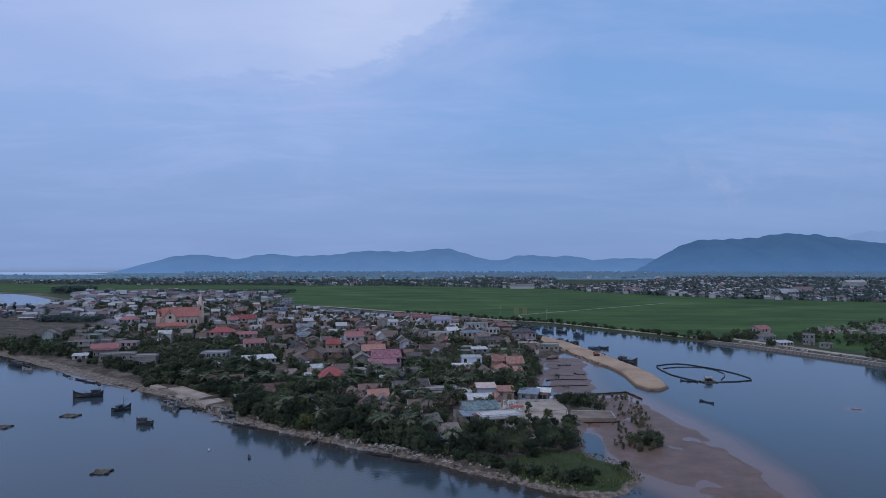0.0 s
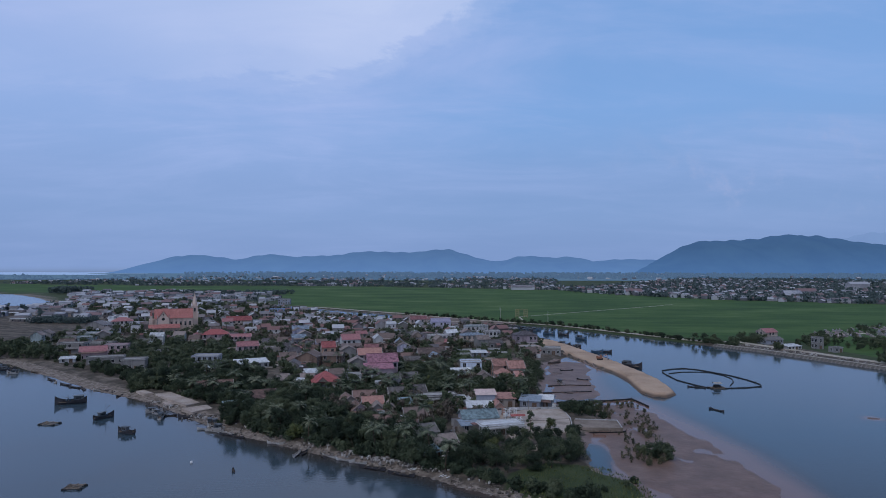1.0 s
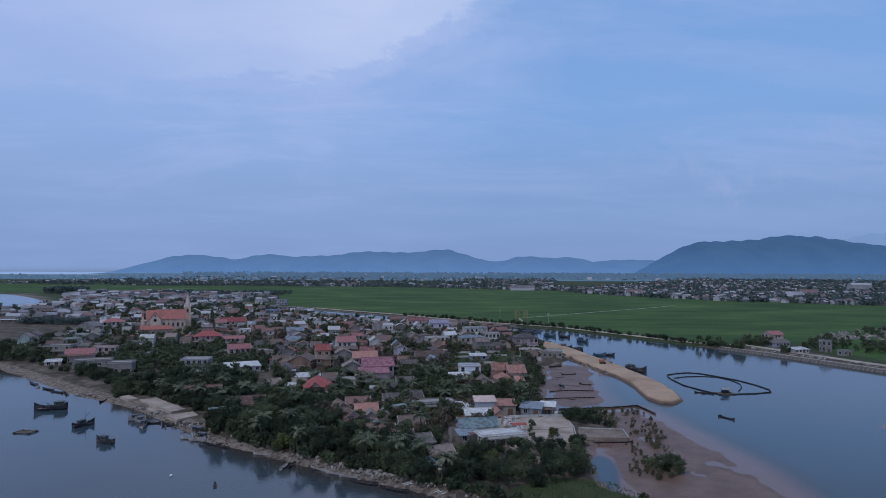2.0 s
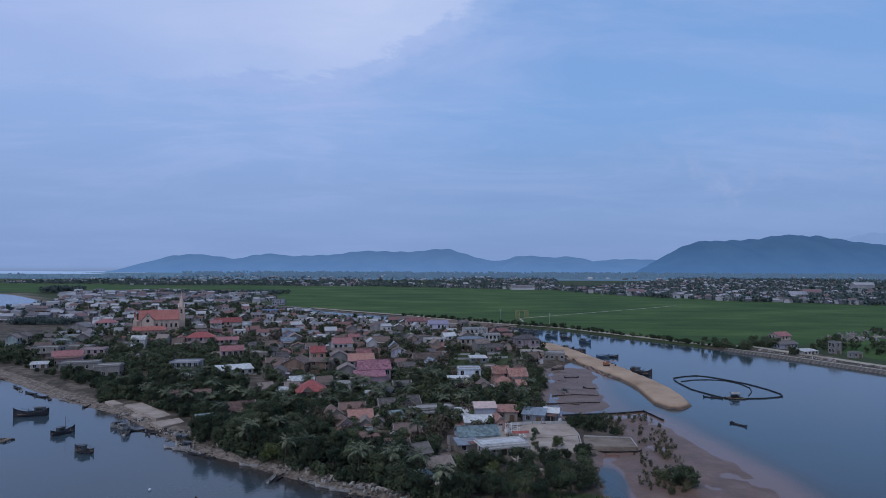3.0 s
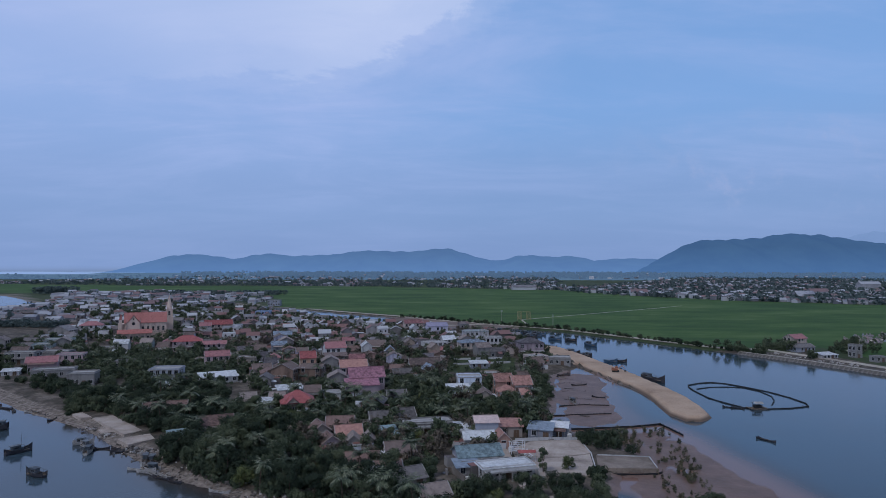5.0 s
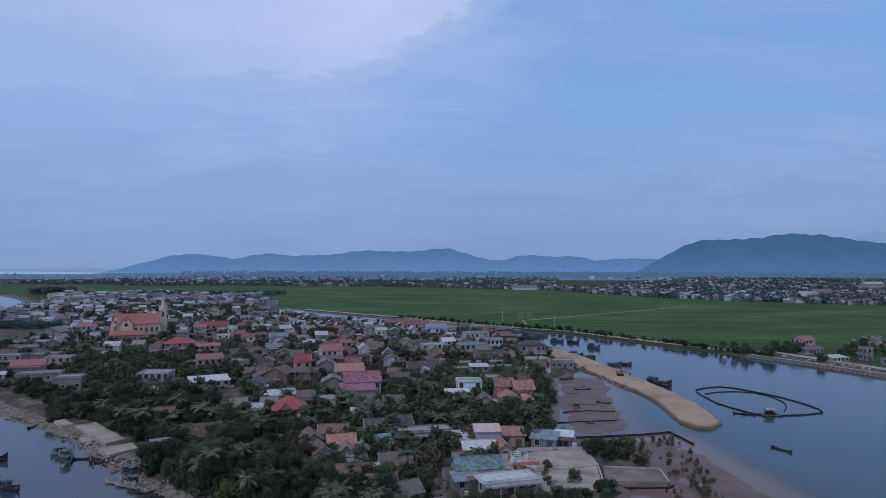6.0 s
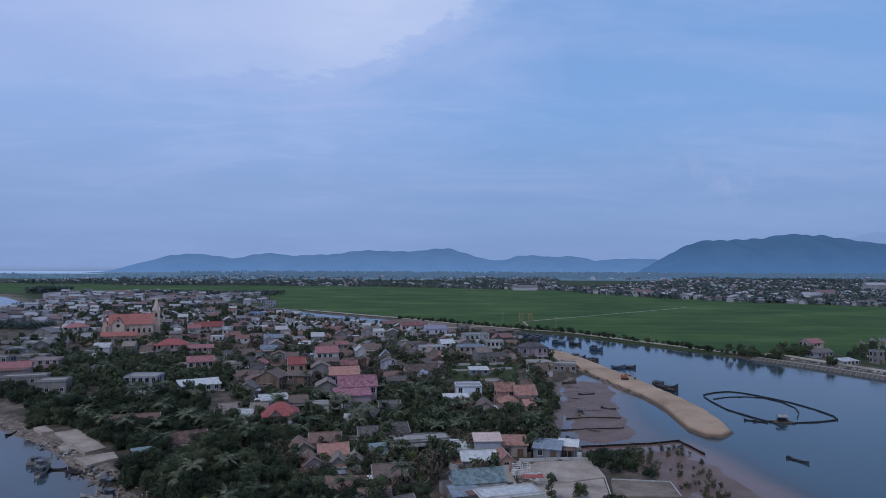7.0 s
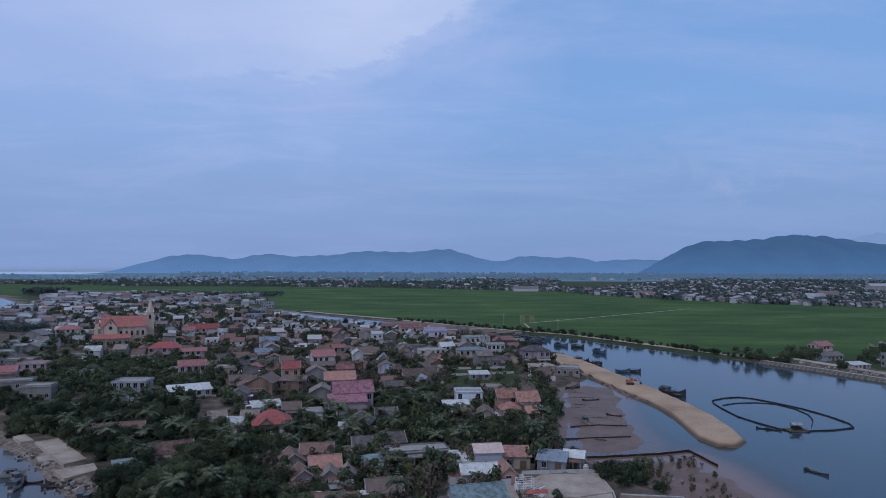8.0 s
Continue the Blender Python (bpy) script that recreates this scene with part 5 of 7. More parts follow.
# houses further back, too small to tell apart
def far_house(walls, roofs, x, y, rot, w, d, h, rise, flat, z=GROUND_LEVEL, over=0.4):
    c, s = math.cos(radians(rot)), math.sin(radians(rot))
    def put(store, pts, faces):
        b = len(store[0])
        store[0].extend((x + px * c - py * s, y + px * s + py * c, z + pz) for px, py, pz in pts)
        store[1].extend(tuple(b + i for i in f) for f in faces)
    a, b = w / 2, d / 2
    if flat:
        put(walls, [(-a, -b, -1), (a, -b, -1), (a, b, -1), (-a, b, -1), (-a, -b, h), (a, -b, h), (a, b, h), (-a, b, h)], [(0, 1, 5, 4), (1, 2, 6, 5), (2, 3, 7, 6), (3, 0, 4, 7)])
        put(roofs, [(-a, -b, h), (a, -b, h), (a, b, h), (-a, b, h)], [(0, 1, 2, 3)])
    else:
        put(walls, [(-a, -b, -1), (a, -b, -1), (a, b, -1), (-a, b, -1), (-a, -b, h), (a, -b, h), (a, b, h), (-a, b, h), (-a, 0, h + rise), (a, 0, h + rise)], [(0, 1, 5, 4), (1, 2, 6, 9, 5), (2, 3, 7, 6), (3, 0, 4, 8, 7)])
        a, b, lo = a + over, b + over, h - over * rise / b
        put(roofs, [(-a, -b, lo), (a, -b, lo), (a, 0, h + rise), (-a, 0, h + rise), (a, b, lo), (-a, b, lo)], [(0, 1, 2, 3), (3, 2, 4, 5)])


def openings(store, x, y, rot, w, d, h):
    """Dark doors and windows of a far house, a little proud of the wall."""
    c, s = math.cos(radians(rot)), math.sin(radians(rot))
    n = max(1, int(w / 2.8))
    for row in range(2 if h > 5 else 1):
        for i in range(n):
            u, z0 = (i + 0.5) * w / n - w / 2, GROUND_LEVEL + 0.9 + row * 3.2
            b = len(store[0])
            for du, dz in ((-0.55, 0), (0.55, 0), (0.55, 1.4), (-0.55, 1.4)):
                px, py = u + du, -d / 2 - 0.03
                store[0].append((x + px * c - py * s, y + px * s + py * c, z0 + dz))
            store[1].append((b, b + 1, b + 2, b + 3))


def stuff(name, store, mat, label, category):
    return tagged(new(name, mesh_of(name, store[0], store[1], mat)), label, category, kind="stuff")


SHEDROOF = material("shed_sheets", [(0.20, 0.10, 0.09), (0.10, 0.09, 0.09), (0.24, 0.26, 0.29), (0.60, 0.61, 0.63)], 0.7, 0.01, 0.3, 0, island=1.4)
bw, br, bo = ([], []), ([], []), ([], [])
for x, y, rot, (w, d, eave, roof, rise, wall, cover) in beyond:
    if roof == "gablef":
        far_house(bw, br, x, y, rot + 90, d, w, eave - GROUND_LEVEL, rise, False)
    else:
        far_house(bw, br, x, y, rot, w, d, eave - GROUND_LEVEL, rise, roof == "flat")
    openings(bo, x, y, rot, w, d, eave - GROUND_LEVEL)
lw, lr = ([], []), ([], [])
lrng = random.Random(17)
for a, b, c in taken:
    if not inside([a], [b], VILLAGE)[0] or lrng.random() < 0.35:
        continue
    for _ in range(lrng.randint(1, 3)):
        t = lrng.uniform(0, math.tau)
        k = c * lrng.uniform(0.9, 1.25)
        x, y = a + k * math.cos(t), b + k * math.sin(t)
        if inside([x], [y], COURT)[0] or inside([x], [y], GROVE)[0] or any((x - u) ** 2 + (y - v) ** 2 < 14 ** 2 for u, v in ((-209, 487), (-211, 466))):
            continue
        far_house(lw, lr, x, y, 16 + lrng.uniform(-12, 12), lrng.uniform(1.8, 4.2), lrng.uniform(1.8, 3.6), lrng.uniform(1.8, 3.0), lrng.uniform(0.3, 0.9), lrng.random() < 0.4, over=0.25)
CLUTTER = material("yard_clutter", [(0.07, 0.055, 0.045), (0.15, 0.12, 0.10), (0.23, 0.20, 0.18), (0.20, 0.22, 0.26), (0.55, 0.54, 0.53)], 0.8, 0.01, 0.3, 0, island=1.4)
YARDWALL = material("stained_yard_walls", [(0.10, 0.085, 0.075), (0.19, 0.17, 0.155), (0.30, 0.28, 0.265)], 0.9, 0.3, 2, 0, island=0.8)


def put_box(store, x, y, z, rot, w, d, h):
    """One small box, turned about the upright."""
    c, s_, b = math.cos(radians(rot)), math.sin(radians(rot)), len(store[0])
    store[0].extend((x + px * c - py * s_, y + px * s_ + py * c, z + pz) for pz in (-0.3, h) for px, py in ((-w / 2, -d / 2), (w / 2, -d / 2), (w / 2, d / 2), (-w / 2, d / 2)))
    store[1].extend(tuple(b + i for i in f) for f in ((4, 5, 6, 7), (0, 1, 5, 4), (1, 2, 6, 5), (2, 3, 7, 6), (3, 0, 4, 7)))


yw, yc = ([], []), ([], [])
for a, b, c in taken[:len(HOUSES)] + placed:
    if b > 640 or not inside([a], [b], VILLAGE)[0] and b > 300:
        continue
    for _ in range(lrng.randint(1, 3)):
        t, k = lrng.uniform(0, math.tau), c * lrng.uniform(1.0, 1.5)
        x, y = a + k * math.cos(t), b + k * math.sin(t)
        if inside([x], [y], COURT)[0] or inside([x], [y], PARK)[0]:
            continue
        put_box(yw, x, y, GROUND_LEVEL, 16 + lrng.choice([0, 90]) + lrng.uniform(-6, 6), lrng.uniform(3, 9), 0.16, lrng.uniform(0.9, 1.9))
    for _ in range(lrng.randint(3, 7)):
        t, k = lrng.uniform(0, math.tau), c * lrng.uniform(0.95, 1.4)
        x, y = a + k * math.cos(t), b + k * math.sin(t)
        if inside([x], [y], PARK)[0]:
            continue
        if lrng.random() < 0.22:
            put_box(yc, x, y, GROUND_LEVEL, lrng.uniform(0, 90), 0.12, 0.12, lrng.uniform(2.0, 5.0))
        else:
            put_box(yc, x, y, GROUND_LEVEL, lrng.uniform(0, 90), lrng.uniform(0.5, 2.2), lrng.uniform(0.4, 1.2), lrng.uniform(0.3, 1.5))
stuff("yard_walls", yw, YARDWALL, "low stained walls between the village yards", "walls")
stuff("yard_clutter", yc, CLUTTER, "crates, tarpaulins, posts and timber lying in the yards", "clutter")
stuff("lean_to_walls", lw, FARWALL, "walls of small sheds and lean-tos between the houses", "sheds")
stuff("lean_to_roofs", lr, SHEDROOF, "small pale, grey and rusty sheet roofs of the lean-tos", "sheds")
stuff("rear_house_walls", bw, FARWALL, "walls of the village houses further back", "houses")
stuff("rear_house_roofs", br, FARROOF, "grey, brown and pink roofs of the houses further back", "houses")
stuff("rear_house_windows", bo, GLASS, "dark windows of the houses further back", "houses")


# ---- trees ----
def leaf_cloud(rng, lobes, count, size, flat=0.34):
    vs, fs = [], []
    weights = [r[3] ** 2 for r in lobes]
    for _ in range(count):
        cx_, cy_, cz_, r = rng.choices(lobes, weights)[0]
        u, v = rng.uniform(-1, 1), rng.uniform(0, math.tau)
        s = math.sqrt(1 - u * u)
        nrm = Vector((s * math.cos(v), s * math.sin(v), u * 0.85 + 0.1))
        p = Vector((cx_, cy_, cz_)) + nrm * r * rng.uniform(0.62, 1.12)
        face = (nrm + Vector((rng.uniform(-1, 1), rng.uniform(-1, 1), rng.uniform(-0.4, 1))) * flat).normalized()
        q = face.to_track_quat("Z", "Y").to_matrix()
        k = size * rng.uniform(0.6, 1.3)
        ang = rng.uniform(0, math.tau)
        c, sn = math.cos(ang), math.sin(ang)
        b = len(vs)
        for (x, y, z) in ((-0.55, -0.25, -0.08), (0.6, -0.3, -0.1), (0.0, 0.62, 0.08)):
            vs.append(tuple(p + q @ Vector(((x * c - y * sn) * k, (x * sn + y * c) * k, z * k))))
        fs.append((b, b + 1, b + 2))
    return vs, fs


def trunk_mesh(rng, h, r, limbs, reach):
    bm = bmesh.new()
    pts = [Vector((0, 0, -0.6))]
    for i in range(1, 4):
        pts.append(Vector((rng.uniform(-0.2, 0.2) * i, rng.uniform(-0.2, 0.2) * i, h * i / 3)))
    for i in range(3):
        rod(bm, pts[i], pts[i + 1], r * (1 - i * 0.22), 7, r * (1 - (i + 1) * 0.22))
    for i in range(limbs):
        a = i * math.tau / limbs + rng.uniform(-0.4, 0.4)
        s = pts[2].lerp(pts[3], rng.uniform(0, 0.9))
        rod(bm, s, s + Vector((math.cos(a) * reach, math.sin(a) * reach, reach * rng.uniform(0.5, 1.0))), r * 0.4, 5, r * 0.12)
    me = bpy.data.meshes.new("trunk")
    bm.to_mesh(me), bm.free()
    me.materials.append(BARK)
    return me


def broadleaf(seed, h, spread_, mat, count=950, size=0.62, low=False):
    rng = random.Random(seed)
    lobes = []
    for i in range(rng.randint(20, 26)):
        a, k = rng.uniform(0, math.tau), math.sqrt(rng.random())
        z = h * (rng.uniform(0.10 if low else 0.17, 0.88))
        taper = 1.0 - 0.45 * abs(z / h - 0.6)
        lobes.append((math.cos(a) * k * spread_ * 0.72 * taper, math.sin(a) * k * spread_ * 0.72 * taper, z, spread_ * rng.uniform(0.20, 0.44)))
    return trunk_mesh(rng, h * 0.6, 0.05 * h * 0.5, 5, spread_ * 0.5), mesh_of("crown", *leaf_cloud(rng, lobes, count, size), mat)


def palm_meshes(seed, h):
    rng = random.Random(seed)
    bm = bmesh.new()
    lean = Vector((rng.uniform(-1, 1), rng.uniform(-1, 1), 0)) * 0.9
    pts = [Vector((0, 0, -0.5)) + lean * (t * t) + Vector((0, 0, (h + 0.5) * t)) for t in (0, 0.25, 0.5, 0.75, 1)]
    for i in range(4):
        rod(bm, pts[i], pts[i + 1], 0.2 - i * 0.025, 7, 0.175 - i * 0.025)
    tr = bpy.data.meshes.new("trunk")
    bm.to_mesh(tr), bm.free()
    tr.materials.append(BARK)
    vs, fs = [], []
    top = pts[-1]
    n = rng.randint(15, 19)
    for i in range(n):
        a = i * 2.4 + rng.uniform(-0.2, 0.2)
        rise = rng.uniform(0.05, 1.25)
        length = rng.uniform(2.6, 3.6)
        d = Vector((math.cos(a), math.sin(a), 0))
        side = Vector((-d.y, d.x, 0))
        segs = 7
        pos = top.copy()
        pitch = rise
        spine = []
        for s in range(segs + 1):
            spine.append(pos.copy())
            pos = pos + (d * math.cos(pitch) + Vector((0, 0, math.sin(pitch)))) * (length / segs)
            pitch -= rng.uniform(0.12, 0.26)
        for s in range(segs):
            w0, w1 = 0.92 * math.sin(math.pi * (0.12 + 0.88 * s / segs)), 0.80 * math.sin(math.pi * (0.12 + 0.80 * (s + 0.75) / segs))
            for sg in (-1, 1):
                b = len(vs)
                drop = Vector((0, 0, -0.5))
                for p, w in ((spine[s], 0), (spine[s] + side * sg * w0 * 0.3, 0), (spine[s].lerp(spine[s + 1], 0.9) + (side * sg + drop + d * 0.35) * w1, 0), (spine[s].lerp(spine[s + 1], 0.62), 0)):
                    vs.append(tuple(p))
                fs.append((b, b + 1, b + 2, b + 3))
    return tr, mesh_of("crown", vs, fs, PALM)


BROAD = [broadleaf(i, h, s, LEAF, 2900, 0.37) for i, (h, s) in enumerate(((7, 4.2), (8.5, 4.6), (6, 3.6), (9.5, 4.4), (7.5, 5.2)))]
BROADY = [broadleaf(20 + i, h, s, LEAFY, 2600, 0.36) for i, (h, s) in enumerate(((5.5, 4.0), (6.5, 3.8)))]
SHRUB = [broadleaf(40 + i, h, s, LEAF, 800, 0.38, True) for i, (h, s) in enumerate(((3.0, 2.2), (3.8, 2.4), (2.4, 2.0)))]
MANG = [broadleaf(60 + i, h, s, DRY, 150, 0.32, True) for i, (h, s) in enumerate(((2.2, 1.1), (2.8, 1.4), (1.7, 1.0)))]
TALL = [broadleaf(80 + i, h, s, LEAF, 1400, 0.38, True) for i, (h, s) in enumerate(((10, 2.4), (8.5, 2.0)))]
REAR = [broadleaf(120 + i, h, s, LEAF, 320, 0.98, True)[1] for i, (h, s) in enumerate(((7, 4.0), (8, 4.4), (6, 3.4), (9, 3.8)))]
PALMS = [palm_meshes(100 + i, h) for i, h in enumerate((4.0, 4.8, 5.4, 3.4, 6.2))]
trng = random.Random(3)


COUNT = dict(tree=0)
REST = ([], [])


def join_crown(me, m, store=REST):
    n = len(me.vertices)
    co = np.empty(n * 3, np.float32)
    me.vertices.foreach_get("co", co)
    co = co.reshape(-1, 3) @ np.array(m.to_3x3()).T + np.array(m.translation)
    b = len(store[0])
    store[0].extend(map(tuple, co.tolist()))
    store[1].extend((b + i, b + i + 1, b + i + 2) for i in range(0, n, 3))


def plant(name, pair, x, y, label, category, group, scale=1.0):
    if name == "tree":
        COUNT["tree"] += 1
        if COUNT["tree"] > 299:
            join_crown(REAR[trng.randrange(len(REAR))], pose(x, y, ground_z(x, y), 0, 0, trng.uniform(0, 360)) @ Matrix.Diagonal((scale, scale, scale, 1)))
            return None
    ob = thing(name, pose(x, y, max(0.02, ground_z(x, y)), 0, 0, trng.uniform(0, 360)) @ Matrix.Diagonal((scale, scale, scale * trng.uniform(0.9, 1.12), 1)), label, category, group)
    shared("trunk", pair[0], ob)
    shared("crown", pair[1], ob)
    return ob


TREE = ("tree", "dark green broadleaf tree with a dense crown", "tree", "trees of the village")
YTREE = ("tree", "yellowish green broadleaf garden tree", "tree", "trees of the village")
PALMT = ("palm_tree", "coconut palm with arching grey-green fronds", "palm tree", "palms of the village")
BUSH = ("shrub", "low dark green bush", "shrub", "bushes")
rooted, BUILT = {}, {}
for a, b, c in taken:
    BUILT.setdefault((int(a // 12), int(b // 12)), []).append((a, b, c))
PAVED = [[(-119, 255), (-95.9, 233.5), (-90, 239), (-114.5, 261.5)], [(-129.5, 262), (-122.0, 255.5), (-118.5, 258.5), (-126, 266)], [(-101, 231.0), (-93.0, 214), (-78, 216), (-78, 231), (-88, 241)], COURT, [(-3, 190), (22, 188), (22, 214), (-3, 212)]]


def free(x, y, gap, margin):
    i, j = int(x // 12), int(y // 12)
    for u in (-2, -1, 0, 1, 2):
        for v in (-2, -1, 0, 1, 2):
            if any((x - a) ** 2 + (y - b) ** 2 < (c * 0.80 + margin) ** 2 for a, b, c in BUILT.get((i + u, j + v), ())):
                return False
            if abs(u) < 2 and abs(v) < 2 and any((x - a) ** 2 + (y - b) ** 2 < gap * gap for a, b in rooted.get((i + u, j + v), ())):
                return False
    return not any(inside([x], [y], z)[0] for z in PAVED)


def grow(zone, tries, gap, margin, choose, most):
    x0, x1 = min(p[0] for p in zone), max(p[0] for p in zone)
    y0, y1 = min(p[1] for p in zone), max(p[1] for p in zone)
    xs, ys = [], []
    pts = [(trng.uniform(x0, x1), trng.uniform(y0, y1)) for _ in range(tries)]
    ok = inside([p[0] for p in pts], [p[1] for p in pts], zone) & (signed([p[0] for p in pts], [p[1] for p in pts], RIVER) < -3.2)
    n = 0
    for (x, y), o in zip(pts, ok):
        if o and n < most and free(x, y, gap, margin):
            rooted.setdefault((int(x // 12), int(y // 12)), []).append((x, y))
            choose(x, y)
            n += 1


def mixed(palms, young=0.0, lo=0.75, hi=1.15):
    def choose(x, y):
        r = trng.random()
        if r < palms:
            plant(PALMT[0], trng.choice(PALMS), x, y, *PALMT[1:], scale=trng.uniform(0.9, 1.2))
        elif r < palms + young:
            plant(YTREE[0], trng.choice(BROADY), x, y, *YTREE[1:], scale=trng.uniform(lo, hi))
        else:
            plant(TREE[0], trng.choice(BROAD), x, y, *TREE[1:], scale=trng.uniform(lo, hi))
    return choose


FRONT = [(-60, 262), (-44, 222), (-30, 205), (-14, 198), (-2, 190), (6, 178), (18, 192), (-4, 200), (-2, 232), (30, 246), (34, 268), (-4, 268), (-4, 330), (-60, 330)]
grow(TIP, 1200, 3.6, 0.9, mixed(0.0, 0.12, 0.45, 0.68), 62)
grow(BELT, 3600, 3.8, 1.0, mixed(0.24, 0.03, 0.55, 0.9), 250)
grow(FRONT, 2600, 3.7, 0.6, mixed(0.20, 0.03, 0.38, 0.68), 180)
grow(GROVE, 900, 3.6, 1.2, mixed(0.02, 0.03, 0.42, 0.66), 66)
grow(DARKWOOD, 500, 3.8, 1.0, mixed(0.15, 0.0, 0.5, 0.78), 45)
grow(GARDEN, 2600, 4.6, 1.6, mixed(0.12, 0.25, 0.55, 0.85), 130)
grow(LEFTWOOD, 500, 5.0, 1.0, mixed(0.0), 40)
# dark trees before the church
for s, d, k in ((-24, 3, 0.8), (-19, 6, 0.7), (-15, 2, 0.75), (6, 0, 0.8), (10, 3, 0.7), (14, 1, 0.85), (18, 4, 0.8), (22, 1, 0.75), (27, 3, 0.9), (-28, 0, 0.8), (-5, 8, 0.55), (1, 9, 0.6)):
    plant(TREE[0], trng.choice(BROAD), -201 + 0.9 * s + 0.44 * d, 470 + 0.44 * s - 0.9 * d, *TREE[1:], scale=k)
grow(PARK, 300, 6.0, 1.0, mixed(0.1, 0.1, 0.45, 0.8), 12)
PAVED.append(PARK)
grow(VILLAGE, 26000, 4.0, -1.0, mixed(0.11, 0.0, 0.5, 0.95), 1450)
PAVED.remove(PARK)

# low growth under and between the trees
UNDER = [broadleaf(140 + i, h, s, LEAF, 80, 0.78, True)[1] for i, (h, s) in enumerate(((2.2, 2.4), (1.7, 2.0), (2.8, 2.2)))]
UNDERGROWTH = ([], [])
for zone, tries in ((BELT, 3000), (FRONT, 2400), (GARDEN, 700), (DARKWOOD, 300), (GROVE, 400), (VILLAGE, 2600)):
    x0, x1 = min(p[0] for p in zone), max(p[0] for p in zone)
    y0, y1 = min(p[1] for p in zone), max(p[1] for p in zone)
    pts = [(trng.uniform(x0, x1), trng.uniform(y0, y1)) for _ in range(tries)]
    px, py = [p[0] for p in pts], [p[1] for p in pts]
    depth = -signed(px, py, RIVER)
    keep = inside(px, py, zone) & (depth > 1.2)
    level = height(np.array(px), np.array(py))
    for (x, y), k, dep, z in zip(pts, keep, depth, level):
        overhang = math.sin(x * 0.31) + math.sin(y * 0.23 + 1) > 0.1 and x > -80
        if k and dep > (1.3 if overhang else 3.8) and free(x, y, 0.8, -0.2):
            join_crown(trng.choice(UNDER), pose(x, y, z, 0, 0, trng.uniform(0, 360)) @ Matrix.Diagonal((*[trng.uniform(0.6, 1.1)] * 3, 1)), UNDERGROWTH)
BROWNS = [broadleaf(160 + i, h, s, DRYLEAF, 210, 0.5, True)[1] for i, (h, s) in enumerate(((3.6, 2.0), (4.6, 2.2), (2.8, 2.4)))]
DRYBRUSH = ([], [])
for _ in range(4200):
    x, y = trng.uniform(-200, 45), trng.uniform(195, 540)
    brown = math.sin(x * 0.045 + 0.6) + math.sin(y * 0.035 + 1.0)
    if brown > -0.6 and (x > -70 or y > 420) and inside([x], [y], VILLAGE)[0] and not any(inside([x], [y], z)[0] for z in (PARK, GROVE, DARKWOOD, BELT)) and free(x, y, 0.5, -1.3):
        join_crown(trng.choice(BROWNS), pose(x, y, 1.4, 0, 0, trng.uniform(0, 360)) @ Matrix.Diagonal((*[trng.uniform(0.7, 1.4)] * 3, 1)), DRYBRUSH)
stuff("dry_brush", DRYBRUSH, DRYLEAF, "dry brown bushes and withered fronds between the houses", "brush")
stuff("undergrowth", UNDERGROWTH, LEAF, "low dark green bushes between trees and houses", "undergrowth")
grow([(150, 434), (176, 408), (186, 418), (166, 446), (152, 452)], 200, 3.6, 0.3, mixed(0, 0, 0.6, 0.85), 12)
grow([(200, 455), (216, 446), (212, 436), (205, 424), (196, 434)], 300, 3.0, -0.5, mixed(0, 0, 0.6, 0.85), 14)
grow([(226, 424), (234, 396), (268, 398), (300, 430), (260, 470)], 700, 4.2, 0.3, mixed(0, 0, 0.5, 0.85), 46)
grow([(270, 462), (392, 500), (396, 570), (276, 496)], 400, 7, 0.3, mixed(0, 0, 0.4, 0.7), 24)
grow([(200, 396), (206, 398), (205, 404), (199, 402)], 60, 2.4, -1.5, mixed(0, 0, 0.5, 0.7), 3)
for x, y, k in ((231, 343, 1.2), (233.5, 340, 1.3), (232.5, 336, 1.15), (236, 338, 1.25), (229.5, 346, 0.8), (235, 333, 1.1)):
    plant(TREE[0], TALL[int(x) % 2], x, y, "tall narrow dark green tree by the river bank", *TREE[2:], scale=k)
stuff("rear_trees", REST, LEAF, "dark green trees among the houses further back", "trees")

# bushes along the far bank, and on the near tip
for i in range(215):
    t = i / 214 * 6
    k = min(int(t), 5)
    line = [(-50, 682), (0, 633), (42, 593), (92, 554), (138, 487), (172, 432), (182, 414)]
    (x0, y0), (x1, y1) = line[k], line[k + 1]
    x, y = x0 + (x1 - x0) * (t - k), y0 + (y1 - y0) * (t - k)
    if trng.random() < 0.85:
        plant(BUSH[0], trng.choice(SHRUB), x + trng.uniform(0.5, 4), y + trng.uniform(0, 3), *BUSH[1:], scale=trng.uniform(0.35, 1.1))
for x, y, s in ((43.5, 160, 0.7), (34, 150, 0.5), (26, 147, 0.8), (18, 152, 0.9), (11, 156, 0.8), (40, 154, 0.45), (36, 200, 1.0), (43, 223, 1.2), (40, 228, 1.0), (47, 226, 1.1), (51, 222, 0.9), (36, 246, 0.8)):
    plant(BUSH[0], trng.choice(SHRUB), x, y, *BUSH[1:], scale=s)
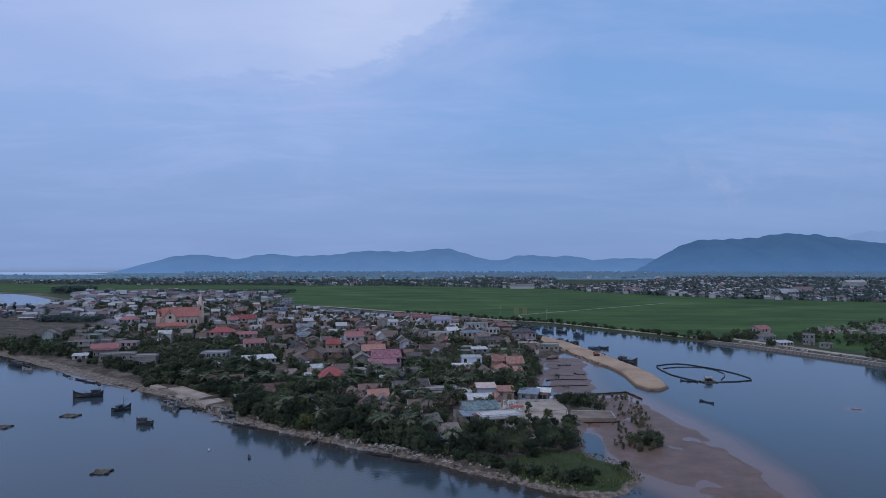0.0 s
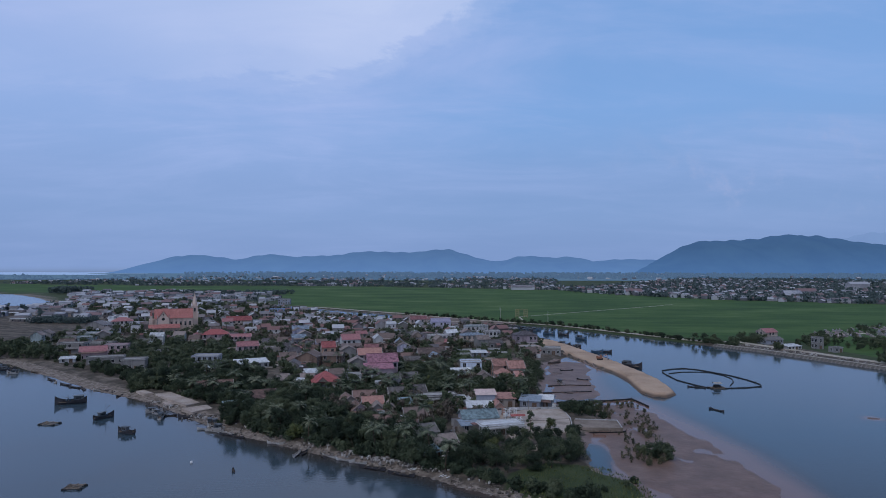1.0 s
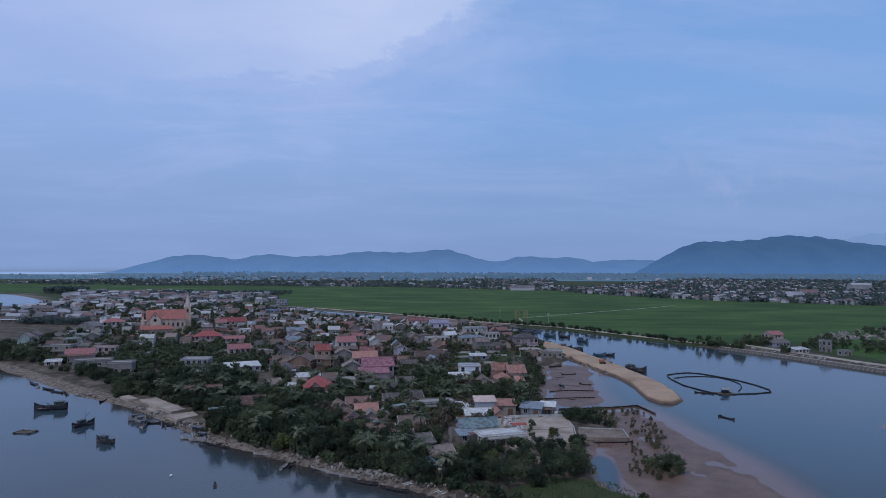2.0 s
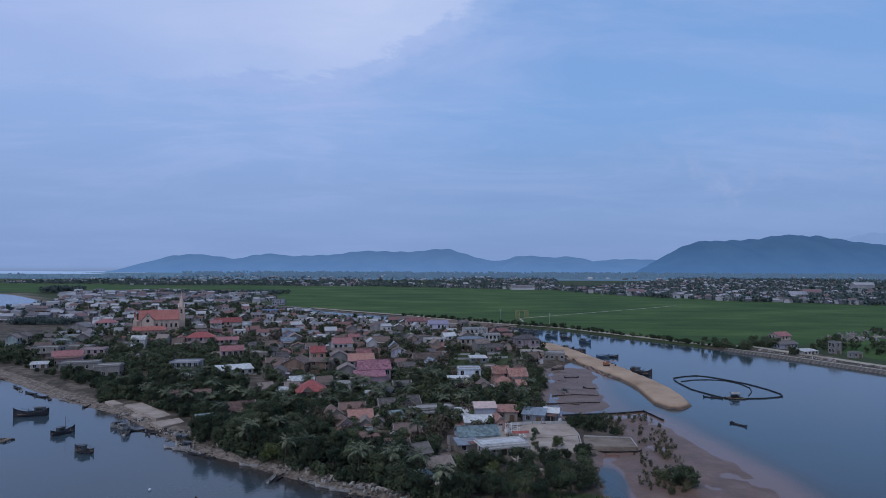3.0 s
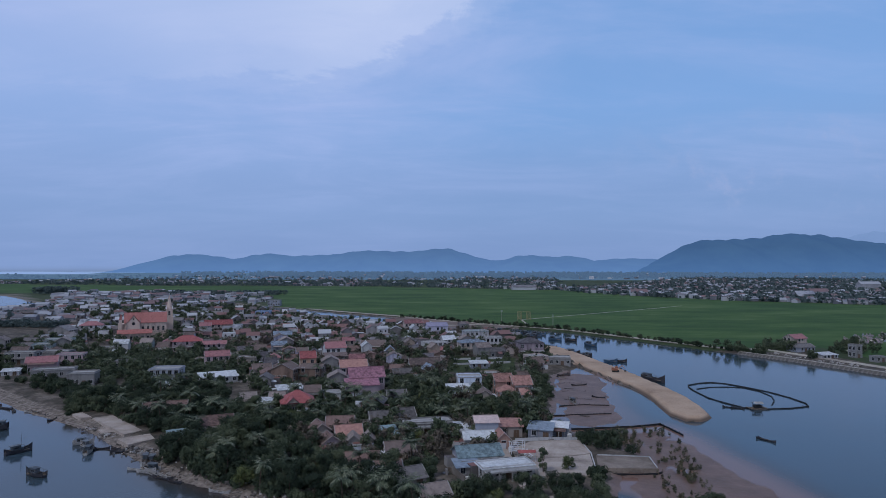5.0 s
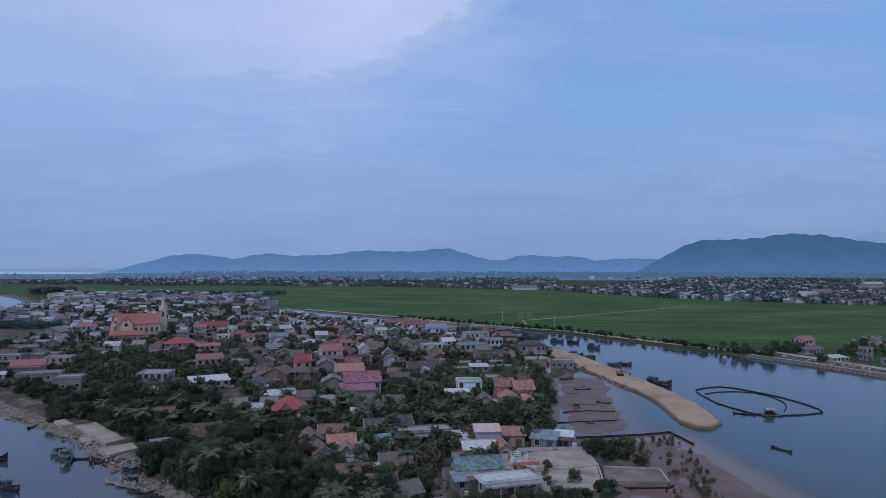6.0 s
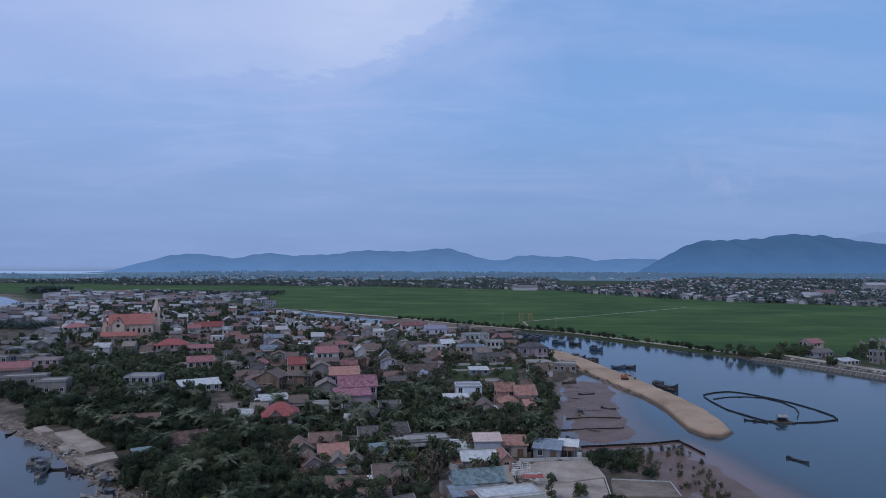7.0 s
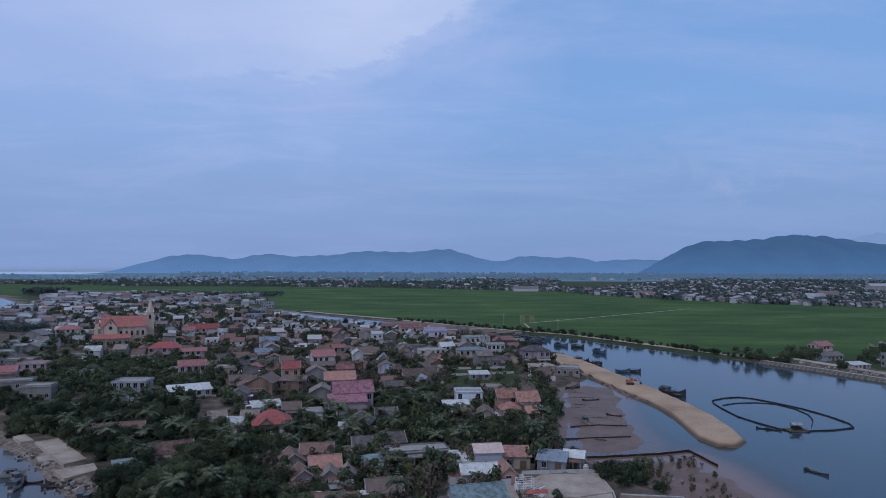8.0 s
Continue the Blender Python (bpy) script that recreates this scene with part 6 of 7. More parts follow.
for i in range(120):
    t = trng.uniform(2, 14.99)
    x, y = SHORE_WEST[7 + int(t)][0] + (SHORE_WEST[8 + int(t)][0] - SHORE_WEST[7 + int(t)][0]) * (t % 1), SHORE_WEST[7 + int(t)][1] + (SHORE_WEST[8 + int(t)][1] - SHORE_WEST[7 + int(t)][1]) * (t % 1)
    k = trng.uniform(3.2, 6.5) + (4 if t < 4 else 0)
    x, y = x + 0.5 * k, y + 0.85 * k
    if free(x, y, 1.2, -0.6):
        plant(BUSH[0], trng.choice(SHRUB), x, y, *BUSH[1:], scale=trng.uniform(0.6, 1.1))
for i in range(110):
    x, y = along(SHORE_WEST, trng.uniform(3.6, 9.2))
    k = trng.uniform(14, 26)
    x, y = x + 0.6 * k, y + 0.8 * k
    if free(x, y, 1.6, 0.2):
        plant(BUSH[0], trng.choice(SHRUB), x, y, *BUSH[1:], scale=trng.uniform(0.5, 1.3))
MGROVE = ("mangrove_bush", "sparse olive-brown mangrove bush standing in mud", "mangrove", "mangroves on the mudflat")
n = 0
for _ in range(900):
    x, y = trng.uniform(44, 72), trng.uniform(168, 252)
    if n >= 150 or not inside([x], [y], MANGROVE)[0]:
        continue
    dense = math.sin(x * 0.33 + y * 0.12) + math.sin(y * 0.21 + 1)
    if dense < -0.2 and trng.random() < 0.55:
        continue
    plant(MGROVE[0], trng.choice(MANG), x, y, *MGROVE[1:], scale=trng.uniform(0.4, 0.85))
    n += 1
for x, y, s in ((55, 180, 1.1), (57, 183, 1.2), (53, 184, 1.0), (58, 178, 0.9), (60, 186, 0.9), (50, 238, 1.0), (46, 236, 1.1), (44, 233, 0.9), (54, 240, 0.8)):
    plant(BUSH[0], trng.choice(SHRUB), x, y, *BUSH[1:], scale=s)
for x, y, s in ((39.5, 233.5, 1.0), (42, 232.4, 1.15), (44.5, 231, 1.1), (47, 230, 1.2), (49.4, 228.8, 1.0), (37.2, 199.8, 1.2), (35.6, 201.5, 0.9)):
    plant(BUSH[0], trng.choice(SHRUB), x, y, *BUSH[1:], scale=s)
plant("young_tree", BROADY[1], 30.7, 205.3, "thin olive-green young tree at the edge of the paved yard", *YTREE[2:], scale=0.55)
plant("cypress_tree", TALL[1], 24.1, 203.1, "narrow dark cypress-like tree in a paved yard", "tree", "trees of the village", 0.72)

# grass tufts on the near point
tufts = ([], [])
for _ in range(5200):
    x, y = trng.uniform(14, 46), trng.uniform(141, 170)
    if trng.random() < 0.5:
        x, y = trng.uniform(0, 37), trng.uniform(344, 402)
    if inside([x], [y], GREENS[1])[0] or inside([x], [y], GREENS[0])[0]:
        z, b, k = 1.35, len(tufts[0]), trng.uniform(0.3, 0.7)
        a = trng.uniform(0, math.tau)
        tufts[0].extend([(x - 0.14 * math.cos(a), y - 0.14 * math.sin(a), z), (x + 0.14 * math.cos(a), y + 0.14 * math.sin(a), z), (x + trng.uniform(-0.2, 0.2), y + trng.uniform(-0.2, 0.2), z + k)])
        tufts[1].append((b, b + 1, b + 2))
stuff("grass", tufts, LEAFY, "short green grass on open lawns", "grass")

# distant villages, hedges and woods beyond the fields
# distance haze is mixed into these wall and roof colours, bluer and paler
HAZYWALL = material("haze_tinted_walls", [(0.13, 0.135, 0.155), (0.20, 0.205, 0.23), (0.28, 0.285, 0.31), (0.42, 0.43, 0.46)], 0.9, 0.01, 0.3, 0, island=1.2)
HAZYROOF = material("haze_tinted_roofs", [(0.19, 0.13, 0.135), (0.13, 0.125, 0.14), (0.17, 0.165, 0.18), (0.21, 0.21, 0.235), (0.20, 0.22, 0.26), (0.33, 0.345, 0.38)], 0.9, 0.01, 0.3, 0, island=1.4)
frng = random.Random(21)
fw, fr_, FL, WOOD = ([], []), ([], []), ([], []), ([], [])


def far_tree(x, y, h, z=1.2, store=None, leaves=11, size=1.0):
    fl = FL if store is None else store
    for _ in range(leaves):
        b = len(fl[0])
        k = h * frng.uniform(0.28, 0.5) * size
        p = Vector((x + frng.uniform(-0.42, 0.42) * h, y + frng.uniform(-0.42, 0.42) * h, z + h * frng.uniform(0.15, 0.85)))
        q = Vector((frng.uniform(-1, 1), frng.uniform(-1.6, 0.6), frng.uniform(0, 1))).to_track_quat("Z", "Y").to_matrix()
        fl[0].extend(tuple(p + q @ Vector((u * k, v * k, 0))) for u, v in ((-0.5, -0.3), (0.2, -0.55), (0.6, 0.2), (-0.15, 0.5)))
        fl[1].append((b, b + 1, b + 2, b + 3))


EDGE = [(-1262, 1775), (-793, 1630), (-430, 1632), (-49, 1550), (247, 1370), (320, 1156), (436, 982), (597, 882), (900, 735), (1300, 600)]
def clusters(x, y):
    return math.sin(x * 0.013 + 1.7 * math.sin(y * 0.006)) + math.sin(y * 0.011 + x * 0.004 + 2)
for _ in range(2500):
    t = frng.uniform(0, 9) if frng.random() < 0.6 else frng.uniform(3.6, 8)
    x, y = along(EDGE, t)
    off = 1500 * frng.random() ** 1.7
    k = 0.5 if t > 4 else 0.12
    x, y = x + off * k + frng.uniform(-25, 25), y + off * math.sqrt(1 - k * k) + 6
    if t < 3.4 and clusters(x, y) < -0.25:
        continue
    two = frng.random() < 0.3
    far_house(fw, fr_, x, y, frng.uniform(-25, 40), frng.uniform(6, 11), frng.uniform(6, 9), 6.0 if two else 3.6, frng.uniform(1.6, 2.8), frng.random() < 0.35, 1.3)
for _ in range(11500):
    t = frng.uniform(0, 9) if frng.random() < 0.75 else frng.uniform(4, 8.5)
    x, y = along(EDGE, t)
    off = 1900 * frng.random() ** 1.6
    k = 0.5 if t > 4 else 0.12
    if t < 3 and off > 500 and frng.random() < 0.7:
        continue
    far_tree(x + off * k + frng.uniform(-40, 40), y + off * math.sqrt(1 - k * k) - (5 if frng.random() < 0.2 else -10), frng.uniform(5, 10))
for _ in range(4200):
    y = frng.uniform(2500, 4350)
    x = frng.uniform(-0.72, 0.72) * y
    if x / y < -0.42 and y > 2700 or x / y < -0.3 and frng.random() < 0.6:
        continue
    far_tree(x, y, frng.uniform(9, 20), 1.2, WOOD)
    if frng.random() < 0.10 and clusters(x, y) > 0:
        far_house(fw, fr_, x + 20, y - 10, frng.uniform(-25, 40), frng.uniform(12, 24), frng.uniform(8, 12), frng.uniform(4, 9), 3, frng.random() < 0.4, 1.2)
for _ in range(26):        # a clump of tall trees by the lagoon
    far_tree(frng.uniform(-725, -655), frng.uniform(1140, 1172), frng.uniform(12, 18), leaves=70, size=0.4)
for _ in range(460):        # outlying houses west of the church
    x, y = frng.uniform(-720, -300), frng.uniform(600, 900)
    if inside([x], [y], LAGOON)[0] or inside([x], [y], VILLAGE)[0] or ground_z(x, y) < 0.8:
        continue
    if frng.random() < 0.45:
        far_house(fw, fr_, x, y, frng.uniform(0, 30), frng.uniform(7, 13), frng.uniform(6, 9), 3.6, 2, frng.random() < 0.3, 1.3)
    else:
        far_tree(x, y, frng.uniform(5, 9))
REARVILLAGE = [(-262, 830), (-252, 975), (-340, 1165), (-520, 1200), (-680, 1195), (-640, 1060), (-545, 930), (-500, 800), (-430, 735), (-300, 770)]
for _ in range(1150):        # the village goes on far behind the church
    x, y = frng.uniform(-690, -250), frng.uniform(735, 1200)
    if not inside([x], [y], REARVILLAGE)[0] or inside([x], [y], LAGOON)[0] or ground_z(x, y) < 0.9:
        continue
    if frng.random() < 0.5:
        far_house(fw, fr_, x, y, 10 + frng.uniform(-12, 20), frng.uniform(7, 15), frng.uniform(6, 9), frng.choice([3.4, 3.8, 6.4]), frng.uniform(1.4, 2.4), frng.random() < 0.4, 1.3)
    else:
        far_tree(x, y, frng.uniform(4, 8), leaves=22, size=0.7)
for _ in range(150):        # a dark tree line behind it
    far_tree(frng.uniform(-540, -285), frng.uniform(1120, 1170), frng.uniform(6, 10), leaves=24, size=0.65)
far_house(fw, fr_, -590, 1195, 3, 95, 9, 3.4, 1.2, False, 1.3)
for _ in range(60):        # hedge beside the open ground
    far_tree(frng.uniform(-372, -318), frng.uniform(556, 578), frng.uniform(5, 8), leaves=60, size=0.4)
for x, y, w, d, h in ((905, 1420, 46, 16, 14), (160, 1400, 50, 14, 6), (330, 1150, 30, 12, 7), (640, 1150, 34, 14, 8), (560, 1050, 30, 12, 8), (1000, 1150, 40, 14, 9)):
    far_house(fw, fr_, x, y, 5, w, d, h, 5, False, 1.3)
for _ in range(330):        # a long dark hedge before the far plain
    x = frng.uniform(-2300, -900)
    far_tree(x, 2290 + 30 * math.sin(x * 0.004) + frng.uniform(-12, 12), frng.uniform(5, 9), 1.2, WOOD)
stuff("far_house_walls", fw, HAZYWALL, "pale haze-tinted walls of distant villages beyond the fields", "houses")
stuff("far_house_roofs", fr_, HAZYROOF, "mixed haze-tinted roofs of distant villages beyond the fields", "houses")
# haze over the woods is emitted by their own surface
stuff("backdrop_woods", WOOD, haze_glow_material("hazy_woods", (0.03, 0.045, 0.035), (0.044, 0.080, 0.150)), "far hazy blue-green woods below the hills", "trees")
stuff("far_trees", FL, HAZYLEAF, "distant dark green trees and hedges, tinted by haze", "trees")


# ---- boats and rafts ----
def hull_mesh(bm, L, B, H, bow=0.9, stern=0.35, keel=0.35):
    """Lofted hull: bow at +x."""
    n, rings = 13, []
    for i in range(n):
        t = i / (n - 1)
        x = (t - 0.5) * L
        b = B / 2 * (math.sin(math.pi * min(1, (0.30 + 0.72 * t)) ** 1.0) ** 0.7 if t > 0.5 else 0.78 + 0.22 * math.sin(math.pi * t))
        b = max(b * (1 - max(0, t - 0.8) / 0.2 * 0.92), 0.05)
        sheer = H + bow * max(0, t - 0.55) ** 2 / 0.2 + stern * max(0, 0.35 - t) ** 2 / 0.12
        rings.append([bm.verts.new((x, y * b, z)) for y, z in ((-1, sheer), (-0.86, H * 0.35), (-0.45, -keel * 0.6), (0, -keel), (0.45, -keel * 0.6), (0.86, H * 0.35), (1, sheer))]
                     + [bm.verts.new((x, y * b * 0.9, z)) for y, z in ((1, sheer), (1, H * 0.55), (-1, H * 0.55), (-1, sheer))])
    for r, q in zip(rings, rings[1:]):
        k = len(r)
        for j in range(k):
            bm.faces.new((r[j], r[(j + 1) % k], q[(j + 1) % k], q[j]))
    bm.faces.new(rings[0]), bm.faces.new(rings[-1][::-1])
    bmesh.ops.recalc_face_normals(bm, faces=bm.faces)


def fishing_boat(x, y, rot, L=10, cabin=True, mat=HULL, mast=3.0, label="dark wooden fishing boat with a small cabin, moored", aft=-0.22):
    ob = thing("fishing_boat", pose(x, y, 0, 0, 0, rot), label, "boat", "moored boats")
    B, H = L * 0.29, L * 0.10 + 0.35
    bm = bmesh.new()
    hull_mesh(bm, L, B, H, 1.9 * L / 11, 1.0 * L / 11)
    hull = part("hull", bm, mat, ob)
    bm = bmesh.new()
    box(bm, -L * 0.44, L * 0.36, -B * 0.36, B * 0.36, H * 0.55, H * 0.72)
    part("deck", bm, DECK, ob)
    bm = bmesh.new()
    for i in range(4):
        box(bm, -L * 0.3 + i * L * 0.18, -L * 0.3 + i * L * 0.18 + 0.14, -B * 0.42, B * 0.42, H * 0.9, H * 1.02)
    part("thwart", bm, DECK, ob)
    if cabin:
        cw, cl, ch = B * 0.62, L * 0.30, min(1.9, 0.15 * L + 0.35)
        bm = bmesh.new()
        box(bm, L * aft - cl / 2, L * aft + cl / 2, -cw / 2, cw / 2, H * 0.7, H * 0.7 + ch)
        c = part("cabin", bm, CABIN, ob)
        bm = bmesh.new()
        box(bm, L * aft - cl / 2 - 0.3, L * aft + cl / 2 + 0.4, -cw / 2 - 0.2, cw / 2 + 0.2, H * 0.7 + ch, H * 0.7 + ch + 0.12)
        part("cabin_roof", bm, CABIN, c)
        for s in (-1, 1):
            bm = bmesh.new()
            box(bm, L * aft - cl * 0.3, L * aft + cl * 0.3, s * (cw / 2 + 0.012) - 0.012, s * (cw / 2 + 0.012) + 0.012, H * 0.7 + ch * 0.45, H * 0.7 + ch * 0.75)
            part("cabin_window", bm, GLASS, c)
    if mast:
        bm = bmesh.new()
        rod(bm, (L * 0.08, 0, H * 0.5), (L * 0.08, 0, H + mast), 0.07, 6, 0.04)
        rod(bm, (L * 0.08, 0, H + mast * 0.5), (L * 0.3, 0, H + mast * 0.75), 0.035, 5)
        part("mast", bm, BAMBOO, ob)
    bm = bmesh.new()
    rod(bm, (-L * 0.46, B * 0.2, H), (-L * 0.52, B * 0.25, -0.3), 0.05, 5)
    part("rudder_pole", bm, BAMBOO, ob)
    bm = bmesh.new()
    for i in range(5):
        for sd in (-1, 1):
            u = L * (-0.42 + i * 0.17)
            rod(bm, (u, sd * B * 0.40, H * 0.8), (u, sd * B * 0.40, H + 0.75), 0.035, 4)
    for sd in (-1, 1):
        rod(bm, (-L * 0.42, sd * B * 0.40, H + 0.72), (L * 0.26, sd * B * 0.40, H + 0.72), 0.03, 4)
    part("rail", bm, BAMBOO, ob)
    bm = bmesh.new()
    bmesh.ops.create_icosphere(bm, subdivisions=2, radius=1.0, matrix=pose(L * 0.20, 0.1 * B, H * 0.8) @ Matrix.Diagonal((L * 0.09, B * 0.26, 0.38, 1)))
    part("net_heap", bm, NETM, ob, "dark heap of folded nets")
    bm = bmesh.new()
    for i in range(3):
        rod(bm, (L * (0.02 + 0.05 * i), -B * 0.2, H * 0.7), (L * (0.02 + 0.05 * i), -B * 0.2, H * 0.7 + 0.7), 0.22, 7)
    part("drum", bm, HULLB, ob, "blue plastic drums")
    return ob


PALEHULL = material("bleached_hull", [(0.20, 0.19, 0.18), (0.42, 0.42, 0.42)], 0.7)


def sampan(x, y, rot, L=5.5, label="slim dark wooden rowing boat", z=0.0, mat=HULL):
    ob = thing("sampan", pose(x, y, z, 0, 0, rot), label, "boat", "small boats")
    bm = bmesh.new()
    hull_mesh(bm, L, L * 0.2, 0.32, 0.5, 0.5, 0.12)
    part("hull", bm, mat, ob)
    for k in (-0.25, 0.02, 0.25):
        bm = bmesh.new()
        box(bm, L * k - 0.1, L * k + 0.1, -L * 0.085, L * 0.085, 0.22, 0.27)
        part("thwart", bm, DECK, ob)
    bm = bmesh.new()
    rod(bm, (-L * 0.3, 0.2, 0.36), (L * 0.25, -0.15, 0.4), 0.03, 5)
    part("oar", bm, BAMBOO, ob)
    return ob


def raft(x, y, rot, w=6, d=4, hut=False):
    ob = thing("bamboo_raft", pose(x, y, 0, 0, 0, rot), "square bamboo raft on dark floats" if not hut else "bamboo raft with a small white-roofed hut at the net", "raft", "rafts")
    for i in range(4):
        bm = bmesh.new()
        yy = -d / 2 + i * d / 3
        rod(bm, (-w / 2, yy, 0.3), (w / 2, yy, 0.3), 0.13, 7)
        part("beam", bm, DECK, ob)
    for i in range(3):
        bm = bmesh.new()
        xx = -w / 2 + 0.2 + i * (w - 0.4) / 2
        rod(bm, (xx, -d / 2 - 0.3, 0.46), (xx, d / 2 + 0.3, 0.46), 0.11, 7)
        part("crossbeam", bm, DECK, ob)
    for sx_ in (-1, 1):
        for sy_ in (-1, 1):
            bm = bmesh.new()
            rod(bm, (sx_ * w * 0.46 - 0.5, sy_ * d * 0.5, 0.08), (sx_ * w * 0.46 + 0.5, sy_ * d * 0.5, 0.08), 0.32, 10)
            part("float", bm, NETM, ob)
    if hut:
        for sx_ in (-1, 1):
            for sy_ in (-1, 1):
                bm = bmesh.new()
                rod(bm, (sx_ * 1.3, sy_ * 1.0, 0.4), (sx_ * 1.3, sy_ * 1.0, 2.3), 0.06, 5)
                part("post", bm, BAMBOO, ob)
        bm = bmesh.new()
        slab(bm, [(-1.7, -1.4, 2.2), (1.7, -1.4, 2.2), (1.7, 0, 2.7), (-1.7, 0, 2.7)], 0.08)
        slab(bm, [(1.7, 1.4, 2.2), (-1.7, 1.4, 2.2), (-1.7, 0, 2.704), (1.7, 0, 2.704)], 0.08)
        part("hut_roof", bm, PALEHULL, ob, "bleached sheet roof")
        bm = bmesh.new()
        box(bm, -1.2, 1.2, -0.9, 0.9, 0.55, 1.5)
        part("hut_wall", bm, NETM, ob)
    return ob


fishing_boat(-145.2, 245.8, 202, 10.6, mast=2.0, aft=-0.26)
fishing_boat(-119.9, 223.0, 58, 7.0, mast=4.2, label="dark wooden fishing boat with a tall mast", aft=-0.12)
fishing_boat(-102.3, 203.4, 160, 6.6, mast=1.2, label="dark wooden fishing boat with a boxy cabin", aft=0.05)
for x, y, r, L, aft in ((-100.4, 223.6, 100, 6.2, -0.1), (-104.2, 228.6, 150, 5.6, 0.0), (-106.6, 231.6, 20, 5.6, -0.15), (-80.9, 216.3, 110, 6, -0.1), (-78.6, 214.8, 95, 5.6, 0.05), (-76.0, 208.0, 155, 6.6, -0.2)):
    fishing_boat(x, y, r, L, mat=PALEHULL, mast=1.0, label="small bleached fishing boat with a low cabin by the landing", aft=aft)
sampan(-98.6, 226.8, 10, 4.5, "slim dark rowing boat near the landing")
sampan(-90.6, 224.6, 14, 8, "long slim dark rowing boat tied below the landing")
sampan(-94.8, 227.0, 150, 4, "slim dark rowing boat near the landing")
sampan(-70.4, 203.4, 140, 6, "weathered wooden boat drawn up at the shore", mat=PALEHULL)
for x, y, r in ((-148.6, 271.0, 160), (-146.2, 270.4, 150), (-144, 269.2, 170), (-145.8, 273.2, 165), (-142, 267.6, 150)):
    sampan(x, y, r, 6, "weathered wooden boat moored in a row at the shore", mat=trng.choice([PALEHULL, DECK, HULL]))
fishing_boat(-231, 326, 155, 8, mast=2.0), fishing_boat(-222, 321, 20, 7, mast=1.2), fishing_boat(-213, 311, 170, 6, mast=0, mat=PALEHULL)
sampan(-133.9, 260.2, 80, 4, "slim dark rowing boat near the landing")
raft(-133.4, 214.6, -8, 5.2, 3.2)
raft(-89.6, 155.0, 5, 3.8, 2.8)
raft(-146.5, 199.0, 0, 5, 3.5)
raft(-73.8, 215.2, 14, 6.5, 3.6)
sampan(-56.4, 167.8, 112, 3.8, "small dark boat afloat off the shore")
for x, y, r, L in ((-184, 295, 140, 8), (-178, 289, 120, 7), (-170, 283, 150, 8), (-162, 277, 160, 7), (-156, 273, 130, 6), (-205, 316, 150, 8), (-226, 330, 140, 8), (-66, 199.5, 150, 5), (-52.4, 192.5, 165, 5.5), (-43.5, 182.5, 85, 6), (-41.8, 183.2, 80, 5.5),
                   (-34.2, 180.0, 150, 5), (-29.2, 176.6, 160, 5.5), (-21.2, 170.0, 158, 7.5), (-13.4, 165.4, 155, 7.5), (-76, 206, 165, 5.5), (-79, 208, 170, 6), (-74, 205, 140, 5), (-36, 180.5, 120, 4.5), (-25.5, 174.4, 165, 5), (-70, 202, 160, 6)):
    sampan(x, y, r, L, "weathered wooden boat drawn up at the shore", 0.05, mat=trng.choice([HULL, DECK, PALEHULL]))
bm = bmesh.new()
bmesh.ops.create_icosphere(bm, subdivisions=2, radius=0.36)
tagged(part("buoy", bm, FOAM), "white foam buoy floating on the water", "buoy").location = (-69.8, 174.3, 0.2)
fishing_boat(94.4, 337.2, -58, 12.5, label="long dark sand barge with a cabin beside the sand bar", mast=1.5, aft=-0.3)
fishing_boat(94.0, 463.0, -60, 11, mat=HULLB, mast=1.8)
fishing_boat(89.0, 393.0, 5, 7.5, cabin=False, mast=0, label="low dark working boat moored in the river", mat=HULLB, aft=-0.1)
fishing_boat(94.8, 394.0, -10, 6.5, cabin=False, mast=0, label="low dark working boat moored in the river", aft=0.0)
fishing_boat(75.0, 425.0, -58, 11, mast=2.2)
fishing_boat(80.8, 415.5, -60, 9, mast=1.5, aft=0.1)
sampan(86.5, 372, -58, 8, "flat working boat moored beside the sand bar")
fishing_boat(65.5, 449.5, -30, 8, mast=1.6)
fishing_boat(76.0, 496.0, -30, 9.5, mat=HULLB, mast=1.6)
fishing_boat(86.0, 490.5, -28, 8.5, mast=1.6)
for i, (x, y) in enumerate(((47, 514), (54, 517), (61, 511), (66, 519), (35, 548), (43, 552), (51, 546), (57, 538), (62, 530), (70, 527))):
    fishing_boat(x, y, -20 + 17 * math.sin(i * 2.3), 8 + i % 3, mat=(HULL, HULLB)[i % 2], mast=1.5 + i % 2)
sampan(96.5, 238.6, -60, 6.2, "slim dark rowing boat alone on the river")
raft(114.5, 281.2, 3, 6.5, 3.5, True)
sampan(107.5, 281.6, -20, 4.5, "small boat tied beside the net raft")
sampan(104.8, 283.2, -25, 4.2, "small boat tied beside the net raft")
fishing_boat(48.2, 290.8, 100, 6, mat=PALEHULL, mast=1.4, label="small wooden boat stranded on the mudflat", aft=-0.1)
sampan(56, 352, 20, 7, "wooden boat stranded on the mud"), sampan(60.5, 300, -30, 5.5, "wooden boat stranded on the mud"), sampan(58, 326, 10, 7, "wooden boat stranded on the mud")


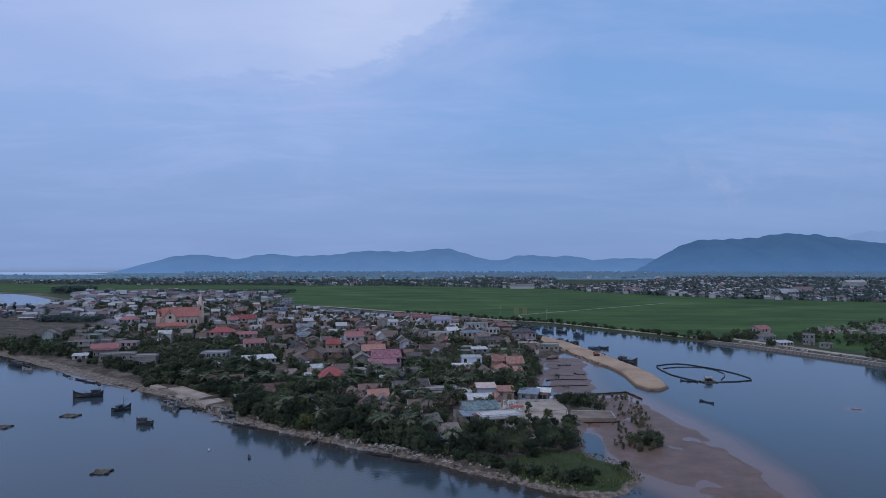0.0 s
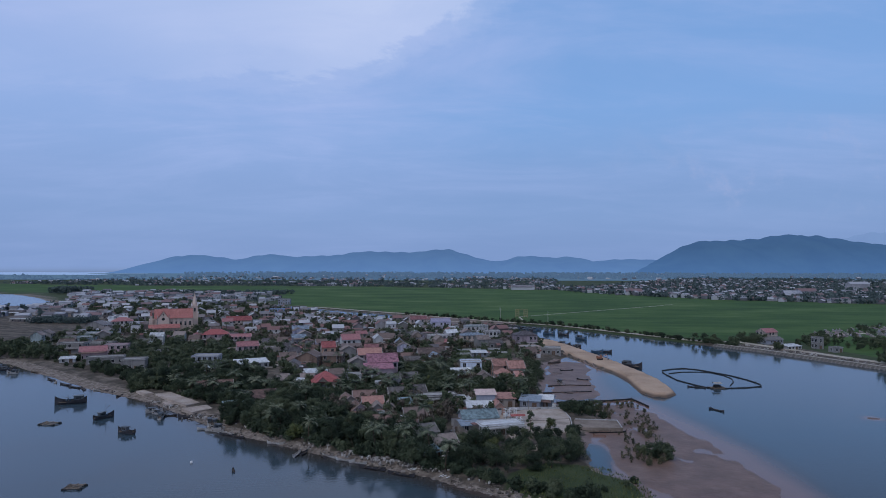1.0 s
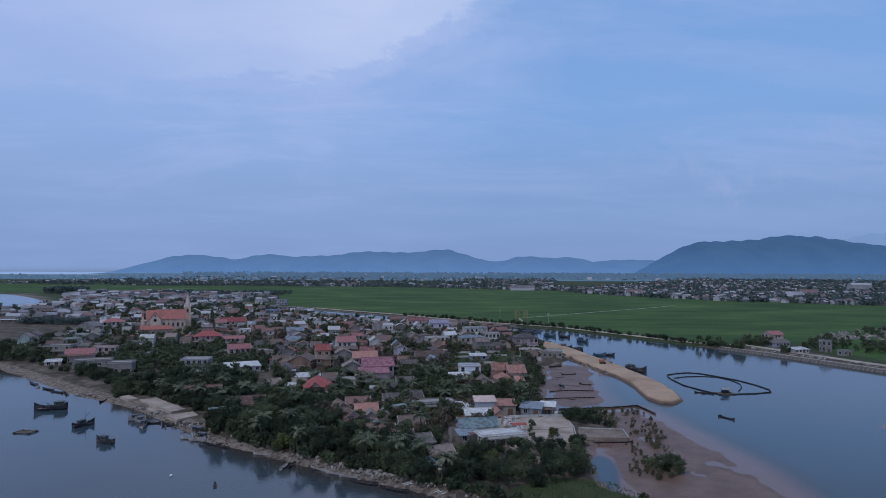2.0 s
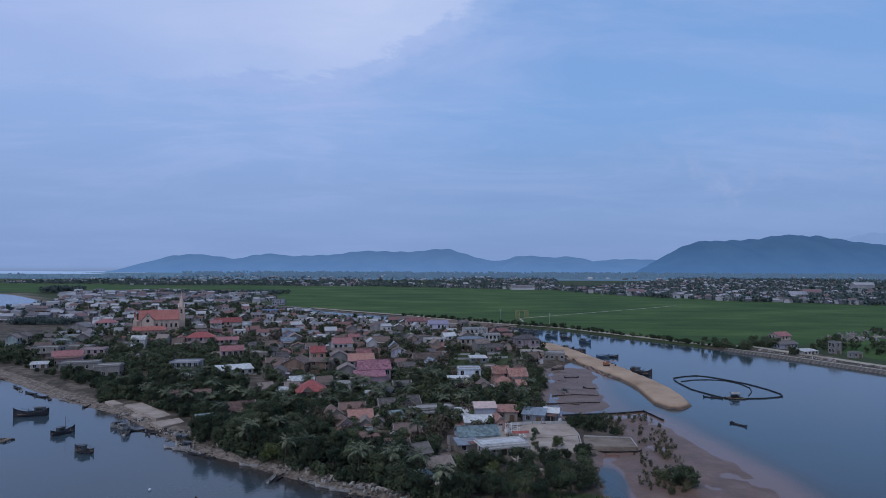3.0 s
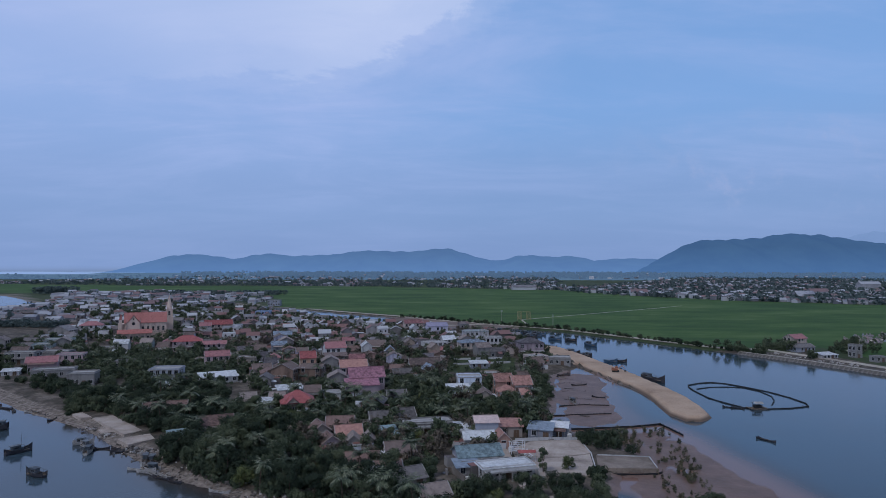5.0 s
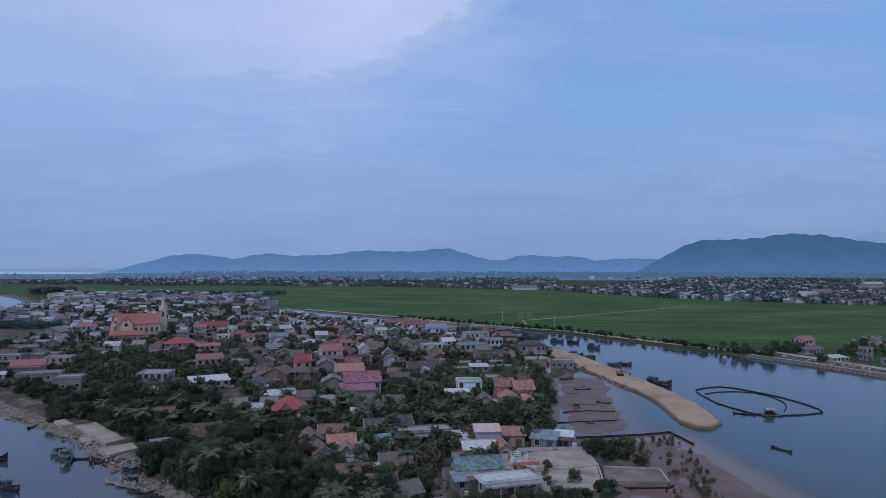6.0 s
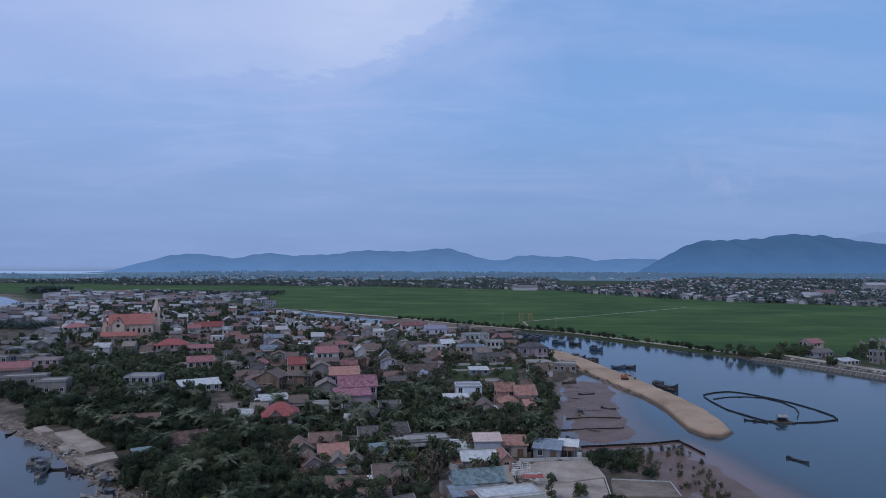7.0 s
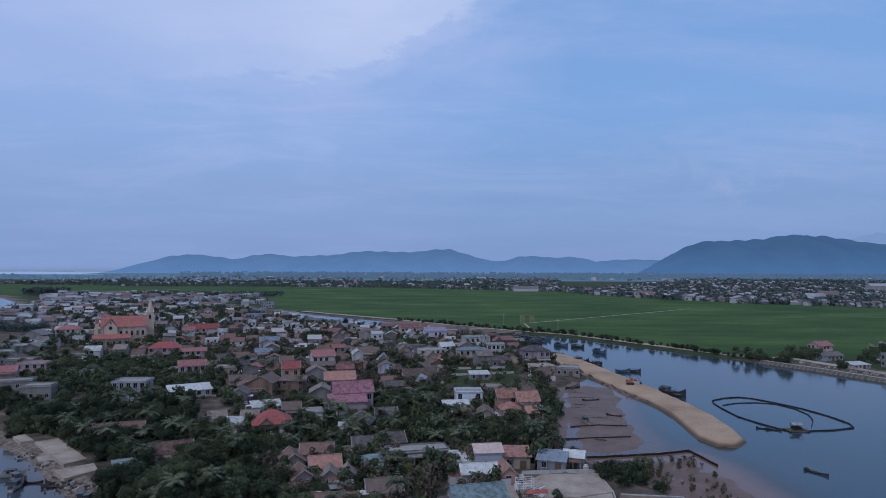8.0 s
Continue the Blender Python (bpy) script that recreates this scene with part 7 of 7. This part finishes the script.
# ---- nets and fish-pond fences ----
def net_fence(name, pts, label, closed=False, top=0.75, gap=2.6):
    ob = thing(name, pose(0, 0, 0), label, "net")
    path = []
    loop = pts + (pts[:1] if closed else [])
    for (x0, y0), (x1, y1) in zip(loop, loop[1:]):
        n = max(1, int(math.hypot(x1 - x0, y1 - y0) / gap))
        path += [(x0 + (x1 - x0) * i / n, y0 + (y1 - y0) * i / n) for i in range(n)]
    path.append(loop[-1])
    bm = bmesh.new()
    for i in range(len(path) - 1):
        (x0, y0), (x1, y1) = path[i], path[i + 1]
        d = math.hypot(x1 - x0, y1 - y0) or 1
        nx_, ny_ = -(y1 - y0) / d * 0.07, (x1 - x0) / d * 0.07
        z0, z1 = top * (0.93 + 0.07 * math.sin(i * 1.7)), top * (0.93 + 0.07 * math.sin(i * 1.7 + 1.7))
        vs = [bm.verts.new(p) for p in ((x0 - nx_, y0 - ny_, -0.6), (x1 - nx_, y1 - ny_, -0.6), (x1 + nx_, y1 + ny_, -0.6), (x0 + nx_, y0 + ny_, -0.6),
                                        (x0 - nx_, y0 - ny_, z0), (x1 - nx_, y1 - ny_, z1), (x1 + nx_, y1 + ny_, z1), (x0 + nx_, y0 + ny_, z0))]
        for f in ((4, 5, 6, 7), (0, 1, 5, 4), (2, 3, 7, 6)):
            bm.faces.new([vs[j] for j in f])
    part("net", bm, NETM, ob)
    bm = bmesh.new()
    rod(bm, (0, 0, -0.8), (0, 0, top + 0.4), 0.05, 5)
    me = bpy.data.meshes.new("stake")
    bm.to_mesh(me), bm.free()
    me.materials.append(BAMBOO)
    for x, y in path[:-1] if closed else path:
        shared("stake", me, ob, pose(x, y, 0, 3 * math.sin(x), 3 * math.sin(y * 2)))


NET_RING = [(106.0, 326.5), (112.9, 331.5), (119.5, 333.5), (124.0, 330.8), (129.1, 322.7), (134.0, 312.8), (136.8, 300.7), (137.4, 290.5), (135.5, 285.0), (126.6, 281.6), (117.5, 280.4), (110.7, 281.4), (107.0, 289.7), (104.0, 299.8), (103.9, 313.6), (104.6, 322.0)]
net_fence("net_enclosure", NET_RING, "dark fishing net enclosure standing on stakes in the river", True, 0.42)
net_fence("inner_net", [(106.6, 318.2), (113.9, 322.3), (121.8, 323.2), (128.2, 320.9), (131.1, 312.7), (130.9, 303.4), (127.7, 294.8), (122.5, 286.7)], "dark inner fishing net on stakes", False, 0.32)
net_fence("pond_fence", [(40, 250), (50, 251.7), (61.5, 253.9), (70.8, 257.1), (72.2, 250), (73.3, 243.4)], "dark stake fence round a fish pond on the mudflat", False, 0.6, 1.8)
net_fence("pond_fence", [(36, 268.6), (46, 270.4), (56, 271.8), (58.4, 272.0)], "dark stake fence round a fish pond on the mudflat", False, 0.4, 1.8)
net_fence("pond_fence", [(42, 284.0), (52, 286.4), (61, 285.4)], "dark stake fence round a fish pond on the mudflat", False, 0.4, 1.8)
net_fence("pond_fence", [(38, 206.5), (46, 205.8), (53, 206.3), (55, 208)], "low dark dyke of stakes by the yard", False, 0.6, 1.6)
for y0, x0, x1 in ((296, 46, 57), (312, 48, 58), (330, 50, 60), (340, 52, 58)):
    net_fence("pond_fence", [(x0, y0), ((x0 + x1) / 2, y0 + 1.6), (x1, y0 + 0.6)], "low remains of a stake fence on mud", False, 0.15, 2.6)


# ---- landing, yards, walls ----
def paved(name, outline, z0, z1, mat, label, category):
    bm = bmesh.new()
    prism(bm, outline, z0, z1)
    bmesh.ops.recalc_face_normals(bm, faces=bm.faces)
    return tagged(part(name, bm, mat), label, category, kind="structure")


TANEARTH = material("tan_earth", [(0.11, 0.088, 0.072), (0.19, 0.155, 0.13), (0.28, 0.235, 0.20)], 0.95, 0.3, 2.5, 0.3)
paved("landing", [(-118.3, 256.8), (-97.2, 236.6), (-94.2, 241.6), (-113.8, 261.0)], -0.3, 1.64, PAVING, "pale concrete landing strip along the shore", "landing")
paved("landing", [(-128.5, 262.5), (-122.0, 256.5), (-119.5, 258.5), (-126.5, 265)], -0.3, 1.64, PAVING, "small pale concrete landing", "landing")
paved("landing", [(-109.9, 245.2), (-106.4, 241.0), (-102.6, 243.9), (-107.0, 247.8)], -0.6, 0.85, PAVING, "low pale concrete slipway slab", "landing")
paved("landing", [(-97.2, 232.2), (-90.6, 226.0), (-86.2, 232.8), (-90.2, 238.0)], -0.6, 1.52, PAVING, "square pale concrete landing at the water", "landing")
paved("yard", [(18.2, 222.8), (24.9, 231.0), (38.8, 232.0), (39.2, 219.0), (30.2, 215.5), (18.4, 215.8)], 0.4, 1.78, PAVING, "pale paved yard by the sheds", "yard")
paved("yard", [(19, 215.4), (30, 215.1), (38.9, 218.4), (37.5, 207.5), (35, 200.4), (22.5, 200.2)], 0.4, 1.70, PAVING, "pale paved yard by the river", "yard")
paved("yard", [(40.5, 218.0), (54.5, 216.4), (53.6, 206.6), (38.5, 207.2)], -0.2, 1.60, TANEARTH, "pale fenced earth platform above the mud", "yard")
paved("yard", [(20.5, 186.5), (28.0, 187.5), (27.5, 182.5), (20.0, 181.5)], 0.4, 1.75, PAVING, "small pale concrete slab among trees", "yard")


def low_wall(pts, h=1.0, label="low pale garden wall"):
    ob = thing("garden_wall", pose(0, 0, 0), label, "wall", "garden walls")
    for (x0, y0), (x1, y1) in zip(pts, pts[1:]):
        L = math.hypot(x1 - x0, y1 - y0)
        bm = bmesh.new()
        box(bm, 0, L, -0.09, 0.09, -0.5, h), box(bm, 0, L, -0.13, 0.13, h, h + 0.08)
        w = part("panel", bm, WALLS["white"], ob)
        w.matrix_basis = pose(x0, y0, GROUND_LEVEL, 0, 0, math.degrees(math.atan2(y1 - y0, x1 - x0)))


low_wall([(3, 372), (18, 376), (33, 380)]), low_wall([(2, 390), (30, 395)]), low_wall([(20, 231.5), (30, 232.8), (38.5, 233)], 0.8), low_wall([(-85, 352), (-82, 372)], 1.0)
low_wall([(-150, 392), (-118, 402)]), low_wall([(-45, 272), (-41, 296), (-39, 312)], 1.1), low_wall([(-58, 262), (-46, 260)], 1.0)

# a narrow lane through the village
ribbon("lane", [(-46, 250), (-46.5, 275), (-47.5, 300), (-50, 330), (-52, 362), (-54, 400)], 2.6, 1.62, PAVING, "narrow pale concrete lane between houses", "lane", 0.2)
ribbon("lane", [(-91.5, 322), (-89, 336), (-86, 352), (-80, 380)], 2.4, 1.62, PAVING, "narrow pale concrete lane between houses", "lane", 0.2)
ribbon("lane", [(15, 232), (17, 205), (19, 192)], 2.6, 1.62, PAVING, "narrow pale concrete lane to the yard", "lane", 0.2)
BARE = material("bare_earth", [(0.10, 0.075, 0.062), (0.165, 0.125, 0.104), (0.23, 0.185, 0.155)], 0.95, 0.05, 0.6, 0.2)
paved("embankment", [(-47, 616), (-53, 670), (-22, 686), (12, 656), (40, 612), (56, 588), (52, 574), (30, 553), (5, 548), (-16, 574)], -1.5, 1.35, BARE, "bare brown earth fill across the river arm", "embankment")
ribbon("lane", [(-24, 586), (-1, 590), (27, 600), (46, 616)], 3.2, 1.44, ROADM, "pale dirt track over the bare earth fill", "lane", 0.06)

# rubble and boulders along the west shore
rocks = ([], [])
rrng = random.Random(8)
line = SHORE_WEST[4:]
for _ in range(1500):
    t = rrng.uniform(0, len(line) - 1.001)
    x, y = along(line, t)
    inland = rrng.uniform(-0.5, 4.0) if t > 6 else rrng.uniform(0, 11)
    x, y = x + inland * 0.55, y + inland * 0.83
    if (math.sin(x * 0.24) + math.sin(x * 0.55 + 1) < -0.25 or t < 6) and rrng.random() < 0.82:
        continue
    s = rrng.uniform(0.10, 0.40) * (1.4 if rrng.random() < 0.15 else 1)
    z = max(-0.05, 0.25 * max(0.0, inland) if t > 6 else 0.10 * max(0.0, inland))
    b = len(rocks[0])
    for i in range(8):
        sx_, sy_, sz_ = (-1 if i & 1 else 1), (-1 if i & 2 else 1), (-1 if i & 4 else 1)
        rocks[0].append((x + sx_ * s * rrng.uniform(0.5, 1.2), y + sy_ * s * rrng.uniform(0.5, 1.2), z + sz_ * s * rrng.uniform(0.3, 0.7)))
    rocks[1].extend((b + i, b + j, b + k, b + l) for i, j, k, l in ((0, 1, 3, 2), (4, 6, 7, 5), (0, 4, 5, 1), (2, 3, 7, 6), (0, 2, 6, 4), (1, 5, 7, 3)))
stuff("shore_rubble", rocks, ROCK, "pale stones and rubble along the muddy shore", "rubble")
planks = random.Random(31)
for x, y in ((-62, 203), (-57, 201), (-46, 193), (-31, 183), (-26, 179), (-10, 168.5), (-5, 165), (-84, 217), (-70, 208), (-72, 209), (-2, 163), (50, 300), (52, 318), (54, 344), (48, 268), (20.3, 219), (21.8, 217), (20.8, 214.6), (19.8, 216.4), (22.6, 220.2)):
    bm = bmesh.new()
    for i in range(planks.randint(3, 6)):
        a, L = planks.uniform(-0.5, 0.5), planks.uniform(1.5, 4)
        box(bm, -L / 2, L / 2, -0.12, 0.12, 0.05 * i, 0.05 * i + 0.06, pose(planks.uniform(-1, 1), planks.uniform(-1, 1), 0, 0, 0, math.degrees(a)))
    ob = part("plank_pile", bm, planks.choice([DECK, FOAM, BAMBOO]))
    ob.matrix_basis = pose(x, y, 1.8 if 18 < x < 40 else max(0, ground_z(x, y)) + 0.02, 0, 0, planks.uniform(0, 180))
    tagged(ob, "loose pile of planks in the paved yard" if 18 < x < 40 else "loose pile of weathered planks on the shore", "planks", "plank piles")


# ---- the far bank: revetment, tombs, gate, digger ----
RIBM = material("weathered_ribs", [(0.13, 0.12, 0.11), (0.24, 0.225, 0.205)], 0.9, 0.3, 3)
WETROCK = material("dark_revetment_stone", [(0.055, 0.05, 0.046), (0.11, 0.10, 0.09), (0.18, 0.165, 0.145)], 0.8, 0.8, 4, 0.5)


def revetment():
    ob = thing("revetment", pose(0, 0, 0), "sloped stone revetment with pale concrete ribs", "revetment")
    ob["kind"] = "structure"
    line = [(173, 426), (180.5, 412.5), (188.5, 398.5), (196, 382.5), (202.5, 368.5), (213, 345), (222.5, 324)]
    bm = bmesh.new()
    rows = []
    for i, (x, y) in enumerate(line):
        (xa, ya), (xb, yb) = line[max(0, i - 1)], line[min(len(line) - 1, i + 1)]
        d = math.hypot(xb - xa, yb - ya)
        nx_, ny_ = -(yb - ya) / d, (xb - xa) / d
        rows.append([bm.verts.new((x + nx_ * u, y + ny_ * u, z)) for u, z in ((-0.6, -0.6), (1.6, 1.55), (5.6, 1.7), (5.6, 0.5))])
    for r, q in zip(rows, rows[1:]):
        for i in range(3):
            bm.faces.new((r[i], r[i + 1], q[i + 1], q[i]))
    bmesh.ops.recalc_face_normals(bm, faces=bm.faces)
    part("slope", bm, WETROCK, ob)
    bm = bmesh.new()
    box(bm, -0.30, 0.30, -0.4, 1.9, -0.12, 0.20)
    me = bpy.data.meshes.new("rib")
    bm.to_mesh(me), bm.free()
    me.materials.append(RIBM)
    for (x0, y0), (x1, y1) in zip(line, line[1:]):
        L = math.hypot(x1 - x0, y1 - y0)
        n = int(L / 2.3)
        a = math.degrees(math.atan2(y1 - y0, x1 - x0))
        for i in range(n):
            shared("rib", me, ob, pose(x0 + (x1 - x0) * i / n, y0 + (y1 - y0) * i / n, 0.05, 0, 0, a) @ pose(0, 0, 0, 44, 0, 0))
    bm = bmesh.new()
    for (x0, y0), (x1, y1) in zip(line, line[1:]):
        L, a = math.hypot(x1 - x0, y1 - y0), math.degrees(math.atan2(y1 - y0, x1 - x0))
        box(bm, 0, L, 1.5, 2.6, 1.60, 1.80, pose(x0, y0, 0, 0, 0, a))
    part("kerb", bm, CONCRETE, ob)


revetment()
tomb_rng = random.Random(4)
TOMBS = []
for k, c in enumerate(("tan", "pinkw", "concrete", "bluegrey", "mauve")):
    bm = bmesh.new()
    box(bm, -1.1, 1.1, -1.6, 1.6, -0.3, 0.5), box(bm, -0.8, 0.8, -1.2, 1.0, 0.5, 0.95)
    base_me = bpy.data.meshes.new("base")
    bm.to_mesh(base_me), bm.free()
    base_me.materials.append(WALLS[c])
    bm = bmesh.new()
    prism(bm, [(-0.8, 1.05), (0.8, 1.05), (0.8, 1.35), (-0.8, 1.35)], 0.5, 1.9)
    rod(bm, (0, 1.2, 1.9), (0, 1.2, 2.2), 0.35, 6, 0.12)
    head_me = bpy.data.meshes.new("headstone")
    bm.to_mesh(head_me), bm.free()
    head_me.materials.append(WALLS[c])
    TOMBS.append((base_me, head_me))
for i in range(190):
    x = tomb_rng.uniform(272, 392)
    y = tomb_rng.uniform(466 + 0.08 * (x - 272), 496 + 0.62 * (x - 272))
    pair = tomb_rng.choice(TOMBS)
    ob = thing("tomb", pose(x, y, 1.5, 0, 0, 20 + tomb_rng.uniform(-8, 8)) @ Matrix.Diagonal((0.85, 0.85, 0.75, 1)), "small painted tomb with a headstone", "tomb", "tombs of the graveyard")
    shared("base", pair[0], ob), shared("headstone", pair[1], ob)


def lattice(x, y, w, h):
    ob = thing("scaffold_gate", pose(x, y, 1.4, 0, 0, 5), "yellow steel scaffold gate by the river road", "gate")
    for cx_ in (-w / 2, w / 2):
        legs = [(cx_ + a, b) for a in (-1.7, 1.7) for b in (-1.5, 1.5)]
        for a, b in legs:
            bm = bmesh.new()
            rod(bm, (a, b, -0.3), (a, b, h), 0.16, 5)
            part("leg", bm, YELLOW, ob)
        for k in range(4):
            bm = bmesh.new()
            z = h * (k + 1) / 4
            for (a, b), (c, d) in ((legs[0], legs[1]), (legs[1], legs[3]), (legs[3], legs[2]), (legs[2], legs[0])):
                rod(bm, (a, b, z), (c, d, z), 0.13, 4), rod(bm, (a, b, z - h / 4), (c, d, z), 0.10, 4)
            part("brace", bm, YELLOW, ob)
    bm = bmesh.new()
    box(bm, -w / 2 - 1.8, w / 2 + 1.8, -0.15, 0.15, h, h + 0.3)
    part("top_beam", bm, YELLOW, ob)


lattice(71.0, 641, 8.6, 8.2)


def digger(x, y, rot):
    ob = thing("excavator", pose(x, y, max(0, ground_z(x, y)) + 0.1, 0, 0, rot) @ Matrix.Diagonal((0.85, 0.85, 0.85, 1)), "orange excavator at work on the sand bar", "excavator")
    for s in (-1, 1):
        bm = bmesh.new()
        prism(bm, [(-1.9, s * 1.2 - 0.3), (1.9, s * 1.2 - 0.3), (1.9, s * 1.2 + 0.3), (-1.9, s * 1.2 + 0.3)], 0.1, 0.9)
        part("track", bm, RUBBER, ob)
    bm = bmesh.new()
    box(bm, -2.2, 1.2, -1.3, 1.3, 1.0, 2.0), box(bm, -2.2, -1.0, -1.2, 1.2, 2.0, 2.5)
    part("body", bm, ORANGE, ob)
    bm = bmesh.new()
    box(bm, -0.2, 1.2, 0.3, 1.25, 2.0, 3.1)
    cab = part("cab", bm, ORANGE, ob)
    bm = bmesh.new()
    box(bm, 1.2, 1.23, 0.4, 1.15, 2.2, 2.95)
    part("cab_window", bm, GLASS, cab)
    bm = bmesh.new()
    rod(bm, (1.0, -0.2, 1.8), (3.8, -0.2, 3.8), 0.28, 6, 0.2)
    part("boom", bm, ORANGE, ob)
    bm = bmesh.new()
    rod(bm, (3.8, -0.2, 3.8), (5.2, -0.2, 1.4), 0.2, 6, 0.14)
    part("stick", bm, ORANGE, ob)
    bm = bmesh.new()
    prism(bm, [(4.7, -0.7), (5.6, -0.7), (5.6, 0.3), (4.7, 0.3)], 0.5, 1.3)
    part("bucket", bm, RUBBER, ob)


digger(80.5, 350.5, -15)


REDSHEET = material("faded_red_sheet", [(0.26, 0.07, 0.065), (0.42, 0.13, 0.12)], 0.7)


def red_canopy(x, y):
    ob = thing("canopy_frame", pose(x, y, 1.7, 0, 0, 8), "bright red canopy on thin steel posts in the yard", "canopy")
    for a in (-2.2, 2.2):
        for b in (-0.8, 0.8):
            bm = bmesh.new()
            rod(bm, (a, b, 0), (a, b, 2.4), 0.06, 5)
            part("post", bm, STEEL, ob)
    bm = bmesh.new()
    slab(bm, [(-2.4, -0.9, 2.4), (2.4, -0.9, 2.4), (2.4, 0, 2.9), (-2.4, 0, 2.9)], 0.06)
    slab(bm, [(2.4, 0.9, 2.4), (-2.4, 0.9, 2.4), (-2.4, 0, 2.904), (2.4, 0, 2.904)], 0.06)
    part("cover", bm, REDSHEET, ob)


red_canopy(21.0, 212.0)


# ---- rubble on both banks, poles, the long sheds ----
def heap(store, rng, x, y, z, reach, n, lo, hi):
    """Broken stones strewn round a place."""
    for _ in range(n):
        px, py, r = x + rng.gauss(0, reach), y + rng.gauss(0, reach * 0.6), rng.uniform(lo, hi)
        put_box(store, px, py, z + rng.uniform(0, 0.25), rng.uniform(0, 90), r * rng.uniform(1, 2.4), r * rng.uniform(0.6, 1.2), r * rng.uniform(0.3, 0.8))


RUBBLE = material("pale_rubble", [(0.09, 0.078, 0.068), (0.18, 0.16, 0.145), (0.42, 0.40, 0.38)], 0.9, 0.4, 3, 0.2, island=0.9)
drng = random.Random(41)
debris = ([], [])
for x, y, reach, n in ((-4.5, 167.5, 1.6, 60), (-14, 172.5, 2.0, 40), (-19, 175.5, 2.2, 46), (-27, 181, 2.4, 46), (-37, 188, 2.4, 40), (-60, 206, 3.0, 50), (-80, 222, 2.6, 40), (-86, 224, 2.2, 36), (-10, 170, 1.4, 26), (8, 158.5, 2.2, 24), (-48, 196.5, 2.0, 22), (-103, 240, 1.8, 34), (-112, 248, 1.8, 26)):
    heap(debris, drng, x, y, max(0.05, ground_z(x, y)) - 0.1, reach * 1.25, int(n * 1.7), 0.12, 0.5)
stuff("shore_debris", debris, RUBBLE, "pale rubble, planks and broken slabs heaped along the shore", "rubble")
bank = ([], [])
for i in range(46):
    t = drng.random()
    x, y = 216 + 30 * t + drng.uniform(-1, 3), 350 - 36 * t + drng.uniform(-2, 5)
    heap(bank, drng, x, y, 0.9, 1.5, 7, 0.4, 1.3)
for i in range(34):
    t = drng.random()
    x, y = 178 + 40 * t + drng.uniform(2, 6), 428 - 84 * t + drng.uniform(2, 6)
    heap(bank, drng, x, y, 1.5, 1.2, 5, 0.3, 1.0)
stuff("bank_rubble", bank, RUBBLE, "pale stones and rubble dumped along the far bank", "rubble")


def utility_pole(x, y, h):
    ob = thing("utility_pole", pose(x, y, 1.5), "slim grey concrete utility pole with crossarms by the road", "pole", "utility poles")
    bm = bmesh.new()
    rod(bm, (0, 0, -0.4), (0, 0, h), 0.20, 8, 0.12)
    part("shaft", bm, CONCRETE, ob)
    for z in (h - 0.5, h - 1.4):
        bm = bmesh.new()
        box(bm, -1.0, 1.0, -0.06, 0.06, z, z + 0.12)
        arm = part("crossarm", bm, STEEL, ob)
        for u in (-0.9, 0.0, 0.9):
            bm = bmesh.new()
            rod(bm, (u, 0, z + 0.12), (u, 0, z + 0.34), 0.06, 6, 0.04)
            part("insulator", bm, RUBBER, arm)


utility_pole(48.6, 622.5, 11.0), utility_pole(86.5, 570.0, 11.0)
for x, y, w, rot in ((-383, 580, 34, 3), (-424, 690, 38, 2), (-398, 640, 34, 4), (-455, 655, 30, 2)):
    house(x, y, rot, w, 8, 5.2, "gable", 1.3, "tan", "greytile", name="long_shed", label="long low tan shed with a grey tiled roof", category="shed", rng=hrng, limit=11, group="long sheds by the open ground")


# ---- white scaffold and kerbs in the yard ----
def scaffold(x, y, rot):
    ob = thing("scaffold", pose(x, y, 1.72, 0, 0, rot), "white tubular scaffold frame standing in the paved yard", "scaffold")
    bm = bmesh.new()
    rod(bm, (0, 0, 0), (0, 0, 3.2), 0.07, 6)
    me = bpy.data.meshes.new("standard")
    bm.to_mesh(me), bm.free()
    me.materials.append(FOAM)
    for i in range(3):
        for j in (0, 1.6):
            shared("standard", me, ob, pose(i * 1.9, j, 0))
    for z in (1.0, 2.1, 3.1):
        for j in (0, 1.6):
            bm = bmesh.new()
            rod(bm, (-0.2, j, z), (4.0, j, z), 0.06, 6)
            part("ledger", bm, FOAM, ob)
        bm = bmesh.new()
        for i in range(3):
            rod(bm, (i * 1.9, -0.1, z + 0.1), (i * 1.9, 1.7, z + 0.1), 0.05, 6)
        part("transom", bm, FOAM, ob)


scaffold(17.6, 217.6, 14)
low_wall([(39.0, 231.6), (39.4, 219.2), (37.9, 207.8), (35.3, 200.8)], 0.35, "low pale concrete kerb wall round the yard")
low_wall([(40.8, 217.8), (54.2, 216.2), (53.4, 207.0)], 0.3, "low pale concrete edge of the earth platform")
